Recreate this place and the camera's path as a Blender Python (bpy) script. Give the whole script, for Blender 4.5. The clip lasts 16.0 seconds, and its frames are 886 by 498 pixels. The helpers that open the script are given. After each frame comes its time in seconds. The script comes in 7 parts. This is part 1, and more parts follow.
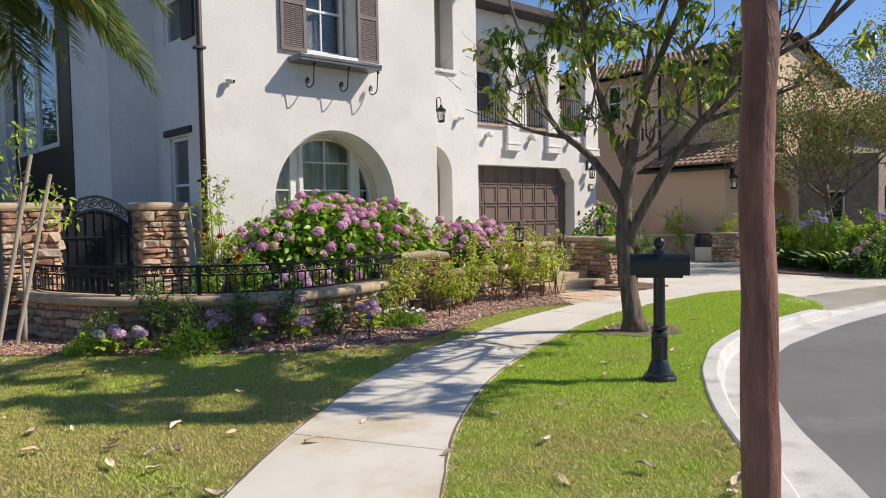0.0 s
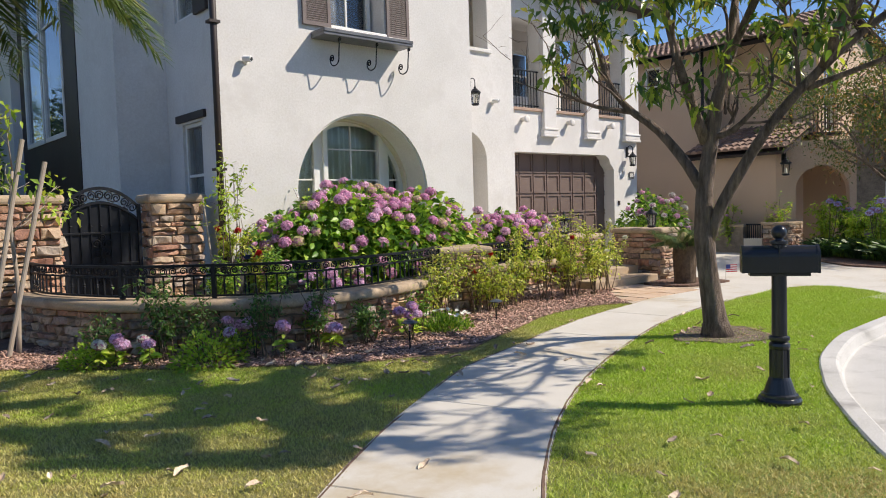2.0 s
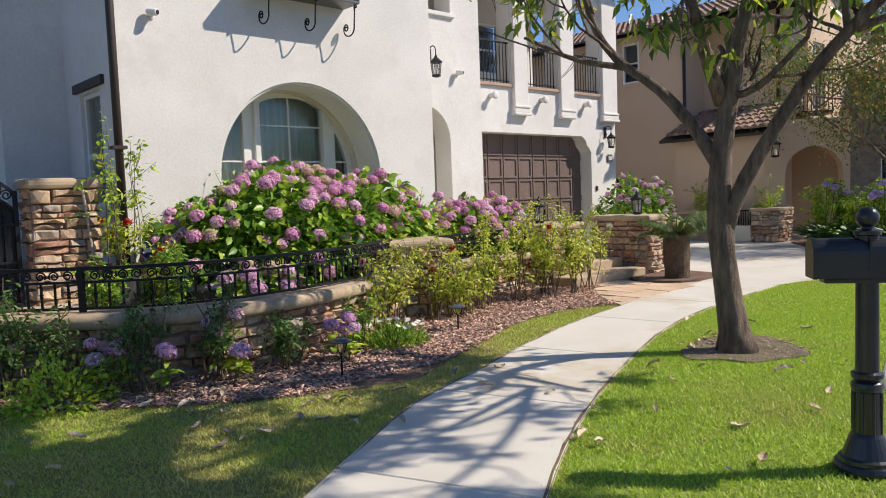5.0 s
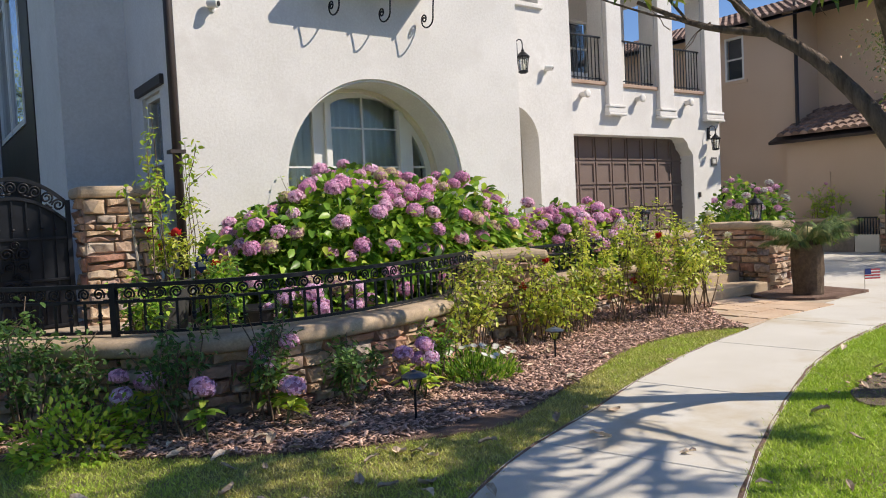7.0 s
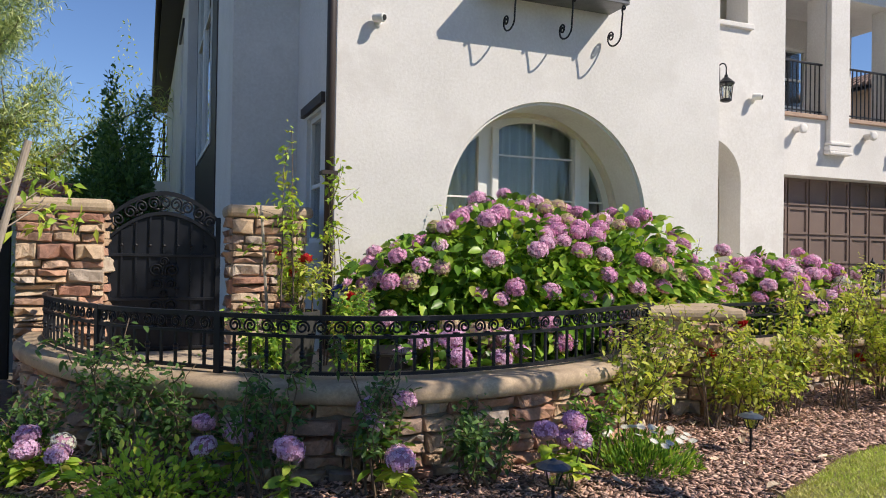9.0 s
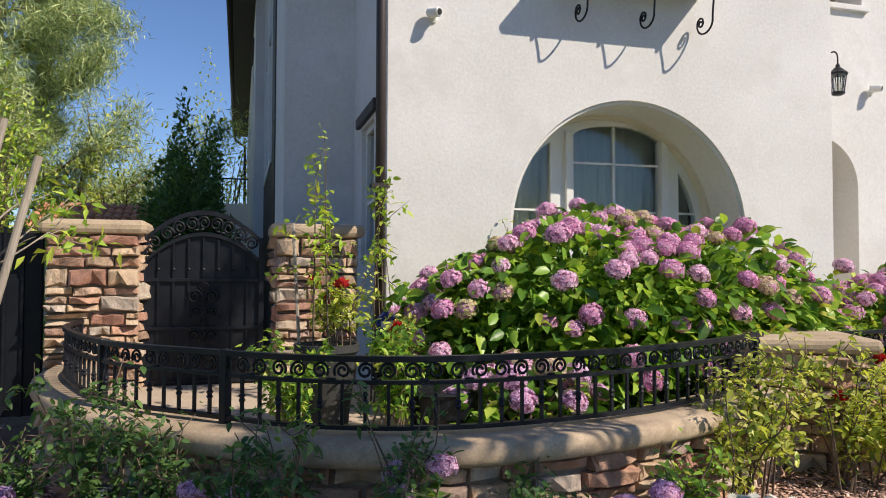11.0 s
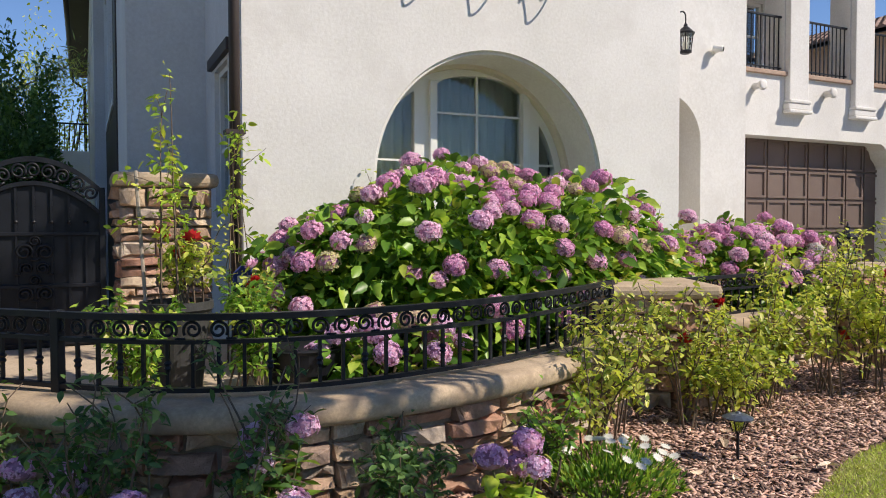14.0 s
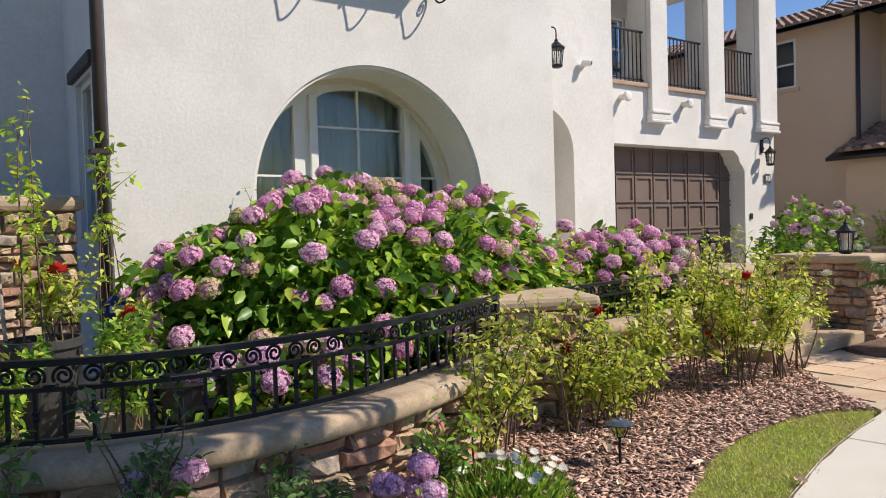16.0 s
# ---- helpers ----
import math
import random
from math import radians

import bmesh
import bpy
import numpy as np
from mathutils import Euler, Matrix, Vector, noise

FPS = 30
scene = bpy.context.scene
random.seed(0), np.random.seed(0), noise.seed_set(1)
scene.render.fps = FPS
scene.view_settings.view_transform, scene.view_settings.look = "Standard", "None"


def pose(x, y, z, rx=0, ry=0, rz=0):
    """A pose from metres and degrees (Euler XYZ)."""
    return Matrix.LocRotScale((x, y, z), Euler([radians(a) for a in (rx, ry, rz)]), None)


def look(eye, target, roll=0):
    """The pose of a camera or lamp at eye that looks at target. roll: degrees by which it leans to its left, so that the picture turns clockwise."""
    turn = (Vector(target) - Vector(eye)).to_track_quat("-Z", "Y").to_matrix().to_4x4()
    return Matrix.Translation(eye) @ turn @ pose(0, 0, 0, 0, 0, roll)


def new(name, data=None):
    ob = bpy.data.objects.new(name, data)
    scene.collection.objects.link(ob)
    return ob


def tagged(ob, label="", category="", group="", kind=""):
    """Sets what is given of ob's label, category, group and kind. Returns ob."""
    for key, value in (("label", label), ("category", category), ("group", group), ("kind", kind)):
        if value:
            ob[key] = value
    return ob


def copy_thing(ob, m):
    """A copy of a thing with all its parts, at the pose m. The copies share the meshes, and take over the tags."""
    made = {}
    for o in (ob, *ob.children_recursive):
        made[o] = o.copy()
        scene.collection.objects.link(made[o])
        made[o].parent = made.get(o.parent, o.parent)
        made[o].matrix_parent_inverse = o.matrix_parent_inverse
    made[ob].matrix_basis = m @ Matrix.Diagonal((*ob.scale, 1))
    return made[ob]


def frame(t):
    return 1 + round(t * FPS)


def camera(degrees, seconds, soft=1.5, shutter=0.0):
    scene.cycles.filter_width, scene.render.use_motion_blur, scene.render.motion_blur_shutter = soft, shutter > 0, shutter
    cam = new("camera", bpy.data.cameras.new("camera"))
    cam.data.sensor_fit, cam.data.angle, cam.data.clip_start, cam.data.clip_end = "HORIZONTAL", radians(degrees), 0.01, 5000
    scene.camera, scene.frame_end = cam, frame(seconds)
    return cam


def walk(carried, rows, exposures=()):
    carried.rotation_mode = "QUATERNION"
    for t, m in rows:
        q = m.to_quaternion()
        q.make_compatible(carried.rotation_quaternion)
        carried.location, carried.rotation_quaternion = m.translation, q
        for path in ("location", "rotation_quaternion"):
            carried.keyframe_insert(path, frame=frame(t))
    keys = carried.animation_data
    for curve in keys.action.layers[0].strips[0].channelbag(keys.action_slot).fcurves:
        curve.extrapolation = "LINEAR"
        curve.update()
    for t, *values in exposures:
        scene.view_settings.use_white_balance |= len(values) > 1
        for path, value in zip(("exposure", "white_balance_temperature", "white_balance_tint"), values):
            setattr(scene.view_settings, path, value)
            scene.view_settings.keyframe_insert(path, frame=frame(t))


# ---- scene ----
cam = camera(62.3, 16.0, 1.0)
PATH = [
    (0, (-0.377, 1.302, 1.565), (0.958, 2.789, 1.473), -1.1),
    (0.5, (-0.23, 1.587, 1.524), (1.09, 3.086, 1.427), -1.1),
    (1, (-0.102, 1.877, 1.524), (1.199, 3.393, 1.424), -1.3),
    (1.5, (0.044, 2.183, 1.521), (1.338, 3.704, 1.416), -1.5),
    (2, (0.211, 2.489, 1.513), (1.506, 4.009, 1.406), -1.7),
    (2.5, (0.471, 2.752, 1.501), (1.772, 4.267, 1.398), -1.6),
    (3, (0.712, 2.983, 1.521), (2.026, 4.487, 1.418), -1.5),
    (3.5, (0.869, 3.233, 1.488), (2.197, 4.725, 1.374), -1.5),
    (4, (1.111, 3.431, 1.492), (2.462, 4.901, 1.364), -1.8),
    (4.2, (1.206, 3.503, 1.494), (2.563, 4.965, 1.353), -2.0),
    (6.3, (2.185, 4.299, 1.339), (3.476, 5.823, 1.229), -2.7),
    (6.5, (2.219, 4.414, 1.343), (3.486, 5.958, 1.237), -2.7),
    (7, (2.368, 4.706, 1.36), (3.548, 6.319, 1.269), -2.8),
    (7.5, (2.509, 4.918, 1.397), (3.587, 6.601, 1.326), -2.8),
    (8, (2.722, 5.106, 1.402), (3.672, 6.866, 1.357), -1.9),
    (8.5, (2.917, 5.331, 1.39), (3.807, 7.122, 1.36), -0.9),
    (9, (3.103, 5.523, 1.36), (3.857, 7.375, 1.38), 0.9),
    (9.2, (3.2, 5.593, 1.339), (3.869, 7.477, 1.395), 1.4),
    (11.3, (3.641, 6.341, 1.4), (4.176, 8.267, 1.467), 0.2),
    (11.5, (3.66, 6.345, 1.403), (4.207, 8.268, 1.461), 0.2),
    (12, (3.679, 6.405, 1.408), (4.305, 8.304, 1.433), -0.1),
    (12.5, (3.678, 6.417, 1.4), (4.392, 8.285, 1.386), -0.3),
    (13, (3.664, 6.415, 1.384), (4.449, 8.254, 1.342), -0.4),
    (13.5, (3.663, 6.446, 1.38), (4.503, 8.26, 1.323), -0.2),
    (14, (3.669, 6.439, 1.387), (4.549, 8.234, 1.324), -0.1),
    (14.5, (3.664, 6.444, 1.408), (4.591, 8.215, 1.352), -0.2),
    (15, (3.67, 6.433, 1.445), (4.664, 8.167, 1.395), -0.6),
    (15.5, (3.671, 6.439, 1.476), (4.742, 8.128, 1.432), -1.0),
    (16, (3.648, 6.455, 1.494), (4.803, 8.088, 1.438), -1.7),
]
walk(cam, [(t, look(eye, target, roll)) for t, eye, target, roll in PATH])

# ---- world, sun ----
SUN = Vector((0.55, -0.48, 0.68)).normalized()
world = bpy.data.worlds.new("sky")
scene.world = world
world.use_nodes = True
wn = world.node_tree
sky = wn.nodes.new("ShaderNodeTexSky")
sky.sky_type = "NISHITA"
sky.sun_disc = False
sky.sun_elevation = math.asin(SUN.z)
sky.sun_rotation = math.atan2(SUN.x, SUN.y)
sky.air_density = 1.0
sky.dust_density = 0.05
sky.ozone_density = 1.6
clear = wn.nodes.new("ShaderNodeMix")
clear.data_type = "RGBA"
clear.blend_type = "MULTIPLY"
clear.inputs[0].default_value = 1.0
wn.links.new(sky.outputs[0], clear.inputs[6])
clear.inputs[7].default_value = (0.90, 1.05, 1.36, 1.0)
wn.links.new(clear.outputs[2], wn.nodes["Background"].inputs[0])
wn.nodes["Background"].inputs[1].default_value = 0.088
sun = new("sun", bpy.data.lights.new("sun", "SUN"))
sun.data.energy = 5.0
sun.data.angle = radians(0.55)
sun.data.color = (1.0, 0.89, 0.755)
sun.matrix_world = look(SUN * 40, (0, 0, 0))
scene.view_settings.exposure = 0.13


# ---- materials ----
def nodes_of(name):
    m = bpy.data.materials.new(name)
    m.use_nodes = True
    nt = m.node_tree
    return m, nt, nt.nodes["Principled BSDF"]


def ramp(nt, fac, stops):
    r = nt.nodes.new("ShaderNodeValToRGB")
    while len(r.color_ramp.elements) < len(stops):
        r.color_ramp.elements.new(0.5)
    for e, (p, c) in zip(r.color_ramp.elements, stops):
        e.position, e.color = p, (*c, 1)
    nt.links.new(fac, r.inputs[0])
    return r.outputs[0]


def noise_node(nt, scale, detail=4.0, rough=0.55, stretch=None, distort=0.0):
    g = nt.nodes.new("ShaderNodeNewGeometry")
    src = g.outputs["Position"]
    if stretch:
        mp = nt.nodes.new("ShaderNodeMapping")
        mp.inputs["Scale"].default_value = stretch
        nt.links.new(src, mp.inputs[0])
        src = mp.outputs[0]
    n = nt.nodes.new("ShaderNodeTexNoise")
    n.inputs["Scale"].default_value = scale
    n.inputs["Detail"].default_value = detail
    n.inputs["Roughness"].default_value = rough
    n.inputs["Distortion"].default_value = distort
    nt.links.new(src, n.inputs[0])
    return n.outputs["Fac"]


def mix(nt, fac, a, b, how="MIX"):
    m = nt.nodes.new("ShaderNodeMix")
    m.data_type, m.blend_type = "RGBA", how
    for sock, v in ((m.inputs[0], fac), (m.inputs[6], a), (m.inputs[7], b)):
        if isinstance(v, (int, float)):
            sock.default_value = v
        elif isinstance(v, tuple):
            sock.default_value = (*v, 1)
        else:
            nt.links.new(v, sock)
    return m.outputs[2]


def bump(nt, bsdf, height, strength, dist):
    b = nt.nodes.new("ShaderNodeBump")
    b.inputs["Strength"].default_value = strength
    b.inputs["Distance"].default_value = dist
    nt.links.new(height, b.inputs["Height"])
    nt.links.new(b.outputs[0], bsdf.inputs["Normal"])


def surface(name, dark, light, big=0.8, fine=40.0, rough=0.8, relief=0.3, dist=0.01, metal=0.0, vary=0.0, island=False, stretch=None, spec=0.5, stain=None):
    """Two scales of colour noise and a fine relief; vary: spread of value between pieces."""
    m, nt, b = nodes_of(name)
    n1 = noise_node(nt, big, 5, 0.6, stretch)
    n2 = noise_node(nt, fine, 5, 0.65, stretch)
    col = ramp(nt, n1, [(0.3, dark), (0.7, light)])
    col = mix(nt, 0.55, col, ramp(nt, n2, [(0.3, (0.35, 0.35, 0.35)), (0.7, (0.68, 0.68, 0.68))]), "OVERLAY")
    if stain:
        col = mix(nt, ramp(nt, noise_node(nt, stain[0], 6, 0.7), [(0.52, (0, 0, 0)), (0.68, (1, 1, 1))]), col, stain[1])
    if vary:
        if island:
            r = nt.nodes.new("ShaderNodeNewGeometry").outputs["Random Per Island"]
        else:
            r = nt.nodes.new("ShaderNodeObjectInfo").outputs["Random"]
        hsv = nt.nodes.new("ShaderNodeHueSaturation")
        mr = nt.nodes.new("ShaderNodeMapRange")
        mr.inputs[3].default_value, mr.inputs[4].default_value = 1 - vary, 1 + vary
        nt.links.new(r, mr.inputs[0])
        nt.links.new(mr.outputs[0], hsv.inputs["Value"])
        nt.links.new(col, hsv.inputs["Color"])
        col = hsv.outputs[0]
    nt.links.new(col, b.inputs["Base Color"])
    b.inputs["Roughness"].default_value = rough
    b.inputs["Metallic"].default_value = metal
    b.inputs["Specular IOR Level"].default_value = spec
    if relief:
        bump(nt, b, n2, relief, dist)
    return m


def leafy(name, stops, rough=0.45, through_light=0.42, spec=0.4):
    """Leaves: each one takes a colour of its own from the stops; light comes through."""
    m, nt, b = nodes_of(name)
    r = nt.nodes.new("ShaderNodeNewGeometry").outputs["Random Per Island"]
    col = ramp(nt, r, [(p, tuple(min(0.75, 2.5 * c) for c in q)) for p, q in stops])
    col = mix(nt, 0.35, col, ramp(nt, noise_node(nt, 25, 3), [(0.3, (0.3, 0.3, 0.3)), (0.7, (0.72, 0.72, 0.72))]), "OVERLAY")
    nt.links.new(col, b.inputs["Base Color"])
    b.inputs["Roughness"].default_value = rough
    b.inputs["Specular IOR Level"].default_value = spec
    t = nt.nodes.new("ShaderNodeBsdfTranslucent")
    tint = mix(nt, 1.0, col, (1.0, 1.0, 0.55), "MULTIPLY")
    nt.links.new(tint, t.inputs[0])
    ms = nt.nodes.new("ShaderNodeMixShader")
    ms.inputs[0].default_value = through_light
    nt.links.new(b.outputs[0], ms.inputs[1])
    nt.links.new(t.outputs[0], ms.inputs[2])
    nt.links.new(ms.outputs[0], nt.nodes["Material Output"].inputs[0])
    return m


def glass(name, tint=(0.9, 0.95, 0.95), rough=0.02):
    m, nt, b = nodes_of(name)
    b.inputs["Base Color"].default_value = (*tint, 1)
    b.inputs["Transmission Weight"].default_value = 1.0
    b.inputs["Roughness"].default_value = rough
    b.inputs["IOR"].default_value = 1.45
    return m


STUCCO = surface("white_stucco", (0.655, 0.635, 0.605), (0.755, 0.735, 0.71), 0.9, 30, 0.9, 0.3, 0.006, stain=(1.3, (0.655, 0.63, 0.60)))
CREAM = surface("cream_stucco", (0.66, 0.60, 0.48), (0.74, 0.68, 0.56), 0.7, 60, 0.9, 0.5, 0.01)
TAN = surface("tan_stucco", (0.60, 0.44, 0.31), (0.68, 0.51, 0.37), 0.5, 50, 0.9, 0.4, 0.01)
BROWN = surface("dark_brown_paint", (0.030, 0.020, 0.018), (0.045, 0.032, 0.028), 2, 80, 0.55, 0.15, 0.003)
SHUTTER = surface("taupe_paint", (0.16, 0.125, 0.115), (0.20, 0.16, 0.145), 2, 80, 0.6, 0.15, 0.003)
GARAGE = surface("brown_garage_paint", (0.15, 0.105, 0.09), (0.185, 0.135, 0.115), 1, 70, 0.55, 0.12, 0.003)
WHITE = surface("white_vinyl", (0.76, 0.75, 0.72), (0.82, 0.81, 0.78), 2, 90, 0.45, 0.05, 0.002)
IRON = surface("black_iron", (0.006, 0.007, 0.010), (0.014, 0.016, 0.022), 5, 120, 0.45, 0.25, 0.002, spec=0.3)
MAILBLACK = surface("black_paint", (0.010, 0.011, 0.016), (0.018, 0.020, 0.027), 5, 120, 0.32, 0.12, 0.002, spec=0.6)
CONCRETE = surface("pale_concrete", (0.56, 0.525, 0.455), (0.65, 0.62, 0.555), 0.9, 120, 0.9, 0.25, 0.004, stain=(0.55, (0.50, 0.42, 0.29)))
KERB = surface("kerb_concrete", (0.48, 0.47, 0.44), (0.60, 0.585, 0.555), 1.3, 90, 0.9, 0.3, 0.004, stain=(1.6, (0.36, 0.345, 0.32)))
ASPHALT = surface("asphalt", (0.13, 0.128, 0.125), (0.17, 0.168, 0.165), 0.5, 220, 0.9, 0.6, 0.006, stain=(0.8, (0.19, 0.187, 0.183)))
COPING = surface("coping_stone", (0.40, 0.30, 0.20), (0.53, 0.41, 0.28), 1.6, 60, 0.85, 0.3, 0.006, stain=(2.2, (0.30, 0.225, 0.155)))
MORTAR = surface("mortar", (0.20, 0.16, 0.12), (0.30, 0.245, 0.19), 6, 80, 0.95, 0.4, 0.01)
FLAG = surface("flagstone", (0.52, 0.36, 0.24), (0.66, 0.50, 0.36), 2.0, 60, 0.85, 0.3, 0.006, vary=0.12)
TERRACE = surface("terrace_paving", (0.42, 0.33, 0.24), (0.55, 0.45, 0.34), 1.5, 60, 0.85, 0.3, 0.005)
SOIL = surface("mulch_soil", (0.15, 0.085, 0.06), (0.27, 0.175, 0.13), 5, 70, 0.95, 0.9, 0.03)
CHIP = surface("bark_chips", (0.33, 0.18, 0.13), (0.62, 0.43, 0.345), 25, 160, 0.9, 0.3, 0.003, vary=0.7, island=True)
TURF = surface("turf", (0.20, 0.28, 0.05), (0.31, 0.38, 0.085), 1.2, 90, 0.95, 0.9, 0.02, stain=(0.9, (0.21, 0.17, 0.075)))
TURF_DRY = surface("dry_turf", (0.21, 0.21, 0.07), (0.33, 0.30, 0.12), 1.2, 90, 0.95, 0.9, 0.02, stain=(0.9, (0.25, 0.19, 0.085)))
EARTH = surface("dry_earth", (0.10, 0.085, 0.06), (0.16, 0.14, 0.10), 0.1, 3, 0.95, 0.5, 0.02)
BARK = surface("tree_bark", (0.085, 0.06, 0.045), (0.35, 0.265, 0.205), 14, 70, 0.95, 1.0, 0.05, stretch=(1, 1, 0.22))
REDBARK = surface("smooth_red_bark", (0.14, 0.055, 0.04), (0.36, 0.17, 0.13), 9, 45, 0.65, 0.9, 0.02, stretch=(1, 1, 0.3))
PALEWOOD = surface("weathered_stake", (0.30, 0.25, 0.20), (0.42, 0.36, 0.30), 6, 60, 0.9, 0.4, 0.004, stretch=(1, 1, 0.15))
GLASS = glass("window_glass")
CURTAIN = surface("sheer_curtain", (0.62, 0.72, 0.65), (0.76, 0.84, 0.78), 3, 60, 0.9, 0.2, 0.004)
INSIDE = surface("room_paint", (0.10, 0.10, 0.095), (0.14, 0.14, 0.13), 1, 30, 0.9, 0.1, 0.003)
# near-black; behind panes it stands in for the dimness of a room
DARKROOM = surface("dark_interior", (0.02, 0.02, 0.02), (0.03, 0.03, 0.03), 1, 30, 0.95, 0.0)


# ---- building blocks ----
def mesh_of(name, bm, material, smooth=False):
    me = bpy.data.meshes.new(name)
    bm.normal_update()
    bm.to_mesh(me)
    bm.free()
    if smooth:
        me.shade_smooth()
    for m in material if isinstance(material, (list, tuple)) else [material]:
        me.materials.append(m)
    return me


def thing(name, at=(0, 0, 0), label="", category="", group="", kind="", rz=0):
    ob = new(name)
    ob.empty_display_size = 0.1
    ob.matrix_world = pose(*at, 0, 0, rz)
    return tagged(ob, label, category, group, kind)


def part(name, bm, material, parent=None, label="", smooth=False, at=None):
    """Links a bmesh as one mesh object under a thing or under a part; the mesh is in the parent's own space."""
    ob = new(name, mesh_of(name, bm, material, smooth))
    ob.parent = parent
    if at is not None:
        ob.matrix_basis = at
    if label:
        ob["label"] = label
    return ob


def solo(name, bm, material, label, category, group="", kind="", smooth=False):
    return tagged(part(name, bm, material, None, "", smooth), label, category, group, kind)


def box(bm, x0, x1, y0, y1, z0, z1, bevel=0.0, m=None):
    r = bmesh.ops.create_cube(bm, size=1)
    vs = r["verts"]
    for v in vs:
        v.co = Vector((x0 + (v.co.x + 0.5) * (x1 - x0), y0 + (v.co.y + 0.5) * (y1 - y0), z0 + (v.co.z + 0.5) * (z1 - z0)))
    if bevel:
        es = {e for v in vs for e in v.link_edges}
        r = bmesh.ops.bevel(bm, geom=list(es), offset=bevel, segments=2, affect="EDGES", profile=0.5)
        vs = list({v for v in vs if v.is_valid} | set(r["verts"]))
    if m is not None:
        bmesh.ops.transform(bm, matrix=m, verts=vs)
    return vs


def boxed(*a, **k):
    bm = bmesh.new()
    box(bm, *a, **k)
    return bm


def prism(bm, pts, z0, z1):
    """An upright slab over the closed outline pts."""
    top = [bm.verts.new((x, y, z1)) for x, y in pts]
    low = [bm.verts.new((x, y, z0)) for x, y in pts]
    fs = [bm.faces.new(top), bm.faces.new(low[::-1])]
    for i in range(len(pts)):
        j = (i + 1) % len(pts)
        fs.append(bm.faces.new((top[i], low[i], low[j], top[j])))
    bmesh.ops.recalc_face_normals(bm, faces=fs)
    return top


def lathe(bm, profile, n=20, m=None):
    """A turned body round z from (radius, height) pairs."""
    rings = []
    for r, z in profile:
        rings.append([bm.verts.new((r * math.cos(2 * math.pi * i / n), r * math.sin(2 * math.pi * i / n), z)) for i in range(n)])
    for a, b in zip(rings, rings[1:]):
        for i in range(n):
            j = (i + 1) % n
            bm.faces.new((a[i], a[j], b[j], b[i]))
    bm.faces.new(rings[0][::-1])
    bm.faces.new(rings[-1])
    if m is not None:
        bmesh.ops.transform(bm, matrix=m, verts=[v for ring in rings for v in ring])


def tube(bm, pts, radii, n=8, caps=True):
    """A round bar along pts; radii: one for all or one each."""
    pts = [Vector(p) for p in pts]
    if isinstance(radii, (int, float)):
        radii = [radii] * len(pts)
    rings, side = [], None
    for i, p in enumerate(pts):
        d = (pts[min(i + 1, len(pts) - 1)] - pts[max(i - 1, 0)]).normalized()
        if side is None:
            side = d.orthogonal().normalized()
        side = (side - d * side.dot(d)).normalized()
        up = d.cross(side)
        rings.append([bm.verts.new(p + float(radii[i]) * (side * math.cos(2 * math.pi * k / n) + up * math.sin(2 * math.pi * k / n))) for k in range(n)])
    for a, b in zip(rings, rings[1:]):
        for k in range(n):
            bm.faces.new((a[k], a[(k + 1) % n], b[(k + 1) % n], b[k]))
    if caps:
        bm.faces.new(rings[0][::-1])
        bm.faces.new(rings[-1])


def spline(pts, n):
    """n points at even lengths along a smooth curve through pts."""
    p = [np.array(q, float) for q in pts]
    p = [2 * p[0] - p[1]] + p + [2 * p[-1] - p[-2]]
    out = []
    for i in range(1, len(p) - 2):
        for u in np.linspace(0, 1, 24, endpoint=False):
            a, b, c, d = p[i - 1:i + 3]
            out.append(0.5 * (2 * b + (c - a) * u + (2 * a - 5 * b + 4 * c - d) * u * u + (3 * b - a - 3 * c + d) * u ** 3))
    out.append(p[-2])
    out = np.array(out)
    s = np.r_[0, np.cumsum(np.linalg.norm(np.diff(out, axis=0), axis=1))]
    q = np.linspace(0, s[-1], n)
    return np.stack([np.interp(q, s, out[:, k]) for k in range(out.shape[1])], 1)


def offset(line, d):
    """A plan line shifted d to its right."""
    t = np.gradient(line[:, :2], axis=0)
    t /= np.linalg.norm(t, axis=1)[:, None]
    return line[:, :2] + d * np.stack([t[:, 1], -t[:, 0]], 1)


def inside(poly, x, y):
    """Which of the points lie inside the closed outline."""
    poly = np.asarray(poly)
    hit = np.zeros(len(x), bool)
    for (x0, y0), (x1, y1) in zip(poly, np.roll(poly, -1, 0)):
        cross = (y0 > y) != (y1 > y)
        hit ^= cross & (x < (x1 - x0) * (y - y0) / ((y1 - y0) if y1 != y0 else 1e-9) + x0)
    return hit


def raw_mesh(name, verts, faces, material, smooth=False):
    """A mesh straight from arrays; all faces have the same number of corners."""
    me = bpy.data.meshes.new(name)
    verts, faces = np.asarray(verts, np.float32), np.asarray(faces, np.int32)
    me.vertices.add(len(verts))
    me.vertices.foreach_set("co", verts.ravel())
    k = faces.shape[1]
    me.loops.add(faces.size)
    me.loops.foreach_set("vertex_index", faces.ravel())
    me.polygons.add(len(faces))
    me.polygons.foreach_set("loop_start", np.arange(0, faces.size, k, dtype=np.int32))
    me.update(calc_edges=True)
    if smooth:
        me.shade_smooth()
    me.materials.append(material)
    return me


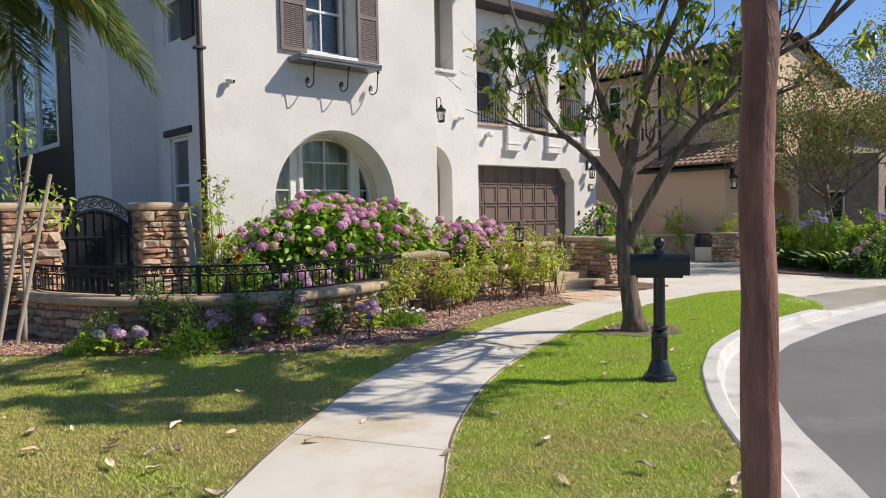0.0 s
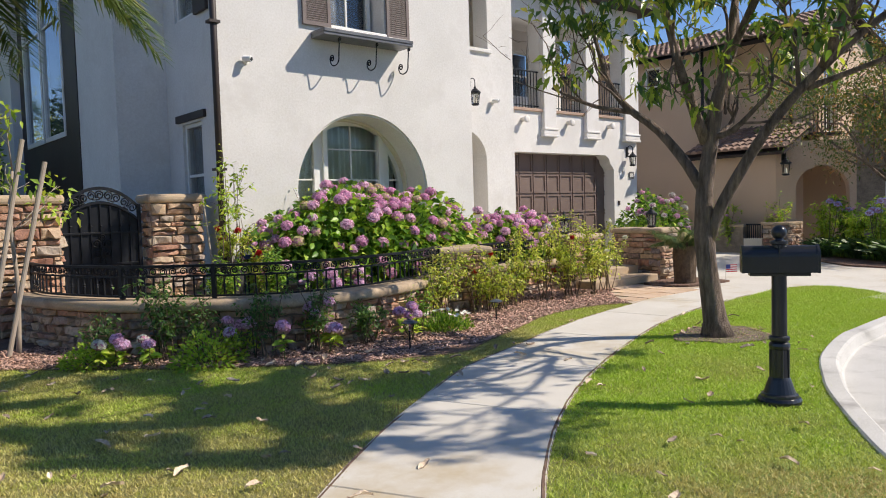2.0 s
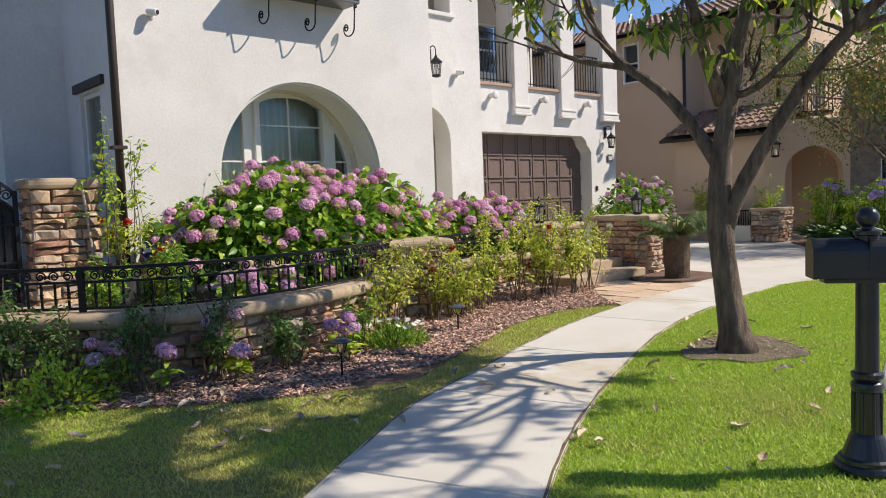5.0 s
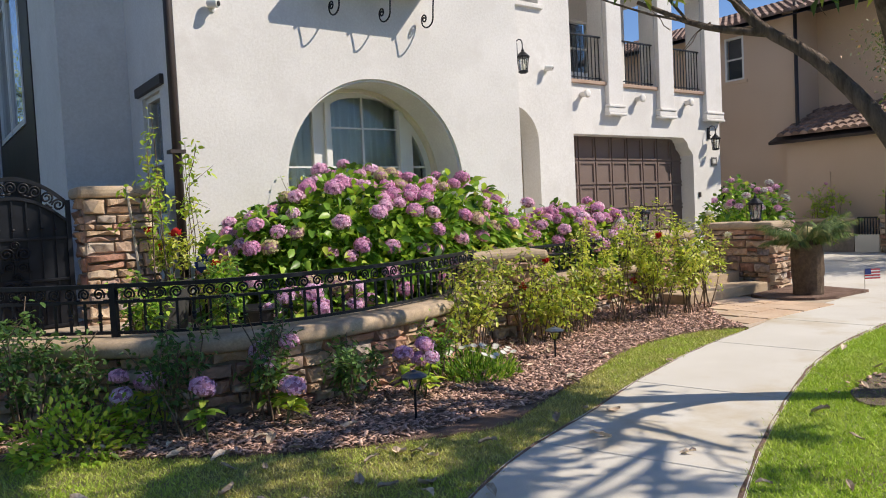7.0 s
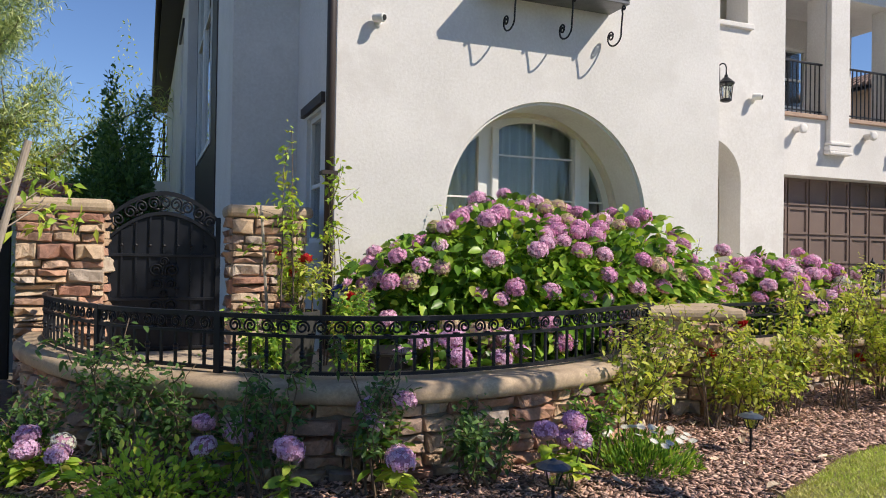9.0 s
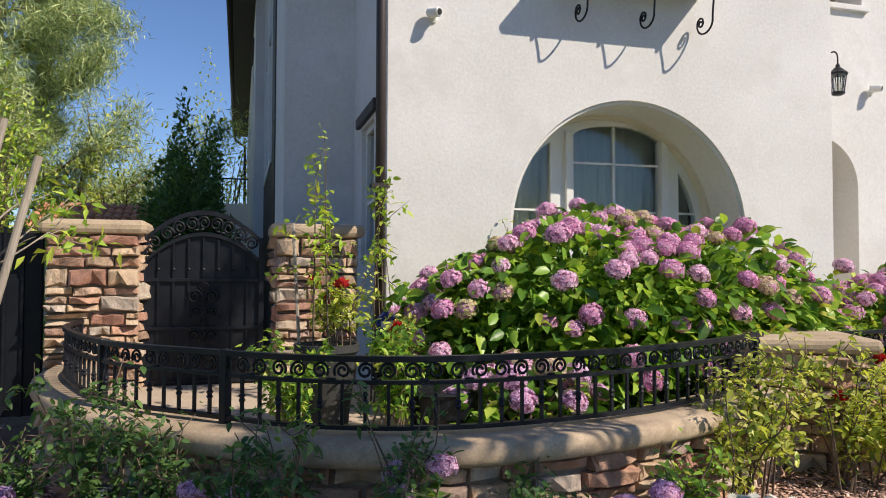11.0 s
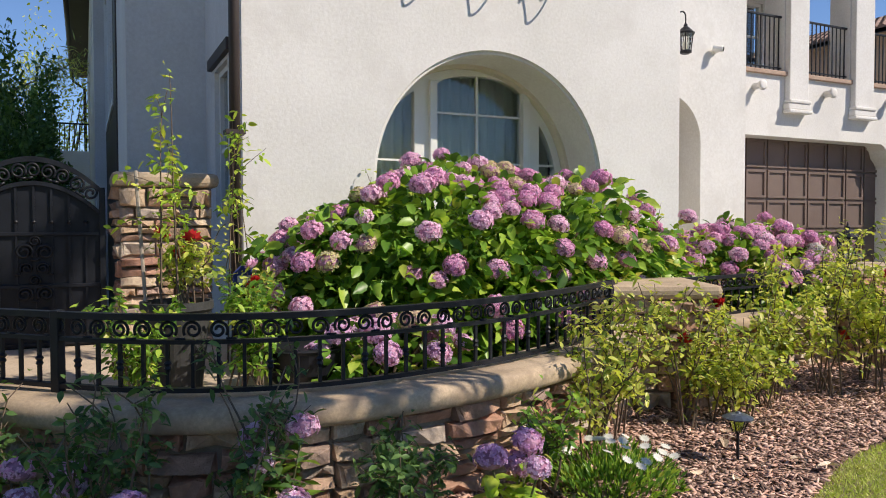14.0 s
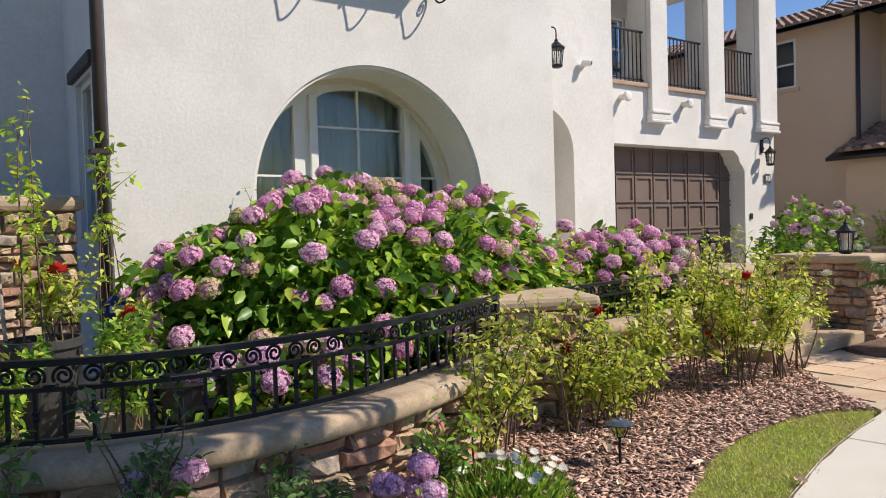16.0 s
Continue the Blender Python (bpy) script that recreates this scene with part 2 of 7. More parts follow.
def wall_slab(bm, x0, x1, z0, z1, y, depth, holes=()):
    """A wall along x with its face at y and its back at y + depth. Each hole is an outline of (x, z)."""
    def sheet(yy):
        edges = []
        for loop in [[(x0, z0), (x1, z0), (x1, z1), (x0, z1)], *holes]:
            vs = [bm.verts.new((px, yy, pz)) for px, pz in loop]
            edges.append((vs, [bm.edges.new((vs[i], vs[(i + 1) % len(vs)])) for i in range(len(vs))]))
        bmesh.ops.triangle_fill(bm, use_beauty=True, use_dissolve=False, edges=[e for _, es in edges for e in es])
        return [vs for vs, _ in edges]
    for a, b in zip(sheet(y), sheet(y + depth)):
        for i in range(len(a)):
            j = (i + 1) % len(a)
            bm.faces.new((a[i], a[j], b[j], b[i]))
    bmesh.ops.recalc_face_normals(bm, faces=bm.faces[:])


def arch(cx, half, z0, spring, n=20):
    return [(cx - half, z0), (cx + half, z0)] + [(cx + half * math.cos(a), spring + half * math.sin(a)) for a in np.linspace(0, math.pi, n)]


def rect(x0, x1, z0, z1):
    return [(x0, z0), (x1, z0), (x1, z1), (x0, z1)]


# ---- ground ----
WALK_L = spline([(-5.0, -0.9), (-2.0, 2.05), (0.0, 3.95), (1.39, 5.2), (2.24, 5.95), (3.1, 6.6), (3.65, 6.97), (4.9, 7.71), (6.02, 8.11), (6.85, 8.42), (8.0, 8.77), (8.85, 8.96), (9.6, 9.08), (10.6, 9.28), (12.4, 9.45)], 101)
WALK_R = spline([(-4.0, -1.8), (-0.9, 1.2), (1.1, 3.15), (2.29, 4.31), (3.04, 5.03), (3.75, 5.6), (4.56, 6.14), (5.5, 6.64), (6.85, 7.22), (8.5, 7.79), (10.0, 8.08), (12.4, 8.3)], 101)
KERB_IN = spline([(-2.5, -2.6), (0.4, 0.3), (2.2, 1.95), (3.2, 2.78), (4.16, 3.49), (5.03, 4.16), (6.05, 4.81), (6.63, 5.11), (7.5, 5.48), (8.65, 5.77), (9.3, 5.83), (10.6, 5.9), (11.8, 5.9), (13.2, 5.8), (15.0, 5.55), (17.0, 5.05), (19.2, 4.2)], 140)
BED_EDGE = spline([(-6.0, 14.3), (0.2, 12.3), (1.5, 11.2), (2.45, 10.2), (3.1, 9.6), (3.75, 9.02), (4.2, 8.7), (4.8, 8.42), (5.37, 8.26), (5.8, 8.43), (6.45, 8.71), (6.95, 8.91), (7.7, 9.25), (8.5, 9.4), (9.15, 9.37), (9.6, 9.15)], 70)


def near(line, x):
    return int(np.argmin(np.abs(line[:, 0] - x)))


ground = solo("ground", boxed(-900, 900, -900, 900, -1.0, -0.2), EARTH, "wide dry earth around the houses", "ground", kind="structure")
bm = bmesh.new()
GUTTER_OUT = offset(KERB_IN, 0.62)
prism(bm, [tuple(p) for p in GUTTER_OUT] + [(30, 0), (30, -30), (-20, -30)], -0.3, -0.13)
solo("road", bm, ASPHALT, "worn grey asphalt of a street's turning circle", "road", kind="structure")

bm = bmesh.new()
prof = [(0.0, 0.0), (0.015, 0.012), (0.14, 0.005), (0.165, -0.015), (0.19, -0.115), (0.21, -0.125), (0.62, -0.118), (0.62, -0.28), (0.0, -0.28)]
lines = [(offset(KERB_IN, d), z) for d, z in prof]
drop = np.clip((KERB_IN[:, 0] - 11.3) / 0.9, 0, 1) * 0.1  # the kerb is dropped along the driveway
rings = [[bm.verts.new((*ln[i], max(z - drop[i], -0.122) if z > -0.1 else z)) for ln, z in lines] for i in range(len(KERB_IN))]
for a, b in zip(rings, rings[1:]):
    for k in range(len(prof)):
        j = (k + 1) % len(prof)
        bm.faces.new((a[k], b[k], b[j], a[j]))
bm.faces.new(rings[0]), bm.faces.new(rings[-1][::-1])
bmesh.ops.recalc_face_normals(bm, faces=bm.faces[:])
solo("kerb", bm, KERB, "pale concrete kerb and gutter along the lawn", "kerb", kind="structure")

FRONT = KERB_IN[near(KERB_IN, 11.9):]
BACK = offset(FRONT, -0.9)
bm = bmesh.new()
prism(bm, [(11.95, 6.1)] + [tuple(p) for p in BACK[2:]] + [(24, 3.6), (26, 9), (22, 18), (12.8, 18), (12.8, 11.0), (12.41, 9.45), (12.41, 8.31), (13.0, 8.2), (13.45, 8.0), (13.5, 7.6), (13.2, 7.0), (12.5, 6.4)], -0.25, -0.006)
solo("driveway", bm, CONCRETE, "broad pale concrete driveway in dappled shade", "driveway", kind="structure")
bm = bmesh.new()
a = [bm.verts.new((x, y, -0.108)) for x, y in FRONT]
b = [bm.verts.new((x, y, -0.004)) for x, y in BACK]
for k in range(len(a) - 1):
    bm.faces.new((a[k], a[k + 1], b[k + 1], b[k]))
bmesh.ops.solidify(bm, geom=bm.faces[:], thickness=0.08)
solo("driveway_apron", bm, CONCRETE, "sloping concrete apron down to the gutter", "driveway", kind="structure")

LAWN_L = [tuple(p) for p in WALK_L[:near(WALK_L, 9.58)]] + [tuple(p) for p in BED_EDGE[::-1]] + [(-14, 14.5), (-14, -0.7)]
bm = bmesh.new()
prism(bm, LAWN_L, -0.2, -0.012)
solo("lawn", bm, TURF_DRY, "mown lawn with dry yellow patches", "lawn", kind="structure")
LAWN_R = [tuple(p) for p in WALK_R[:-1]] + [(12.4, 8.3), (13.0, 8.2), (13.45, 8.0), (13.5, 7.6), (13.2, 7.0), (12.5, 6.3), (11.85, 5.9)] + [tuple(p) for p in KERB_IN[near(KERB_IN, 11.8)::-1]]
bm = bmesh.new()
prism(bm, LAWN_R, -0.2, -0.012)
solo("lawn", bm, TURF, "bright green lawn strip between path and kerb", "lawn", kind="structure")
BED = [tuple(p) for p in BED_EDGE] + [(10.04, 9.72), (10.6, 10.25), (11.0, 10.4), (11.0, 14.0), (-6, 14.6)]
bm = bmesh.new()
prism(bm, BED, -0.2, 0.0)
solo("flower_bed", bm, SOIL, "brown bark mulch bed along the garden wall", "flower bed", kind="structure")

# the path's slabs, with open joints
CUTS = [0, 12, 22, 31] + [near(WALK_L, x) for x in (0.7, 2.24, 3.85, 5.35, 6.85, 8.6, 10.4)] + [100]
CUTS = sorted(set(CUTS))
path_root = thing("pavement", (0, 0, 0), "pale concrete footpath in long slabs", "path", kind="structure")
bm = bmesh.new()
prism(bm, [tuple(p) for p in WALK_L] + [tuple(p) for p in WALK_R[::-1]], -0.2, -0.02)
part("base", bm, MORTAR, path_root)
for a, b in zip(CUTS, CUTS[1:]):
    bm = bmesh.new()
    lft, rgt = WALK_L[a:b + 1].copy(), WALK_R[a:b + 1].copy()
    for e in (lft, rgt):
        u = (e[1] - e[0]) / np.linalg.norm(e[1] - e[0])
        e[0] += 0.005 * u
        u = (e[-1] - e[-2]) / np.linalg.norm(e[-1] - e[-2])
        e[-1] -= 0.005 * u
    top = prism(bm, [tuple(p) for p in lft] + [tuple(p) for p in rgt[::-1]], -0.1, 0.0)
    es = [e for e in bm.edges if all(v.co.z > -0.01 for v in e.verts)]
    bmesh.ops.bevel(bm, geom=es, offset=0.006, segments=1, affect="EDGES")
    part("slab", bm, CONCRETE, path_root)

# ---- the white house ----
AY, WY, BY, CY = 13.2, 13.86, 14.15, 15.2
AX0, AX1, BX1, CX1 = 4.97, 10.18, 12.37, 18.6
STONE_SILL = surface("pinkish_sill_stone", (0.36, 0.24, 0.18), (0.46, 0.33, 0.25), 4, 60, 0.85, 0.3, 0.004)
SLATE_GREY = surface("grey_metal_tray", (0.10, 0.10, 0.105), (0.17, 0.17, 0.175), 5, 80, 0.4, 0.15, 0.002, metal=0.4)
TILE = surface("clay_roof_tile", (0.20, 0.125, 0.095), (0.36, 0.25, 0.195), 7, 60, 0.85, 0.3, 0.004, vary=0.35, island=True)
TILE_ORANGE = surface("orange_roof_tile", (0.50, 0.21, 0.12), (0.62, 0.30, 0.18), 7, 60, 0.85, 0.3, 0.004, vary=0.25, island=True)
BLIND = surface("dark_blinds", (0.05, 0.055, 0.065), (0.08, 0.085, 0.10), 3, 60, 0.6, 0.1, 0.003)


def plate(bm, outer, holes, y, depth):
    """A flat piece in the xz plane with holes right through it."""
    def sheet(yy):
        out, es = [], []
        for loop in [outer, *holes]:
            vs = [bm.verts.new((px, yy, pz)) for px, pz in loop]
            es += [bm.edges.new((vs[i], vs[(i + 1) % len(vs)])) for i in range(len(vs))]
            out.append(vs)
        bmesh.ops.triangle_fill(bm, use_beauty=True, use_dissolve=False, edges=es)
        return out
    for a, b in zip(sheet(y), sheet(y + depth)):
        for i in range(len(a)):
            j = (i + 1) % len(a)
            bm.faces.new((a[i], a[j], b[j], b[i]))
    bmesh.ops.recalc_face_normals(bm, faces=bm.faces[:])


def clear(ob):
    ob.visible_shadow = False
    return ob


def window_unit(parent, x0, x1, z0, z1, y, bars_x=(), bars_z=(), frame=0.06, backing=BLIND, m=None, name="window"):
    """A sash window facing -y: white frame, glazing bars, pane and dark blinds, or a near-black sheet standing in for
    an unlit room.
    """
    bm = bmesh.new()
    plate(bm, rect(x0, x1, z0, z1), [rect(x0 + frame, x1 - frame, z0 + frame, z1 - frame)], y, 0.09)
    w = part(name, bm, WHITE, parent, "white window frame", at=m)
    for x in bars_x:
        part("glazing_bar", boxed(x - 0.014, x + 0.014, y + 0.02, y + 0.06, z0 + frame, z1 - frame), WHITE, w)
    for z in bars_z:
        part("glazing_bar", boxed(x0 + frame, x1 - frame, y + 0.012, y + 0.07, z - 0.022, z + 0.022), WHITE, w)
    clear(part("pane", boxed(x0 + frame, x1 - frame, y + 0.042, y + 0.048, z0 + frame, z1 - frame), GLASS, w))
    part("blind", boxed(x0 + frame, x1 - frame, y + 0.13, y + 0.15, z0 + frame, z1 - frame), backing, w)
    return w


house = thing("house", (0, 0, 0), "white stucco two-storey house with brown garage door", "house")
bm = bmesh.new()
UP = rect(6.99, 8.12, 4.66, 6.3)
wall_slab(bm, AX0, AX1, -0.2, 7.6, AY, 0.55, [arch(7.62, 1.35, 0.55, 1.85, 40), UP])
es = [e for e in bm.edges if e.calc_length() < 0.3 and all(abs(v.co.y - AY) < 1e-4 for v in e.verts) and all(abs(math.hypot(v.co.x - 7.62, v.co.z - 1.85) - 1.35) < 1e-3 for v in e.verts)]
bmesh.ops.bevel(bm, geom=es, offset=0.035, segments=3, affect="EDGES")
part("front_wall", bm, STUCCO, house)
bm = bmesh.new()
plate(bm, rect(AX0 + 0.3, AX1 - 0.3, -0.2, 3.8), [arch(7.62, 1.31, 0.6, 1.85, 40)], AY + 0.551, 0.2)
part("inner_wall", bm, CREAM, house, "cream stucco round the arched window")
bm = bmesh.new()
plate(bm, rect(AX0 + 0.3, AX1 - 0.3, 3.8, 7.6), [rect(7.05, 8.06, 4.72, 6.3)], AY + 0.551, 0.2)
part("inner_wall", bm, STUCCO, house)

SIDE = pose(AX0, 0, 0, 0, 0, -90)  # side walls face -x: their x runs along -y
bm = bmesh.new()
wall_slab(bm, -15.35, -AY - 0.55, -0.2, 7.6, 0, 0.3, [rect(-14.72, -13.92, 1.5, 3.05), rect(-14.85, -13.98, 4.75, 6.5)])
part("side_wall", bm, STUCCO, house, at=SIDE)
part("side_wall", boxed(4.12, 5.3, 15.351, 15.6, -0.2, 7.6), STUCCO, house)
part("side_wall", boxed(4.12, 4.4, 15.6, 17.6, -0.2, 7.6), STUCCO, house)
for a, b, z0, z1 in ((-14.72, -13.92, 1.5, 3.05), (-14.85, -13.98, 4.75, 6.5)):
    window_unit(house, a, b, z0, z1, 0.05, (), ((z0 + z1) / 2 - 0.08,), m=SIDE)
part("lintel_board", boxed(-14.9, -13.72, -0.05, 0.06, 3.09, 3.21, 0.008), BROWN, house, "dark brown lintel board", at=SIDE)
part("shutter", boxed(-13.93, -13.45, -0.06, -0.004, 4.7, 6.5, 0.008), BROWN, house, "dark brown shutter", at=SIDE)
bm = bmesh.new()
tube(bm, [(4.89, 13.12, 0.3), (4.89, 13.12, 7.5)], 0.05, 10)
part("downspout", bm, BROWN, house, "dark brown downspout", True)
for z in (2.2, 4.4, 6.4):
    part("pipe_strap", boxed(4.8, 4.97, 13.045, 13.199, z, z + 0.04), BROWN, house)

# brown bay with tall windows, and the rear wing
bm = bmesh.new()
wall_slab(bm, -22.5, -17.6, -0.2, 7.6, 0, 0.3, [rect(-20.15, -18.5, 3.2, 7.3), rect(-21.95, -20.25, 3.2, 7.3)])
SIDE2 = pose(4.1, 0, 0, 0, 0, -90)
part("bay_wall", bm, BROWN, house, "dark brown painted bay", at=SIDE2)
window_unit(house, -20.15, -18.5, 3.2, 7.3, -0.02, (), (5.6,), 0.1, m=SIDE2)
window_unit(house, -21.95, -20.25, 3.2, 7.3, -0.02, (), (5.6,), 0.1, m=SIDE2)
SIDE3 = pose(3.9, 0, 0, 0, 0, -90)
bm = bmesh.new()
wall_slab(bm, -40.0, -22.501, -0.2, 7.5, 0, 0.3, [rect(-25.8, -24.5, 4.9, 6.8), rect(-32.0, -31.0, 4.6, 6.6)])
part("rear_wall", bm, STUCCO, house, at=SIDE3)
window_unit(house, -25.8, -24.5, 4.9, 6.8, 0.05, (), (5.8,), 0.08, m=SIDE3)
window_unit(house, -32.0, -31.0, 4.6, 6.6, 0.05, (), (5.6,), 0.08, m=SIDE3)
part("lintel_board", boxed(-26.1, -24.2, -0.05, 0.04, 6.84, 7.0, 0.008), BROWN, house, "dark brown lintel board", at=SIDE3)

# entry bay with its two niches
bm = bmesh.new()
wall_slab(bm, AX1, BX1, -0.2, 7.6, BY, 0.45, [arch(10.84, 0.655, 0.0, 2.55, 24), rect(10.5, 11.6, 4.97, 7.0)])
part("entry_wall", bm, STUCCO, house)
part("entry_wall", boxed(AX1 - 0.3, AX1 - 0.002, AY + 0.55, BY + 0.6, -0.2, 7.6), STUCCO, house)
part("entry_wall", boxed(BX1 - 0.3, BX1 - 0.002, BY + 0.45, CY + 0.4, -0.2, 7.6), STUCCO, house)
part("niche_back", boxed(AX1, BX1 - 0.3, BY + 0.62, BY + 0.8, -0.2, 7.6), CREAM, house, "cream stucco at the back of the niches")
part("sill", boxed(10.44, 11.68, BY - 0.06, BY + 0.4, 4.9, 4.98, 0.012), STUCCO, house)

# garage wing with its balcony
GARAGE_HOLE = [(12.75, 0.0), (17.5, 0.0), (17.5, 2.5), (17.42, 2.6), (17.34, 2.66), (17.28, 2.8), (17.12, 2.9), (13.1, 2.9), (12.75, 2.7)]
OPENINGS = [(13.25, 14.46), (14.97, 16.17), (16.73, 17.92)]
bm = bmesh.new()
wall_slab(bm, BX1, CX1, -0.2, 7.0, CY, 0.4, [GARAGE_HOLE] + [rect(a, b, 4.0, 6.2) for a, b in OPENINGS])
part("garage_wall", bm, STUCCO, house)
part("garage_side", boxed(CX1 - 0.35, CX1, CY + 0.401, 22, -0.2, 3.75), STUCCO, house)
bm = bmesh.new()
wall_slab(bm, BX1, CX1 - 0.5, 3.95, 6.8, 17.6, 0.2, [rect(13.9, 15.0, 3.96, 6.1), rect(15.75, 16.75, 4.75, 6.1)])
part("balcony_back", bm, STUCCO, house)
part("balcony_floor", boxed(BX1, CX1, CY + 0.401, 22, 3.76, 3.94), STUCCO, house)
part("balcony_ceiling", boxed(BX1, CX1, CY + 0.401, 22, 6.72, 6.95), STUCCO, house)
window_unit(house, 15.75, 16.75, 4.75, 6.1, 17.65, (), (5.4,))
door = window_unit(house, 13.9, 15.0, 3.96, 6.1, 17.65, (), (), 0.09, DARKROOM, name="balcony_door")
for i, (a, b) in enumerate(OPENINGS):
    part("sill", boxed(a - 0.03, b + 0.03, CY - 0.06, CY + 0.3, 3.93, 4.005, 0.012), STONE_SILL, house, "pinkish stone sill")
    rail = part("balcony_railing", boxed(a, b, CY + 0.05, CY + 0.085, 4.93, 4.965, 0.004), IRON, house, "thin black iron railing")
    part("bottom_rail", boxed(a, b, CY + 0.055, CY + 0.08, 4.07, 4.09), IRON, rail)
    picket = boxed(-0.008, 0.008, -0.008, 0.008, 4.0, 4.93)
    me = mesh_of("picket", picket, IRON)
    for x in np.linspace(a + 0.06, b - 0.06, 11):
        ob = new("picket", me)
        ob.parent, ob.matrix_basis = rail, pose(x, CY + 0.068, 0)
for a, b in ((14.46, 14.97), (16.17, 16.73), (17.92, 18.6)):
    bm = bmesh.new()
    box(bm, a + 0.02, b - 0.02, CY - 0.11, CY - 0.003, 3.42, 7.0, 0.012)
    part("pilaster", bm, STUCCO, house)
    bm = bmesh.new()
    for k, (z0, z1, d) in enumerate(((3.47, 3.53, 0.15), (3.36, 3.47, 0.13), (3.3, 3.36, 0.155))):
        box(bm, a - 0.01 - 0.01 * k, b + 0.01 + 0.01 * k, CY - d, CY - 0.003, z0, z1, 0.018)
    part("pilaster_base", bm, STUCCO, house)
for x in (13.75, 15.5, 17.25):
    bm = bmesh.new()
    lathe(bm, [(0.055, 0), (0.055, 0.14), (0.085, 0.15), (0.085, 0.19), (0.05, 0.2)], 14, pose(x, CY, 3.7, 90, 0, 0))
    part("scupper", bm, STUCCO, house, "white round drain spout", True)
GD = CY + 0.36
gdoor = part("garage_door", boxed(12.7, 17.55, GD, GD + 0.05, 0.0, 2.95), GARAGE, house, "brown panelled garage door")
panel = bmesh.new()
plate(panel, rect(-0.245, 0.245, -0.245, 0.245), [rect(-0.2, 0.2, -0.2, 0.2)], -0.02, 0.03)
me = mesh_of("panel", panel, GARAGE)
for r in range(5):
    for c in range(9):
        ob = new("panel", me)
        ob.parent, ob.matrix_basis = gdoor, pose(13.16 + 0.527 * c, GD - 0.008, 0.53 + 0.53 * r)
part("door_sensor", boxed(17.66, 17.74, CY - 0.03, CY - 0.003, 1.5, 1.62, 0.005), BROWN, house)
for x0, x1, y0, y1, z0, z1 in ((4.3, 12.5, 12.55, 24, 7.601, 7.8), (3.4, 9.0, 22.2, 40.5, 7.55, 7.85), (3.7, 9.0, 17.0, 22.199, 7.601, 7.8), (BX1, 19.15, 14.6, 23, 7.001, 7.2)):
    part("eave", boxed(x0, x1, y0, y1, z0, z1, 0.01), BROWN, house, "dark brown eave")
bm = bmesh.new()
tube(bm, [(3.33, 22.15, 7.7), (3.33, 40.5, 7.7)], 0.08, 8)
part("gutter", bm, BROWN, house, "dark brown gutter", True)
bm = bmesh.new()
tube(bm, [(3.33, 40.2, 7.6), (3.4, 40.1, 7.3), (3.8, 39.9, 7.0), (3.82, 39.9, 0.0)], 0.06, 8)
part("downspout", bm, BROWN, house, "dark brown downspout", True)
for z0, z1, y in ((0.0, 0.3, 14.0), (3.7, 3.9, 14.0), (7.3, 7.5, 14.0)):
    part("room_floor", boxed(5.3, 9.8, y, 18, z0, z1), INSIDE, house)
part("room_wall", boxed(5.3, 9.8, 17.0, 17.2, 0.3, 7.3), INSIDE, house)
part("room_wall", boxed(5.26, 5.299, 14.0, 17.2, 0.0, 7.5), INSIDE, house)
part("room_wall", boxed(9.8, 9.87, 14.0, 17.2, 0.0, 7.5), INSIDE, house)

# arched window: white frame with three lights
CX, CZ = 7.62, 1.85


def arc_light(x0, x1, r, z0, n=12):
    xs = np.linspace(x1, x0, n)
    return [(x0, z0), (x1, z0)] + [(x, CZ + math.sqrt(max(r * r - (x - CX) ** 2, 0.0))) for x in xs]


mid = [(7.22, 0.8), (8.34, 0.8)] + [(7.78 + 0.56 * math.cos(a), 2.93 + 0.17 * math.sin(a)) for a in np.linspace(0, math.pi, 14)]
lights = [arc_light(6.44, 6.96, 1.22, 0.8), mid, arc_light(8.59, 8.82, 1.22, 0.8)]
bm = bmesh.new()
plate(bm, arch(CX, 1.31, 0.6, CZ, 40), lights, WY, 0.1)
aw = part("arched_window", bm, WHITE, house, "white arched window frame")
for loop in lights:
    bm = bmesh.new()
    plate(bm, [(CX + (x - CX) * 1.005, z + 0.005) for x, z in loop], [], WY + 0.05, 0.006)
    clear(part("pane", bm, GLASS, aw))
for x0, x1, z0, z1 in ((7.748, 7.776, 0.8, 3.1), (7.22, 8.34, 2.65, 2.672), (7.22, 8.34, 2.1, 2.122), (7.22, 8.34, 1.5, 1.522), (6.47, 6.96, 2.1, 2.122), (6.47, 6.96, 1.5, 1.522), (8.58, 8.84, 2.1, 2.125), (8.58, 8.84, 1.5, 1.525)):
    part("glazing_bar", boxed(x0, x1, WY + 0.03, WY + 0.075, z0, z1), WHITE, aw)
for a, b in ((7.13, 7.22), (8.34, 8.43)):
    part("casing", boxed(a, b, WY - 0.05, WY - 0.001, 0.6, 3.0, 0.008), WHITE, aw)
bm = bmesh.new()
cols = []
for i in range(150):
    x = 6.35 + 2.6 * i / 149
    y = WY + 0.32 + 0.035 * math.sin(i * 0.9) + 0.02 * math.sin(i * 0.37 + 1)
    cols.append([bm.verts.new((x, y, z)) for z in (0.5, 3.3)])
for a, b in zip(cols, cols[1:]):
    bm.faces.new((a[0], b[0], b[1], a[1]))
bmesh.ops.solidify(bm, geom=bm.faces[:], thickness=0.004)
solo("curtain", bm, CURTAIN, "pale grey-green curtain hanging in folds behind glass", "curtain", smooth=True)

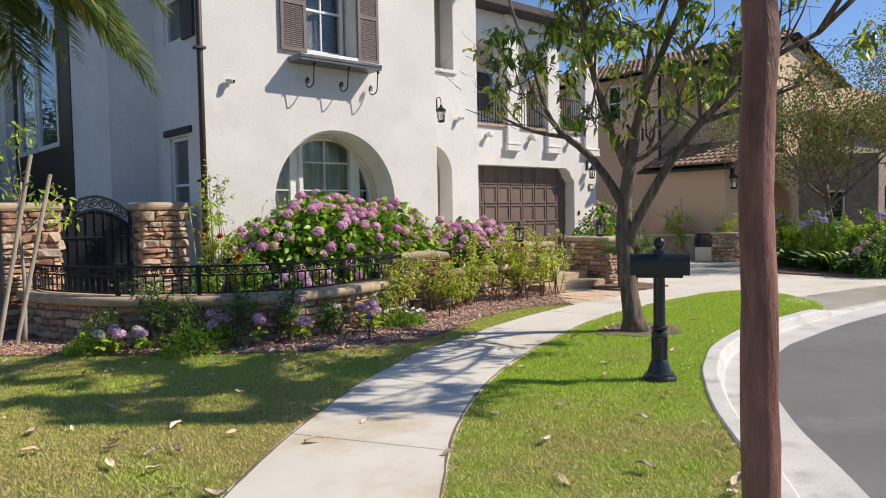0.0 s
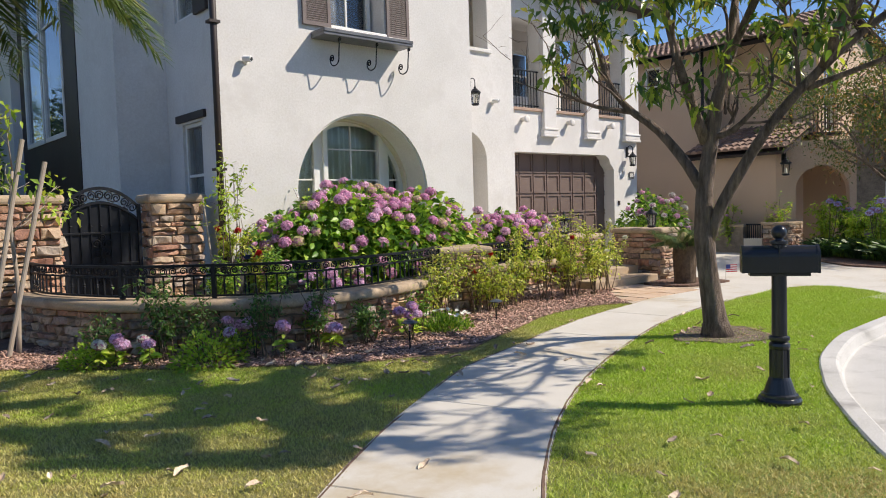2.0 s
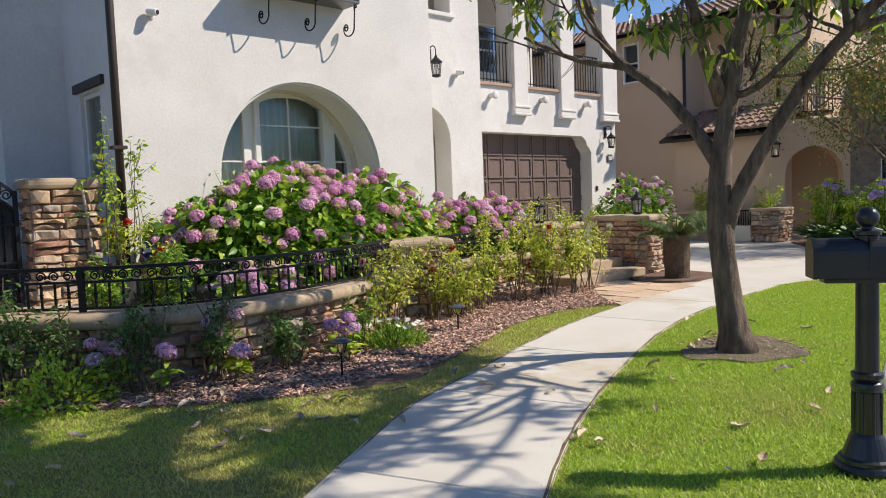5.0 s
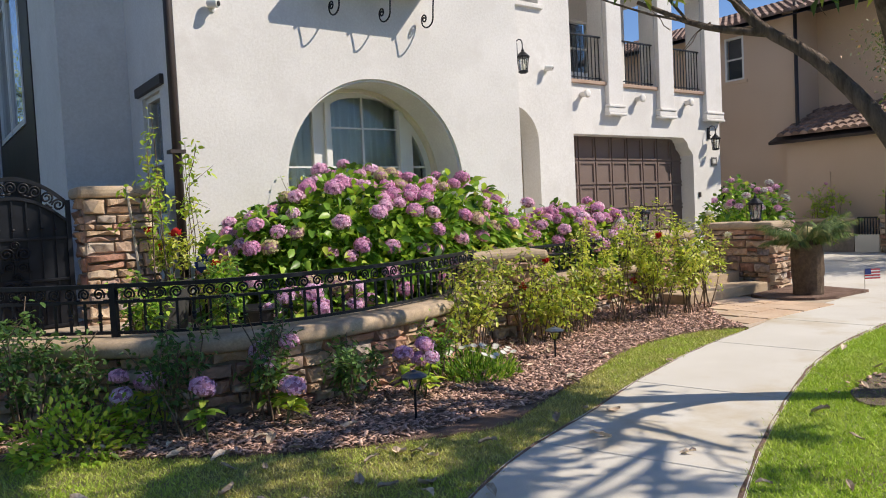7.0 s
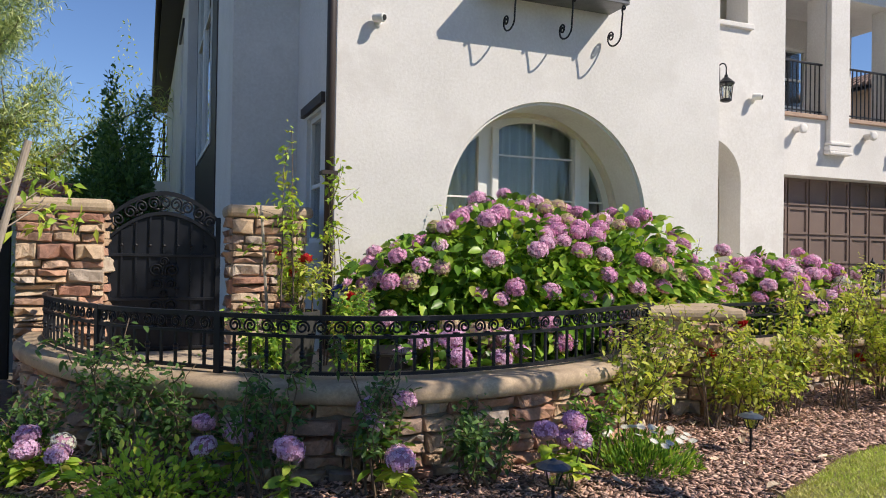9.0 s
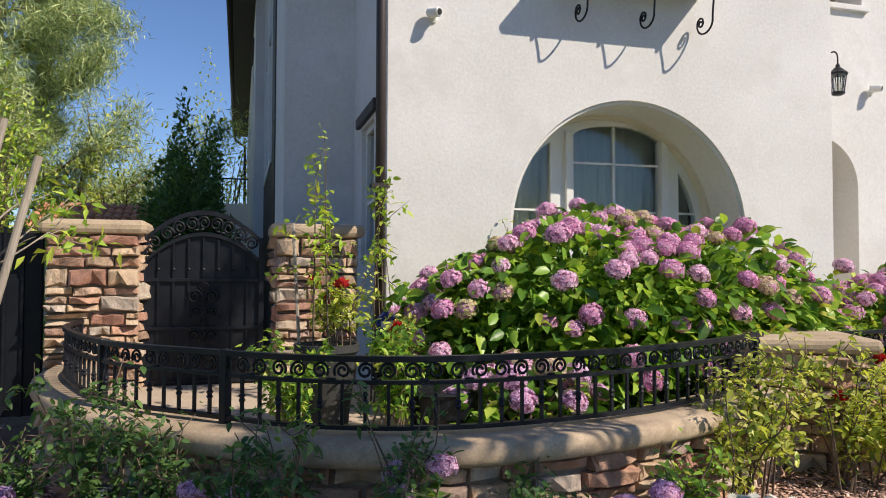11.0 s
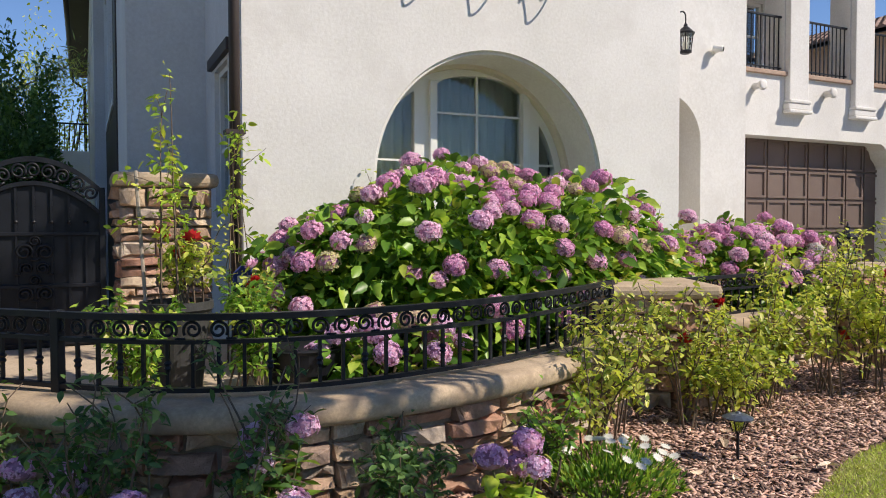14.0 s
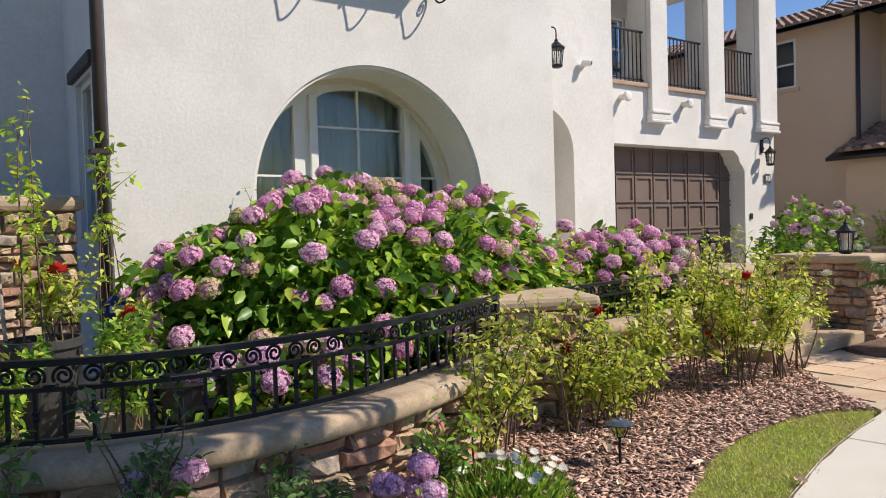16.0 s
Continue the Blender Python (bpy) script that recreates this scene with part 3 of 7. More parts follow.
# upper window with shutters and its tray
window_unit(house, 7.05, 8.06, 4.72, 6.3, AY + 0.35, (7.56,), (5.55,), 0.07)
part("sill", boxed(6.97, 8.14, AY - 0.05, AY + 0.5, 4.58, 4.66, 0.012), WHITE, house, "white window sill")
for x0, x1, tilt in ((6.44, 6.97, 4), (8.14, 8.64, -3)):
    bm = bmesh.new()
    w = x1 - x0
    plate(bm, rect(0, w, 0, 1.75), [rect(0.06, w - 0.06, 0.07, 0.85), rect(0.06, w - 0.06, 0.93, 1.68)], 0, 0.04)
    m = pose(x0, AY - 0.055, 4.62) if tilt > 0 else pose(x0, AY - 0.055, 4.6)
    sh = part("shutter", bm, SHUTTER, house, "taupe louvred shutter", at=m)
    slat = boxed(0.06, w - 0.06, -0.004, 0.004, -0.021, 0.021, m=pose(0, 0.02, 0, -35))
    me = mesh_of("slat", slat, SHUTTER)
    for z in [0.1 + 0.036 * i for i in range(21)] + [0.96 + 0.036 * i for i in range(20)]:
        ob = new("slat", me)
        ob.parent, ob.matrix_basis = sh, pose(0, 0, z)
tray = thing("window_shelf", (7.5, AY, 4.4), "grey metal window shelf on scrolled iron brackets", "shelf")
part("tray", boxed(-0.9, 0.92, -0.42, -0.004, 0.0, 0.05, 0.008), SLATE_GREY, tray)
part("rim", boxed(-0.9, 0.92, -0.432, -0.4, 0.05, 0.11, 0.005), SLATE_GREY, tray)
part("rim", boxed(-0.9, -0.87, -0.4, -0.004, 0.05, 0.11, 0.005), SLATE_GREY, tray)
part("rim", boxed(0.89, 0.92, -0.4, -0.004, 0.05, 0.11, 0.005), SLATE_GREY, tray)
bm = bmesh.new()
curl = [(0.035 * (1 - a / 9) * math.cos(a), 0.035 * (1 - a / 9) * math.sin(a)) for a in np.linspace(0, 7, 20)]
pts = [(0, -0.385 + c, -0.04 + s) for c, s in curl[::-1]]
pts += [(0, -0.36, -0.1), (0, -0.345, -0.2), (0, -0.335, -0.3)]
pts += [(0, -0.20 - 0.135 * math.cos(a), -0.33 - 0.11 * math.sin(a)) for a in np.linspace(0.2, math.pi * 0.93, 10)]
pts += [(0, -0.125 + 0.062 * (1 - a / 12) * math.cos(a), -0.31 + 0.062 * (1 - a / 12) * math.sin(a)) for a in np.linspace(0, 9.5, 26)]
tube(bm, pts, 0.011, 6)
me = mesh_of("bracket", bm, IRON, True)
for x in (-0.58, 0.17, 0.86):
    ob = new("bracket", me)
    ob.parent, ob.matrix_basis = tray, pose(x, 0, 0)
    ob["label"] = "black scrolled iron bracket"


def security_camera(x, y, z):
    t = thing("security_camera", (x, y, z), "small white security camera on the stucco wall", "camera", "wall cameras")
    bm = bmesh.new()
    lathe(bm, [(0.045, 0), (0.045, 0.02), (0.02, 0.03), (0.02, 0.08)], 14, pose(0, 0, 0, 90))
    part("mount", bm, WHITE, t, smooth=False)
    bm = bmesh.new()
    lathe(bm, [(0.04, 0), (0.048, 0.01), (0.048, 0.13), (0.042, 0.14)], 16, pose(-0.03, -0.09, 0.035, 90, 0, 35) @ pose(0, 0, -0.05, 8))
    part("body", bm, WHITE, t)
    bm = bmesh.new()
    lathe(bm, [(0.032, 0.141), (0.03, 0.148)], 14, pose(-0.03, -0.09, 0.035, 90, 0, 35) @ pose(0, 0, -0.05, 8))
    part("lens", bm, DARKROOM, t, "black lens")


security_camera(5.42, AY, 3.9)
security_camera(11.72, BY, 3.84)
LAMPGLASS = glass("lantern_glass", (0.85, 0.88, 0.85), 0.12)
CANDLE = surface("candle_sleeve", (0.75, 0.72, 0.62), (0.82, 0.79, 0.7), 5, 50, 0.6, 0.0)


def lantern_body(t, s=1.0, z=0.0):
    """A four-sided glazed lantern on z, its bottom at z."""
    bm = bmesh.new()
    lathe(bm, [(0.05 * s, z), (0.085 * s, z + 0.02 * s), (0.085 * s, z + 0.04 * s), (0.06 * s, z + 0.05 * s)], 12)
    part("base", bm, IRON, t)
    for i in range(4):
        a = math.pi / 4 + i * math.pi / 2
        bm = bmesh.new()
        tube(bm, [(0.07 * s * math.cos(a), 0.07 * s * math.sin(a), z + 0.04 * s), (0.098 * s * math.cos(a), 0.098 * s * math.sin(a), z + 0.27 * s)], 0.008 * s, 5)
        part("corner_bar", bm, IRON, t)
    bm = bmesh.new()
    lathe(bm, [(0.063 * s, z + 0.05 * s), (0.088 * s, z + 0.265 * s)], 12)
    clear(part("glass", bm, LAMPGLASS, t, "clear seeded glass"))
    bm = bmesh.new()
    lathe(bm, [(0.018 * s, z + 0.05 * s), (0.018 * s, z + 0.15 * s), (0.008 * s, z + 0.18 * s)], 8)
    part("candle", bm, CANDLE, t, "cream candle sleeve")
    bm = bmesh.new()
    lathe(bm, [(0.118 * s, z + 0.262 * s), (0.12 * s, z + 0.285 * s), (0.09 * s, z + 0.31 * s), (0.05 * s, z + 0.35 * s), (0.025 * s, z + 0.37 * s), (0.028 * s, z + 0.39 * s), (0.012 * s, z + 0.41 * s), (0.004 * s, z + 0.44 * s)], 14)
    part("cap", bm, IRON, t)


def wall_lantern(x, y, z, s, rz=0):
    t = thing("wall_lantern", (x, y, z), "black iron wall lantern with clear glass", "wall lamp", "wall lanterns", rz=rz)
    lantern_body(t, s, 0)
    bm = bmesh.new()
    pts = [(0, 0, 0.41 * s), (0, 0, 0.5 * s)] + [(0, 0.09 * s - 0.09 * s * math.cos(a), 0.5 * s + 0.09 * s * math.sin(a)) for a in np.linspace(0.3, math.pi, 8)]
    pts += [(0, 0.17 * s, 0.42 * s), (0, 0.13 * s, 0.36 * s)]
    tube(bm, pts, 0.011 * s, 6)
    part("arm", bm, IRON, t, smooth=True)
    part("backplate", boxed(-0.05 * s, 0.05 * s, 0.17 * s, 0.198 * s, 0.28 * s, 0.56 * s, 0.01), IRON, t)


wall_lantern(11.0, BY - 0.2, 3.7, 1.0)
wall_lantern(18.12, CY - 0.2, 2.6, 1.0)
plaque = thing("house_number", (18.3, CY - 0.02, 2.35), "small pale house number plaque on the wall", "sign")
part("plaque", boxed(-0.11, 0.11, -0.012, 0, -0.1, 0.1, 0.004), SLATE_GREY, plaque)
for i in range(3):
    part("digit_bar", boxed(-0.07 + 0.05 * i, -0.04 + 0.05 * i, -0.018, -0.011, -0.05, 0.05), WHITE, plaque, "pale unreadable digit")


# ---- garden walls, gate, railings ----
def stone_material():
    m, nt, b = nodes_of("ledge_stone")
    r = nt.nodes.new("ShaderNodeObjectInfo").outputs["Random"]
    col = ramp(nt, r, [(0.0, (0.30, 0.20, 0.135)), (0.15, (0.55, 0.39, 0.26)), (0.32, (0.60, 0.47, 0.34)), (0.45, (0.38, 0.19, 0.135)), (0.6, (0.56, 0.41, 0.27)), (0.72, (0.50, 0.28, 0.19)), (0.85, (0.33, 0.27, 0.235)), (1.0, (0.62, 0.51, 0.39))])
    n = noise_node(nt, 14, 6, 0.65)
    col = mix(nt, 0.7, col, ramp(nt, n, [(0.3, (0.28, 0.28, 0.28)), (0.7, (0.74, 0.74, 0.74))]), "OVERLAY")
    nt.links.new(col, b.inputs["Base Color"])
    b.inputs["Roughness"].default_value = 0.9
    bump(nt, b, noise_node(nt, 30, 7, 0.7), 0.8, 0.02)
    return m


STONE = stone_material()
rng = np.random.default_rng(5)
STONE_SHAPES = []
for k in range(9):  # rough blocks of unit size: x along the wall, y outwards is negative, z up
    bm = bmesh.new()
    box(bm, -0.5, 0.5, -0.5, 0.5, -0.5, 0.5)
    bmesh.ops.subdivide_edges(bm, edges=[e for e in bm.edges if abs(e.verts[0].co.x - e.verts[1].co.x) > 0.5], cuts=2, use_grid_fill=True)
    for v in bm.verts:
        if v.co.y < 0:
            v.co.y += rng.uniform(-0.34, 0.3)
            v.co.z *= rng.uniform(0.6, 1.0)
            v.co.x *= rng.uniform(0.9, 1.0)
    bmesh.ops.bevel(bm, geom=[e for e in bm.edges if e.calc_face_angle(0) > 0.6 and all(v.co.y < 0 for v in e.verts)], offset=0.085, segments=1, affect="EDGES")
    STONE_SHAPES.append(mesh_of("stone", bm, STONE))


def lay_stones(parent, where, length, z0, z1, seed, hmin=0.06, hmax=0.15, wmin=0.14, wmax=0.38, deep=0.1):
    """Courses of rough stones; where(s) gives the plan point and the outward direction at s along the face."""
    r = np.random.default_rng(seed)
    z = z0
    while z < z1 - 0.02:
        h = min(r.uniform(hmin, hmax), z1 - z)
        if z1 - z - h < 0.045:
            h = z1 - z
        s = -r.uniform(0, 0.1)
        while s < length:
            w = r.uniform(wmin, wmax) * (0.75 if h < 0.085 else 1)
            a, b = max(s, 0), min(s + w, length)
            if length - b < 0.08:
                b = length
            if b - a > 0.035:
                split = h > 0.105 and r.random() < 0.3
                rows = [(z, h * 0.5), (z + h * 0.5, h * 0.5)] if split else [(z, h)]
                for zz, hh in rows:
                    (px, py), (nx, ny) = where((a + b) / 2)
                    ob = new("stone", STONE_SHAPES[int(r.integers(9))])
                    ob.parent = parent
                    turn = math.degrees(math.atan2(nx, -ny))
                    d = deep * r.uniform(0.55, 1.6)
                    flip = 1 if r.random() < 0.5 else -1
                    ob.matrix_basis = pose(px + nx * 0.0, py, zz + hh / 2, r.uniform(-5, 5), r.uniform(-2.5, 2.5), turn + r.uniform(-3, 3)) @ Matrix.Diagonal(((b - a - 0.008) * flip, d, (hh - 0.008), 1))
            s = b if b > s else s + w
        z += h


def straight(x0, y0, x1, y1):
    d = math.hypot(x1 - x0, y1 - y0)
    tx, ty = (x1 - x0) / d, (y1 - y0) / d
    return (lambda s: ((x0 + tx * s, y0 + ty * s), (ty, -tx))), d


def pier(name, x0, x1, y0, y1, z0, z1, cap, label, seed, faces="fl", lip=0.07, soft=0.03, big=1.0, rz=0):
    """A stone-faced pier with a stone cap; faces: front, left, right sides that carry stones."""
    t = thing(name, ((x0 + x1) / 2, (y0 + y1) / 2, z0), label, "pillar", rz=rz)
    cx, cy = (x0 + x1) / 2, (y0 + y1) / 2
    hx, hy = (x1 - x0) / 2, (y1 - y0) / 2
    part("core", boxed(-hx, hx, -hy, hy, 0, z1 - z0 - cap), MORTAR, t)
    top = z1 - z0
    part("cap", boxed(-hx - lip, hx + lip, -hy - lip, hy + lip, top - cap, top, soft), COPING, t, "smooth tan cast-stone cap")
    if "f" in faces:
        f, d = straight(-hx - 0.02, -hy, hx + 0.02, -hy)
        lay_stones(t, f, d, 0, top - cap, seed, 0.06 * big, 0.15 * big, 0.14 * big, 0.36 * big)
    if "l" in faces:
        f, d = straight(-hx, hy, -hx, -hy)
        lay_stones(t, f, d, 0, top - cap, seed + 1, 0.06 * big, 0.15 * big, 0.14 * big, 0.36 * big)
    if "r" in faces:
        f, d = straight(hx, -hy, hx, hy)
        lay_stones(t, f, d, 0, top - cap, seed + 2, 0.06 * big, 0.15 * big, 0.14 * big, 0.36 * big)
    return t


pier("gate_pier", 1.98, 2.72, 13.5, 13.95, 0.0, 1.87, 0.13, "tall ledgestone gate pillar with a tan cap", 11, "fr", 0.08, 0.045, 1.25)
pier("gate_pier", 3.97, 4.72, 13.5, 13.9, 0.0, 1.87, 0.13, "tall ledgestone gate pillar beside the house corner", 21, "fl", 0.08, 0.045, 1.2)
pier("garden_pier", 7.28, 8.12, 10.64, 11.4, 0.0, 0.94, 0.11, "low wide ledgestone pillar with a flat cap", 31, "flr", 0.07, 0.04, rz=-26)
pier("garden_pier", 10.55, 11.5, 11.15, 11.95, 0.0, 0.98, 0.11, "low ledgestone pillar at the steps with a lantern", 41, "flr", 0.07, 0.04)
pier("garden_pier", 12.78, 13.3, 10.65, 11.75, 0.0, 1.03, 0.11, "ledgestone pillar beside the driveway with a lantern", 51, "flr", 0.07, 0.04)

# curved low wall
CURVE = spline([(2.3, 13.3), (2.36, 12.4), (2.84, 11.15), (3.42, 10.5), (3.93, 10.06), (4.5, 9.85), (5.1, 9.86), (5.86, 10.04), (6.6, 10.4), (7.2, 10.75)], 120)
CURVE2 = spline([(8.25, 11.2), (8.9, 11.3), (9.7, 11.42), (10.5, 11.45)], 40)


def swept(bm, line, prof):
    """A section of (offset to the right, height) drawn along a plan line."""
    ls = [(offset(line, d), z) for d, z in prof]
    rings = [[bm.verts.new((*ln[i], z)) for ln, z in ls] for i in range(len(line))]
    for a, b in zip(rings, rings[1:]):
        for k in range(len(prof)):
            j = (k + 1) % len(prof)
            bm.faces.new((a[k], b[k], b[j], a[j]))
    bm.faces.new(rings[0]), bm.faces.new(rings[-1][::-1])
    bmesh.ops.recalc_face_normals(bm, faces=bm.faces[:])


def along(line, d=0.0):
    pts = offset(line, d)
    s = np.r_[0, np.cumsum(np.linalg.norm(np.diff(pts, axis=0), axis=1))]
    def at(u):
        x, y = np.interp(u, s, pts[:, 0]), np.interp(u, s, pts[:, 1])
        x2, y2 = np.interp(u + 0.05, s, pts[:, 0]), np.interp(u + 0.05, s, pts[:, 1])
        x1, y1 = np.interp(u - 0.05, s, pts[:, 0]), np.interp(u - 0.05, s, pts[:, 1])
        h = math.hypot(x2 - x1, y2 - y1)
        return (x, y), ((y2 - y1) / h, -(x2 - x1) / h)
    return at, s[-1]


def low_wall(line, label, seed, top=0.63):
    w = thing("garden_wall", (0, 0, 0), label, "garden wall")
    bm = bmesh.new()
    swept(bm, line, [(0.1, 0), (0.1, top - 0.12), (-0.12, top - 0.12), (-0.12, 0)])
    part("core", bm, MORTAR, w)
    bm = bmesh.new()
    t = top
    swept(bm, line, [(0.19, t - 0.125), (0.215, t - 0.115), (0.23, t - 0.09), (0.232, t - 0.05), (0.22, t - 0.02), (0.195, t - 0.004), (0.165, t), (-0.17, t), (-0.2, t - 0.02), (-0.2, t - 0.125)])
    part("coping", bm, COPING, w, "rounded tan stone coping", True)
    f, d = along(line, 0.1)
    lay_stones(w, f, d, 0.0, top - 0.125, seed, 0.06, 0.13)
    return w


low_wall(CURVE, "curved low ledgestone wall with rounded tan coping", 61, 0.6)
low_wall(CURVE2, "low ledgestone wall between two pillars", 71, 0.57)

# iron railing on the curved wall
SCROLL = bmesh.new()
pts = [(0.042 * (1 - a / 12.5) * math.cos(a), 0, 0.042 * (1 - a / 12.5) * math.sin(a)) for a in np.linspace(-0.6, 9.5, 34)]
tube(SCROLL, pts, 0.0075, 5)
box(SCROLL, 0.034, 0.072, -0.004, 0.004, -0.048, -0.036, 0)
SCROLL = mesh_of("scroll", SCROLL, IRON, True)
BAR = bmesh.new()
box(BAR, -0.008, 0.008, -0.008, 0.008, 0.0, 0.215)
BAR_PLAIN = mesh_of("picket", BAR, IRON)
BAR = bmesh.new()
box(BAR, -0.008, 0.008, -0.008, 0.008, 0.0, 0.215)
lathe(BAR, [(0.009, 0.08), (0.018, 0.095), (0.012, 0.108), (0.02, 0.12), (0.009, 0.135)], 8)
BAR_COLLAR = mesh_of("picket", BAR, IRON)


def iron_railing(line, z, label, posts, step=0.115):
    t = thing("iron_railing", (0, 0, 0), label, "railing", "garden railings")
    for name, z0, z1, w in (("top_rail", z + 0.335, z + 0.365, 0.022), ("middle_rail", z + 0.225, z + 0.245, 0.016), ("bottom_rail", z, z + 0.022, 0.018)):
        bm = bmesh.new()
        swept(bm, line, [(w, z0), (w, z1), (-w, z1), (-w, z0)])
        part(name, bm, IRON, t)
    f, d = along(line)
    n = int(d / step)
    for i in range(n):
        s = (i + 0.5) * d / n
        (x, y), (nx, ny) = f(s)
        turn = math.degrees(math.atan2(nx, -ny))
        ob = new("picket", BAR_COLLAR if i % 2 else BAR_PLAIN)
        ob.parent, ob.matrix_basis = t, pose(x, y, z + 0.015, 0, 0, turn)
        ob = new("scroll", SCROLL)
        ob.parent, ob.matrix_basis = t, pose(x, y, z + 0.29, 0, 0, turn) @ Matrix.Diagonal((1 if i % 2 else -1, 1, 1, 1))
    for s in posts:
        (x, y), (nx, ny) = f(d * s)
        bm = boxed(-0.024, 0.024, -0.024, 0.024, -0.05, 0.37, 0.004)
        part("post", bm, IRON, t, at=pose(x, y, z, 0, 0, math.degrees(math.atan2(nx, -ny))))


iron_railing(CURVE, 0.62, "black wrought-iron railing curving along the garden wall", (0.012, 0.30, 0.452, 0.985))
iron_railing(CURVE2, 0.57, "short black wrought-iron railing between two pillars", (0.03, 0.97))

# gate
gate = thing("garden_gate", (3.29, 13.6, 0.31), "closed black wrought-iron garden gate with arched top", "gate")
GW = 0.53


def gate_arc(x, rise=0.27):
    return 1.36 + rise * (1 - (x / GW) ** 2)


bm = bmesh.new()
xs = np.linspace(-GW, GW, 25)
for lo, hi in ((0.0, 0.045), (-0.20, -0.165)):
    a = [(x, gate_arc(x) + lo) for x in xs] + [(x, gate_arc(x) + hi) for x in xs[::-1]]
    plate(bm, a, [], -0.02, 0.04)
part("arched_top", bm, IRON, gate)
for x in (-GW, GW):
    part("stile", boxed(x - 0.025, x + 0.025, -0.022, 0.022, 0.0, 1.42, 0.004), IRON, gate)
for z in (0.05, 0.55, 1.0):
    part("crossbar", boxed(-GW, GW, -0.016, 0.016, z, z + 0.03, 0.003), IRON, gate)
for x in np.linspace(-0.4, 0.4, 7):
    bm = boxed(-0.009, 0.009, -0.009, 0.009, 0.05, gate_arc(x) - 0.2)
    lathe(bm, [(0.01, 1.1), (0.02, 1.115), (0.01, 1.13)], 8)
    part("bar", bm, IRON, gate, at=pose(x, 0, 0))
for i, x in enumerate(np.linspace(-0.44, 0.44, 9)):
    ob = new("scroll", SCROLL)
    sl = -2 * 0.27 * x / GW ** 2
    ob.parent, ob.matrix_basis = gate, pose(x, -0.012, gate_arc(x) - 0.075, 0, -math.degrees(math.atan(sl)), 0) @ Matrix.Diagonal((1.4 * (1 if i % 2 else -1), 1.4, 1.6, 1))
for x, z, s in ((-0.08, 0.86, 1.6), (0.08, 0.86, -1.6), (-0.06, 0.72, -1.2), (0.06, 0.72, 1.2), (-0.08, 0.5, 1.5), (0.08, 0.5, -1.5), (0, 0.62, 1.0), (-0.07, 0.32, 1.3), (0.07, 0.32, -1.3), (0, 0.95, 1.1)):
    ob = new("scroll", SCROLL)
    ob.parent, ob.matrix_basis = gate, pose(x, -0.014, z) @ Matrix.Diagonal((s, 1.4, abs(s), 1))
a = [(-GW, 0.03)] + [(GW, 0.03)] + [(x, gate_arc(x) - 0.16) for x in xs[::-1]]
bm = bmesh.new()
plate(bm, a, [], 0.014, 0.008)
part("back_sheet", bm, IRON, gate, "dark sheet behind the gate bars")
fence = thing("side_fence", (1.3, 13.7, 0.0), "dark iron side gate beyond the pillar", "fence")
part("sheet", boxed(-0.6, 0.6, 0, 0.03, 0.1, 1.75), IRON, fence)
for x in np.linspace(-0.58, 0.58, 9):
    part("bar", boxed(x - 0.012, x + 0.012, -0.02, -0.002, 0.1, 1.8), IRON, fence)

# terrace, steps, stepping stones
terr = offset(CURVE, -0.13)
bm = bmesh.new()
prism(bm, [tuple(p) for p in terr] + [(10.5, 11.55), (10.5, 14.1), (10.15, 14.1), (10.15, 13.19), (4.75, 13.19), (4.75, 13.95), (2.3, 13.95)], -0.1, 0.34)
solo("terrace", bm, TERRACE, "paved terrace and soil behind the curved wall", "terrace", kind="structure")
solo("planting_soil", boxed(4.8, 10.4, 11.75, 13.18, 0.3, 0.37, 0.02), SOIL, "dark soil under the hydrangeas", "soil", kind="structure")
steps = thing("steps", (11.6, 10.6, 0), "broad tan stone steps between the pillars", "steps", kind="structure")
part("tread", boxed(-0.95, 1.0, 0.0, 0.45, 0.0, 0.15, 0.02), COPING, steps)
part("tread", boxed(-0.1, 1.0, 0.45, 0.9, 0.0, 0.3, 0.02), COPING, steps)
part("landing", boxed(-0.1, 1.0, 0.9, 3.4, 0.0, 0.4, 0.02), TERRACE, steps)
apron = thing("flagstones", (11.3, 10.0, 0), "orange-tan flagstones in front of the steps", "paving", kind="structure")
bm = bmesh.new()
FLAGS = [(9.6, 9.1), (10.6, 9.3), (12.3, 9.45), (12.0, 9.6), (11.66, 10.06), (12.0, 10.6), (11.0, 10.6), (10.6, 10.2), (10.04, 9.7)]
prism(bm, [(x - 11.3, y - 10.0) for x, y in FLAGS], -0.15, 0.0)
part("bed", bm, TERRACE, apron)
r = random.Random(3)
for i in range(7):
    for j in range(4):
        x0, y0 = -1.5 + 0.39 * i, -0.78 + 0.36 * j
        if not inside(FLAGS, np.array([x0 + 11.49]), np.array([y0 + 10.18]))[0]:
            continue
        q = [(x0 + r.uniform(0, 0.015), y0 + r.uniform(0, 0.015)), (x0 + 0.385 - r.uniform(0, 0.015), y0 + r.uniform(0, 0.015)), (x0 + 0.385 - r.uniform(0, 0.015), y0 + 0.355 - r.uniform(0, 0.015)), (x0 + 0.19, y0 + 0.347 + r.uniform(0, 0.01)), (x0 + r.uniform(0, 0.015), y0 + 0.355 - r.uniform(0, 0.015))]
        bm = bmesh.new()
        prism(bm, q, -0.05, r.uniform(0.008, 0.016))
        part("flagstone", bm, FLAG, apron)


# ---- plants: how they grow ----
UPV = np.array((0.0, 0.0, 1.0))


def unit(v):
    return v / np.maximum(np.linalg.norm(v, axis=-1, keepdims=True), 1e-9)


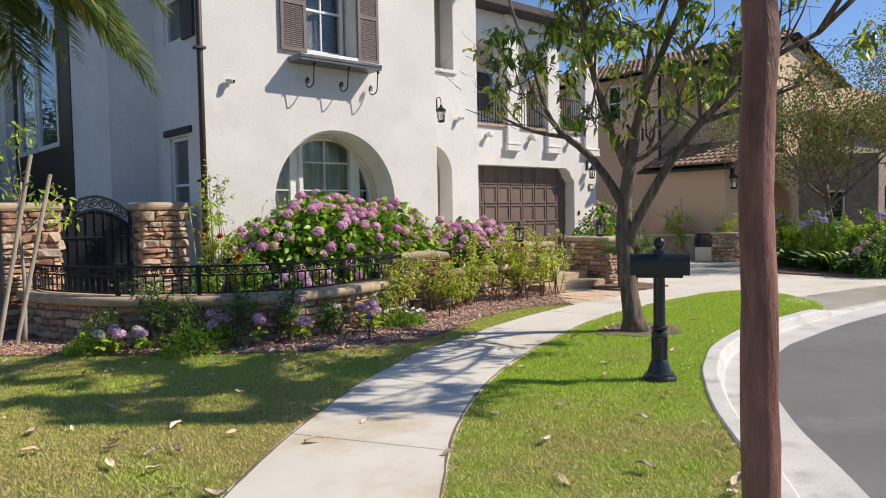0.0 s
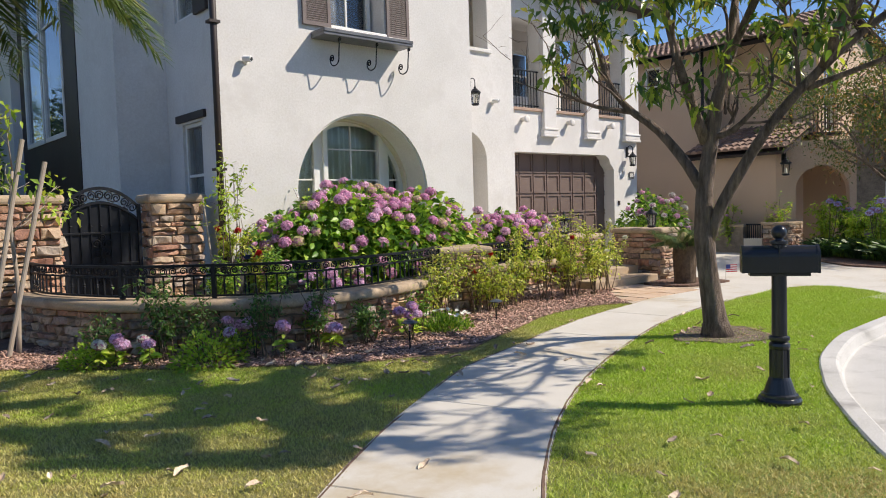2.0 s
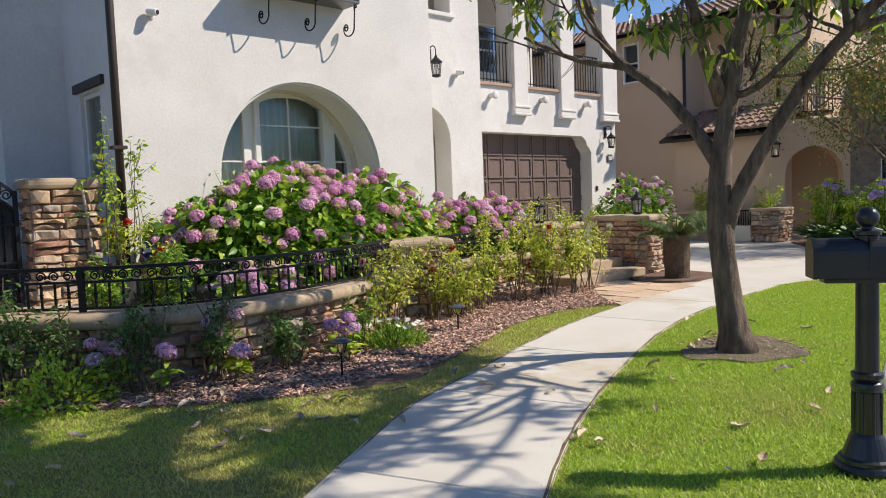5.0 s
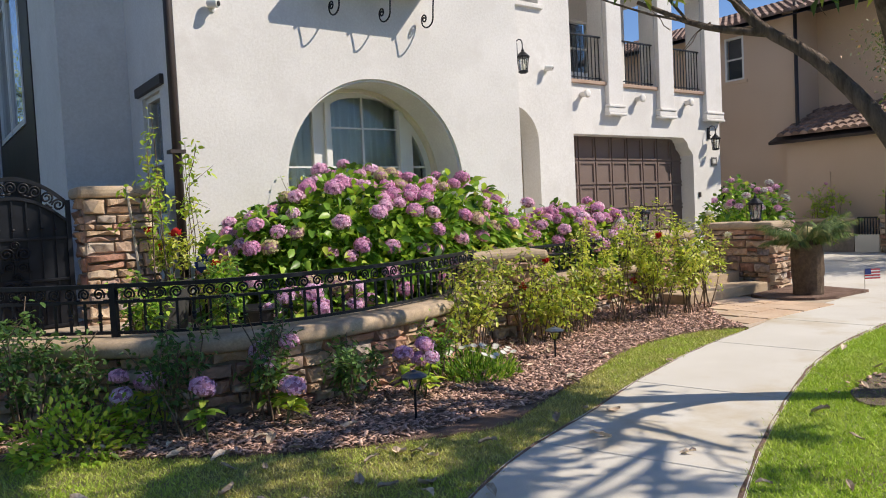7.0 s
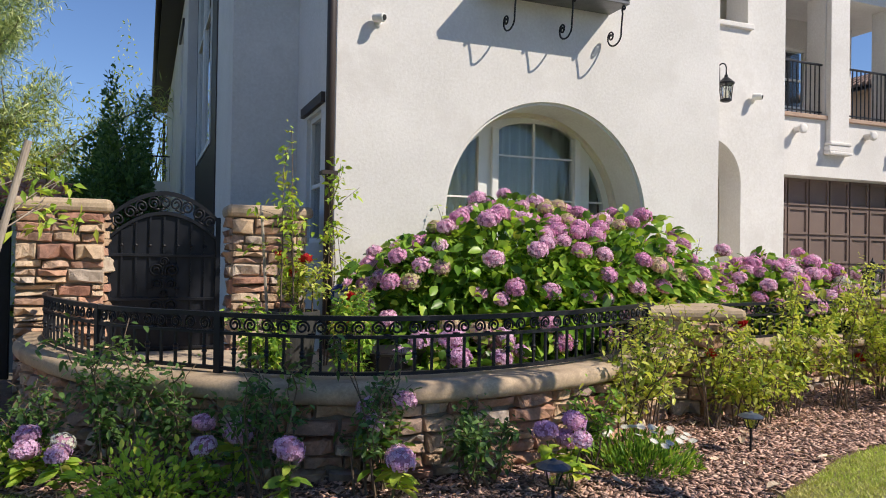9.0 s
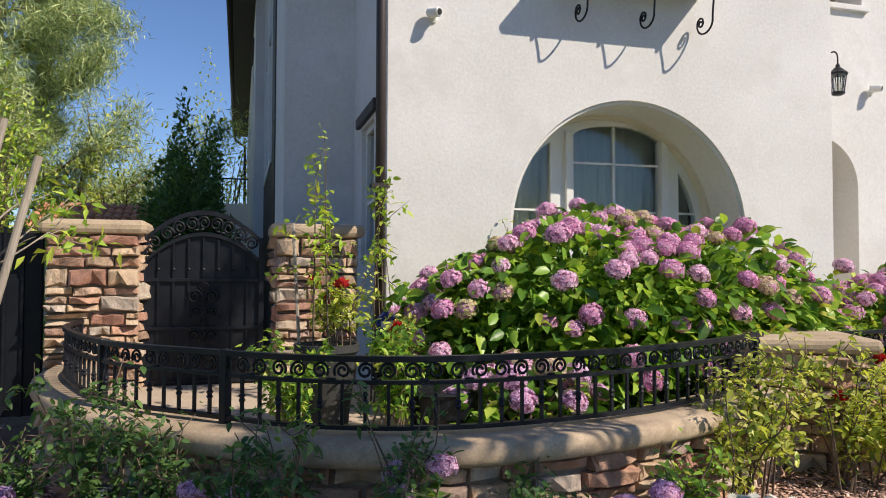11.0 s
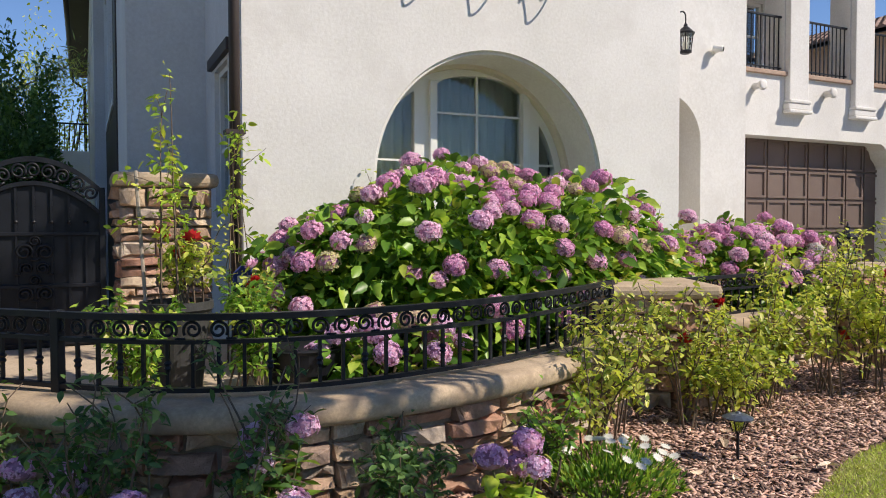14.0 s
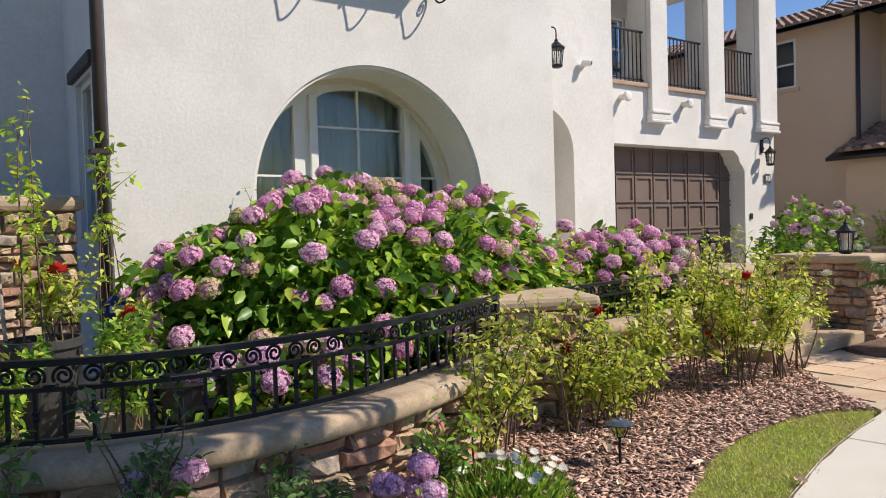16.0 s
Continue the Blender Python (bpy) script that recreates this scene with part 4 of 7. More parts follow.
def leaf_mesh(name, pos, axis, size, width, material, r, fold=0.25, droop=0.1, tilt=0.7):
    """Folded pointed leaves in one mesh: pos, axis and size per leaf."""
    n = len(pos)
    a = unit(axis)
    side = unit(np.cross(a, UPV + tilt * r.normal(size=(n, 3))))
    nor = np.cross(side, a)
    L = size[:, None]
    W = width * L
    base = pos
    left = pos + a * 0.42 * L - side * 0.5 * W + nor * fold * W
    right = pos + a * 0.42 * L + side * 0.5 * W + nor * fold * W
    cen = pos + a * 0.5 * L
    tip = pos + a * L - UPV * droop * L
    v = np.stack([base, left, tip, right, cen], 1).reshape(-1, 3)
    k = np.arange(n)[:, None] * 5
    f = np.concatenate([k + np.array([[0, 4, 2, 1]]), k + np.array([[0, 3, 2, 4]])], 1).reshape(-1, 4)
    return raw_mesh(name, v, f, material)


def oval_leaves(name, pos, axis, size, width, material, r, fold=0.2, droop=0.2, tilt=0.5):
    """Broad leaves with a rounded outline, a midrib crease and a drooping tip."""
    n = len(pos)
    a = unit(axis)
    side = unit(np.cross(a, UPV + tilt * r.normal(size=(n, 3))))
    nor = np.cross(side, a)
    L = size[:, None]
    W = width * L * r.uniform(0.85, 1.1, (n, 1))

    def at(u, v):
        sag = -UPV * droop * u * u * L
        return pos + a * u * L + side * v * W + nor * abs(v) * 2 * fold * W + sag
    v = np.stack([at(0, 0), at(0.26, -0.42), at(0.6, -0.45), at(0.84, -0.22), at(1.0, 0), at(0.84, 0.22), at(0.6, 0.45), at(0.26, 0.42), at(0.3, 0), at(0.65, 0)], 1).reshape(-1, 3)
    f = np.array([[0, 8, 1], [1, 8, 2], [8, 9, 2], [2, 9, 3], [3, 9, 4], [0, 7, 8], [7, 6, 8], [8, 6, 9], [6, 5, 9], [5, 4, 9]])
    return raw_mesh(name, v, (np.arange(n)[:, None, None] * 10 + f[None]).reshape(-1, 3), material)


def piece(name, me, parent=None, label="", at=None):
    ob = new(name, me)
    ob.parent = parent
    if at is not None:
        ob.matrix_basis = at
    if label:
        ob["label"] = label
    return ob


def dome_points(r, n, rx, ry, h, z0, shell=0.35, lump=0.06):
    """Points in the outer shell of an uneven dome, with the outward direction."""
    d = unit(r.normal(size=(n, 3)))
    d[:, 2] = np.abs(d[:, 2]) * 1.0 - 0.12
    d = unit(d)
    d = d / (np.sum(np.abs(d) ** 2.6, 1) ** (1 / 2.6))[:, None]
    k = 1 - shell * r.random(n) ** 1.6
    bumps = 1 + lump * (np.sin(5 * d[:, 0] + 2) * np.sin(6 * d[:, 1] + 1) + 0.6 * np.sin(9 * d[:, 0] - 3 * d[:, 2]))
    p = d * (k * bumps)[:, None] * np.array((rx, ry, h))
    p[:, 2] = np.maximum(p[:, 2], 0.02) + z0
    return p, d


HYD_LEAF = leafy("hydrangea_leaf", [(0.0, (0.022, 0.052, 0.009)), (0.3, (0.055, 0.115, 0.016)), (0.65, (0.115, 0.195, 0.027)), (0.92, (0.20, 0.27, 0.04)), (1.0, (0.24, 0.23, 0.05))], 0.36)
LIME_LEAF = leafy("lime_leaf", [(0.0, (0.09, 0.15, 0.02)), (0.5, (0.18, 0.26, 0.03)), (1.0, (0.29, 0.34, 0.05))], 0.5)
ROSE_LEAF = leafy("rose_leaf", [(0.0, (0.06, 0.095, 0.018)), (0.25, (0.15, 0.19, 0.03)), (0.7, (0.285, 0.31, 0.055)), (1.0, (0.33, 0.28, 0.09))], 0.38, 0.46)
DEEP_LEAF = leafy("deep_green_leaf", [(0.0, (0.022, 0.05, 0.016)), (0.5, (0.045, 0.085, 0.025)), (1.0, (0.085, 0.14, 0.04))], 0.4)
TREE_LEAF = leafy("tree_leaf", [(0.0, (0.022, 0.05, 0.013)), (0.45, (0.06, 0.10, 0.02)), (0.75, (0.15, 0.19, 0.03)), (0.93, (0.25, 0.27, 0.045)), (1.0, (0.30, 0.23, 0.06))], 0.33, 0.46, 0.5)
MYRTLE_LEAF = leafy("myrtle_leaf", [(0.0, (0.03, 0.05, 0.015)), (0.5, (0.055, 0.08, 0.022)), (0.85, (0.11, 0.09, 0.03)), (1.0, (0.24, 0.11, 0.05))], 0.5)
NEEDLE = leafy("pine_needle", [(0.0, (0.075, 0.11, 0.05)), (0.5, (0.17, 0.205, 0.095)), (1.0, (0.29, 0.30, 0.14))], 0.6, 0.3)
PALM_LEAF = leafy("palm_frond", [(0.0, (0.03, 0.055, 0.016)), (0.6, (0.06, 0.09, 0.028)), (1.0, (0.13, 0.13, 0.05))], 0.45, 0.3)
STEM = surface("green_stem", (0.10, 0.12, 0.04), (0.17, 0.16, 0.07), 12, 60, 0.8, 0.3, 0.003)
STEM_BROWN = surface("woody_stem", (0.10, 0.07, 0.045), (0.18, 0.13, 0.09), 12, 60, 0.9, 0.4, 0.004)


def petal_material(name, stops):
    m, nt, b = nodes_of(name)
    r = nt.nodes.new("ShaderNodeNewGeometry").outputs["Random Per Island"]
    o = nt.nodes.new("ShaderNodeObjectInfo").outputs["Random"]
    a = nt.nodes.new("ShaderNodeMath")
    a.operation = "MULTIPLY_ADD"
    nt.links.new(r, a.inputs[0])
    a.inputs[1].default_value = 0.45
    s = nt.nodes.new("ShaderNodeMath")
    s.operation = "MULTIPLY"
    nt.links.new(o, s.inputs[0])
    s.inputs[1].default_value = 0.55
    nt.links.new(s.outputs[0], a.inputs[2])
    col = ramp(nt, a.outputs[0], stops)
    nt.links.new(col, b.inputs["Base Color"])
    b.inputs["Roughness"].default_value = 0.6
    t = nt.nodes.new("ShaderNodeBsdfTranslucent")
    nt.links.new(col, t.inputs[0])
    ms = nt.nodes.new("ShaderNodeMixShader")
    ms.inputs[0].default_value = 0.25
    nt.links.new(b.outputs[0], ms.inputs[1])
    nt.links.new(t.outputs[0], ms.inputs[2])
    nt.links.new(ms.outputs[0], nt.nodes["Material Output"].inputs[0])
    return m


PINK = petal_material("pink_petals", [(0.0, (0.62, 0.22, 0.45)), (0.35, (0.82, 0.42, 0.64)), (0.75, (0.90, 0.62, 0.77)), (1.0, (0.93, 0.80, 0.84))])
LILAC = petal_material("lilac_petals", [(0.0, (0.58, 0.27, 0.53)), (0.5, (0.79, 0.51, 0.73)), (1.0, (0.92, 0.78, 0.86))])
# core darker than the petals: shade between florets put into the colour
HEAD_CORE = surface("head_core_shade", (0.34, 0.15, 0.25), (0.50, 0.28, 0.38), 30, 90, 0.9, 0.3, 0.003)
WHITE_PETAL = petal_material("white_petals", [(0.0, (0.66, 0.66, 0.56)), (1.0, (0.82, 0.80, 0.74))])
GREEN_PETAL = petal_material("fading_petals", [(0.0, (0.55, 0.54, 0.20)), (0.5, (0.68, 0.58, 0.34)), (1.0, (0.72, 0.52, 0.44))])
RED_PETAL = petal_material("red_petals", [(0.0, (0.45, 0.012, 0.015)), (1.0, (0.62, 0.03, 0.03))])
BLUE_PETAL = petal_material("blue_petals", [(0.0, (0.40, 0.38, 0.74)), (1.0, (0.64, 0.61, 0.88))])


def mophead(material, seed, n=95, r0=0.085, flat=0.8):
    """A round head of four-petalled florets."""
    r = np.random.default_rng(seed)
    d = unit(r.normal(size=(n * 2, 3)))
    d = unit(d)[d[:, 2] > -0.45][:n]
    n = len(d)
    c = d * np.array((r0, r0, r0 * flat)) * r.uniform(0.9, 1.06, (n, 1))
    d = unit(d + 0.2 * r.normal(size=(n, 3)))
    s = unit(np.cross(d, r.normal(size=(n, 3))))
    t = np.cross(d, s)
    size = r.uniform(0.012, 0.017, n)[:, None] * r0 / 0.085 * 1.1
    V, F = [], []
    for i in range(4):
        ang = i * math.pi / 2
        u = s * math.cos(ang) + t * math.sin(ang)
        w = -s * math.sin(ang) + t * math.cos(ang)
        lift = d * size * 0.25
        V.append(np.stack([c, c + u * size * 0.62 - w * size * 0.5 + lift, c + u * size * 1.15, c + u * size * 0.62 + w * size * 0.5 + lift], 1))
    V = np.stack(V, 1).reshape(-1, 3)
    F = np.arange(len(V)).reshape(-1, 4)
    core = bmesh.new()
    bmesh.ops.create_icosphere(core, subdivisions=2, radius=1)
    cv = np.array([v.co[:] for v in core.verts]) * np.array((r0, r0, r0 * flat)) * 0.87
    k = len(V)
    cf = np.array([[v.index for v in f.verts] + [f.verts[2].index] for f in core.faces])
    core.free()
    me = bpy.data.meshes.new("flower_head")
    tri = cf[:, :3] + k
    me.from_pydata([tuple(v) for v in np.concatenate([V, cv])], [], [tuple(f) for f in F] + [tuple(f) for f in tri])
    me.materials.append(material)
    me.materials.append(HEAD_CORE)
    for f in me.polygons[len(F):]:
        f.material_index = 1
    return me


HEADS = {n: [mophead(m, 40 + i) for i in range(3)] for n, m in (("pink", PINK), ("lilac", LILAC), ("white", WHITE_PETAL), ("fading", GREEN_PETAL))}


def hydrangea(at, rx, ry, h, leaves, heads, label, seed, leaf=0.15, kinds=("pink",) * 9 + ("fading",), material=HYD_LEAF, low=0.25, head=1.0, face=None):
    """A dome of broad leaves with round flower heads standing out of it."""
    r = np.random.default_rng(seed)
    t = thing("hydrangea_bush", at, label, "bush", "hydrangea bushes")
    p, d = dome_points(r, leaves, rx, ry, h, 0.0, 0.6)
    m = leaves // 3
    a, k = r.uniform(0, 2 * math.pi, m), r.uniform(0.55, 1.0, m)
    p = np.concatenate([p, np.stack([np.cos(a) * rx * k, np.sin(a) * ry * k, r.uniform(0.02, 0.65, m) * h], 1)])
    d = np.concatenate([d, np.stack([np.cos(a), np.sin(a), np.zeros(m)], 1)])
    leaves = len(p)
    ax = unit(d + 0.75 * r.normal(size=d.shape) + np.array((0, 0, -0.15)))
    piece("leaves", oval_leaves("leaves", p, ax, r.uniform(0.65, 1.1, leaves) * leaf, 0.6, material, r, 0.16, 0.3, 0.55), t)
    bm = bmesh.new()
    for i in range(int(10 + 12 * rx)):
        a = r.uniform(0, 2 * math.pi)
        q = np.array((math.cos(a) * rx * r.uniform(0.2, 0.85), math.sin(a) * ry * r.uniform(0.2, 0.85), h * r.uniform(0.5, 0.85)))
        tube(bm, [(q[0] * 0.25, q[1] * 0.25, 0.0), (q[0] * 0.6, q[1] * 0.6, q[2] * 0.5), tuple(q)], [0.012, 0.009, 0.006], 5)
    part("stem", bm, STEM_BROWN, t)["kind"] = "stuff"
    placed = []
    tries = 0
    while len(placed) < heads and tries < 4000:
        tries += 1
        q, e = dome_points(r, 1, rx, ry, h, 0.0, 0.08)
        q, e = q[0], e[0]
        if face is not None and e @ np.array(face) < 0.12:
            continue
        if q[2] < low or any(np.linalg.norm(q - o) < 0.145 * head for o in placed):
            continue
        placed.append(q)
        kind = kinds[int(r.integers(len(kinds)))]
        s = r.uniform(0.78, 1.2) * head
        tilt = Vector(e * 0.6 + np.array((0, 0, 0.7))).to_track_quat("Z", "Y").to_matrix().to_4x4()
        piece("flower_head", HEADS[kind][int(r.integers(3))], t, "", Matrix.Translation(q * 1.035) @ tilt @ Matrix.Diagonal((s, s, s, 1)))
    return t


def rose_head(material, seed, r0=0.058, n=30):
    r = np.random.default_rng(seed)
    ang = np.arange(n) * 2.4
    k = np.linspace(0.15, 1, n)
    d = np.stack([np.cos(ang) * k, np.sin(ang) * k, 1.25 - 0.9 * k], 1)
    pos = np.stack([np.cos(ang) * k * 0.25, np.sin(ang) * k * 0.25, -0.2 * k], 1) * r0
    return leaf_mesh("bloom", pos, d, np.full(n, r0) * r.uniform(0.85, 1.1, n), 0.95, material, r, 0.12, -0.1, 0.2)


ROSES = {"red": rose_head(RED_PETAL, 1), "white": rose_head(WHITE_PETAL, 2), "pink": rose_head(PINK, 3)}


def rose_bush(at, h, spread, leaves, label, seed, blooms=(), leaf=0.048, material=ROSE_LEAF, stems=9, category="rose bush", name="rose_bush", lean=(0, 0)):
    """Thin canes that fork, with small leaves along them and a few blooms at the tips."""
    r = np.random.default_rng(seed)
    t = thing(name, at, label, category)
    bm = bmesh.new()
    ways, tips = [], []
    for i in range(stems):
        a = r.uniform(0, 2 * math.pi)
        out = spread * r.uniform(0.25, 1.0)
        top = h * r.uniform(0.55, 1.0)
        p0 = np.array((r.uniform(-0.12, 0.12), r.uniform(-0.1, 0.1), 0.0))
        p3 = np.array((math.cos(a) * out + lean[0], math.sin(a) * out + lean[1], top))
        p1 = p0 + (p3 - p0) * 0.35 + np.array((0, 0, 0.12 * h)) + r.normal(0, 0.03, 3)
        p2 = p0 + (p3 - p0) * 0.7 + np.array((0, 0, 0.1 * h)) + r.normal(0, 0.04, 3)
        c = spline([p0, p1, p2, p3], 9)
        tube(bm, [tuple(q) for q in c], list(np.linspace(0.008, 0.0025, 9)), 5)
        ways.append(c[3:])
        tips.append(c[-1])
        for _ in range(3):
            k = int(r.integers(3, 8))
            e = c[k] + unit(r.normal(size=3) + np.array((0, 0, 0.5))) * h * r.uniform(0.12, 0.25)
            tube(bm, [tuple(c[k]), tuple((c[k] + e) / 2 + r.normal(0, 0.012, 3)), tuple(e)], [0.004, 0.003, 0.0015], 4)
            ways.append(np.linspace(c[k], e, 6))
            tips.append(e)
    part("cane", bm, STEM_BROWN, t)["kind"] = "stuff"
    w = r.integers(len(ways), size=leaves)
    pos = np.array([ways[k][int(r.integers(len(ways[k])))] for k in w]) + r.normal(0, 0.03, (leaves, 3))
    pos[:, 2] = np.maximum(pos[:, 2], 0.02)
    ax = unit(r.normal(size=(leaves, 3)) * np.array((1, 1, 0.5)) + np.array((0, 0, -0.1)))
    piece("leaves", oval_leaves("leaves", pos, ax, r.uniform(0.6, 1.2, leaves) * leaf, 0.52, material, r, 0.15, 0.25, 0.45), t)
    for i, kind in enumerate(blooms):
        q = tips[(i * 5 + 2) % len(tips)]
        piece("bloom", ROSES[kind], t, kind + " rose bloom", Matrix.Translation(q) @ pose(0, 0, 0, r.uniform(-40, 40), r.uniform(-40, 40), 0))
    return t


def grow(r, start, way, length, radius, levels, wander=0.25, spread=0.75, kids=3, out=None, ends=None, lift=0.15):
    """Tapering limbs that fork; gathers (points, radii) and the twig ends."""
    n = 6
    pts, d = [np.array(start, float)], unit(np.array(way, float))
    for i in range(n):
        d = unit(d + wander * r.normal(size=3) / n ** 0.5 + np.array((0, 0, lift / n)))
        pts.append(pts[-1] + d * length / n)
    out.append((pts, list(np.linspace(radius, radius * 0.55, n + 1))))
    if levels == 0:
        ends.append((pts[-1], d))
        ends.append((pts[-3], d))
        return
    for k in range(kids):
        j = n if k == 0 else int(r.integers(2, n + 1))
        dd = unit(d + spread * r.normal(size=3))
        grow(r, pts[j], dd, length * r.uniform(0.55, 0.8), radius * 0.5, levels - 1, wander, spread, kids, out, ends, lift)


def tree_parts(t, limbs, ends, r, leaves, leaf, width, bark, leaf_mat, cloud=0.3, droop=0.5, sides=8, extra=None):
    bm = bmesh.new()
    for i, (pts, rad) in enumerate(limbs):
        if rad[0] > 0.02:
            tube(bm, [tuple(p) for p in pts], rad, sides)
        else:
            tube(bm, [tuple(p) for p in pts[::2]], rad[::2], 4)
    part("branch", bm, bark, t, smooth=True)["kind"] = "stuff"
    e = np.array([p for p, _ in ends])
    pick = r.integers(len(e), size=leaves)
    pos = e[pick] + r.normal(0, cloud, (leaves, 3)) * np.array((1, 1, 0.8))
    if extra is not None:
        pos = pos[extra(pos)]
    n = len(pos)
    ax = unit(r.normal(size=(n, 3)) + np.array((0, 0, -droop)))
    piece("crown", leaf_mesh("crown", pos, ax, r.uniform(0.7, 1.2, n) * leaf, width, leaf_mat, r, 0.18, 0.15), t)


# ---- street tree on the lawn ----
tree = thing("street_tree", (7.85, 6.8, 0.0), "small street tree with drooping glossy leaves on the lawn", "tree")
r = np.random.default_rng(17)
RT, DP = np.array((0.47, -0.88, 0.0)), np.array((0.88, 0.47, 0.0))


def tp(right, z, deep=0.0):
    return RT * right + DP * deep + UPV * z


limbs, ends = [], []
trunk = spline([tp(0.06, -0.05), tp(0.02, 0.3), tp(-0.05, 0.85), tp(-0.08, 1.5), tp(-0.02, 2.1), tp(0.06, 2.6), tp(0.18, 3.2, 0.1), tp(0.3, 4.0, 0.2)], 18)
trunk_r = list(np.interp(np.linspace(0, 1, 18), [0, 0.05, 0.1, 0.35, 0.5, 0.7, 1], [0.21, 0.145, 0.12, 0.112, 0.095, 0.07, 0.04]))
main = [(trunk, trunk_r)]
main.append((spline([tp(-0.05, 1.05), tp(0.12, 1.55, -0.05), tp(0.62, 2.4, -0.2), tp(1.15, 3.0, -0.3), tp(1.75, 3.5, -0.3), tp(2.3, 3.8, -0.2)], 14), list(np.linspace(0.075, 0.03, 14))))
main.append((spline([tp(-0.08, 1.72), tp(-0.3, 2.1, 0.05), tp(-0.62, 2.5, 0.2), tp(-0.98, 2.8, 0.3), tp(-1.22, 3.15, 0.35), tp(-1.38, 3.7, 0.4)], 14), list(np.linspace(0.068, 0.026, 14))))
main.append((spline([tp(-0.05, 2.3), tp(-0.2, 2.75, -0.3), tp(-0.35, 3.3, -0.6), tp(-0.5, 4.0, -0.8)], 10), list(np.linspace(0.07, 0.03, 10))))
main.append((spline([tp(0.0, 2.5), tp(0.1, 3.0, 0.4), tp(0.3, 3.6, 0.9), tp(0.3, 4.2, 1.3)], 10), list(np.linspace(0.065, 0.03, 10))))
main.append((spline([tp(1.0, 2.8, -0.25), tp(1.5, 2.95, -0.35), tp(2.1, 3.15, -0.5)], 8), list(np.linspace(0.04, 0.018, 8))))
main.append((spline([tp(-0.95, 2.75, 0.3), tp(-1.4, 2.85, 0.2), tp(-1.9, 3.1, 0.1)], 8), list(np.linspace(0.035, 0.015, 8))))
# unseen upper limbs, added for the shade they throw on lawn, path and bed
main.append((spline([tp(2.3, 3.8, -0.2), tp(2.9, 4.4, -0.5), tp(3.3, 5.1, -0.9), tp(3.4, 5.8, -1.1)], 11), list(np.linspace(0.035, 0.015, 11))))
main.append((spline([tp(1.15, 3.0, -0.3), tp(1.6, 3.9, -0.7), tp(2.1, 4.8, -1.2), tp(2.4, 5.7, -1.5)], 12), list(np.linspace(0.05, 0.02, 12))))
main.append((spline([tp(0.18, 3.2, 0.1), tp(0.7, 4.2, -0.4), tp(1.3, 5.1, -0.9), tp(1.6, 5.9, -1.2)], 12), list(np.linspace(0.05, 0.02, 12))))
main.append((spline([tp(0.3, 4.0, 0.2), tp(0.6, 4.8, 0.1), tp(0.8, 5.6, 0.0), tp(1.0, 6.4, -0.1)], 11), list(np.linspace(0.04, 0.015, 11))))
main.append((spline([tp(-0.5, 4.0, -0.8), tp(-0.1, 4.9, -1.0), tp(0.4, 5.7, -1.2), tp(0.7, 6.5, -1.4)], 11), list(np.linspace(0.032, 0.014, 11))))
main.append((spline([tp(1.15, 3.0, -0.3), tp(1.6, 4.2, -1.1), tp(2.1, 5.2, -2.0), tp(2.5, 6.1, -2.9), tp(2.6, 6.6, -3.4)], 13), list(np.linspace(0.05, 0.016, 13))))
main.append((spline([tp(0.7, 4.2, -0.4), tp(1.3, 5.2, -1.4), tp(1.7, 6.1, -2.3), tp(1.9, 6.8, -2.9)], 12), list(np.linspace(0.045, 0.016, 12))))
main.append((spline([tp(2.3, 3.8, -0.2), tp(2.9, 4.8, -1.2), tp(3.3, 5.7, -2.2), tp(3.6, 6.4, -3.0)], 12), list(np.linspace(0.035, 0.014, 12))))
main.append((spline([tp(2.3, 3.8, -0.2), tp(3.2, 4.6, -1.2), tp(3.8, 5.4, -2.0), tp(4.2, 6.1, -2.4)], 12), list(np.linspace(0.032, 0.014, 12))))
main.append((spline([tp(-0.5, 4.0, -0.8), tp(-0.2, 5.2, -1.6), tp(0.1, 6.1, -2.3), tp(0.0, 6.8, -2.9)], 12), list(np.linspace(0.03, 0.013, 12))))
# unseen limb added to shade the gate
main.append((spline([tp(-1.38, 3.7, 0.4), tp(-1.9, 5.0, 0.9), tp(-2.1, 6.2, 1.4), tp(-2.2, 7.0, 1.6)], 12), list(np.linspace(0.026, 0.013, 12))))
main.append((spline([tp(0.7, 4.2, -0.4), tp(0.5, 5.4, -1.1), tp(0.3, 6.3, -1.7), tp(0.2, 6.9, -2.0)], 12), list(np.linspace(0.03, 0.013, 12))))
bm = bmesh.new()
for pts, rad in main[:1]:
    tube(bm, [tuple(p) for p in pts], rad, 14)
for v in bm.verts:
    v.co += Vector(noise.noise_vector(v.co * 6)) * 0.012
part("trunk", bm, BARK, tree, "grey-brown furrowed trunk", True)
for pts, rad in main[1:]:
    bm = bmesh.new()
    tube(bm, [tuple(p) for p in pts], rad, 10)
    part("limb", bm, BARK, tree, smooth=True)
for pts, rad in main:
    m = len(pts)
    for k in range(9 if len(pts) > 9 else 4):
        j = int(r.integers(int(m * 0.55), m))
        d = unit(np.asarray(pts[j]) - np.asarray(pts[max(j - 2, 0)]))
        grow(r, pts[j], unit(d + 0.9 * r.normal(size=3) + np.array((0, 0, 0.25))), r.uniform(0.55, 0.95), max(0.012, rad[j] * 0.45), 2, 0.4, 0.7, 3, limbs, ends, 0.25)


def shade_at(p):
    """Where on the ground a point of the crown throws its shade."""
    return 7.85 + 0.95 * (p[..., 0] - 0.809 * p[..., 2]), 6.8 + 0.95 * (p[..., 1] + 0.706 * p[..., 2])


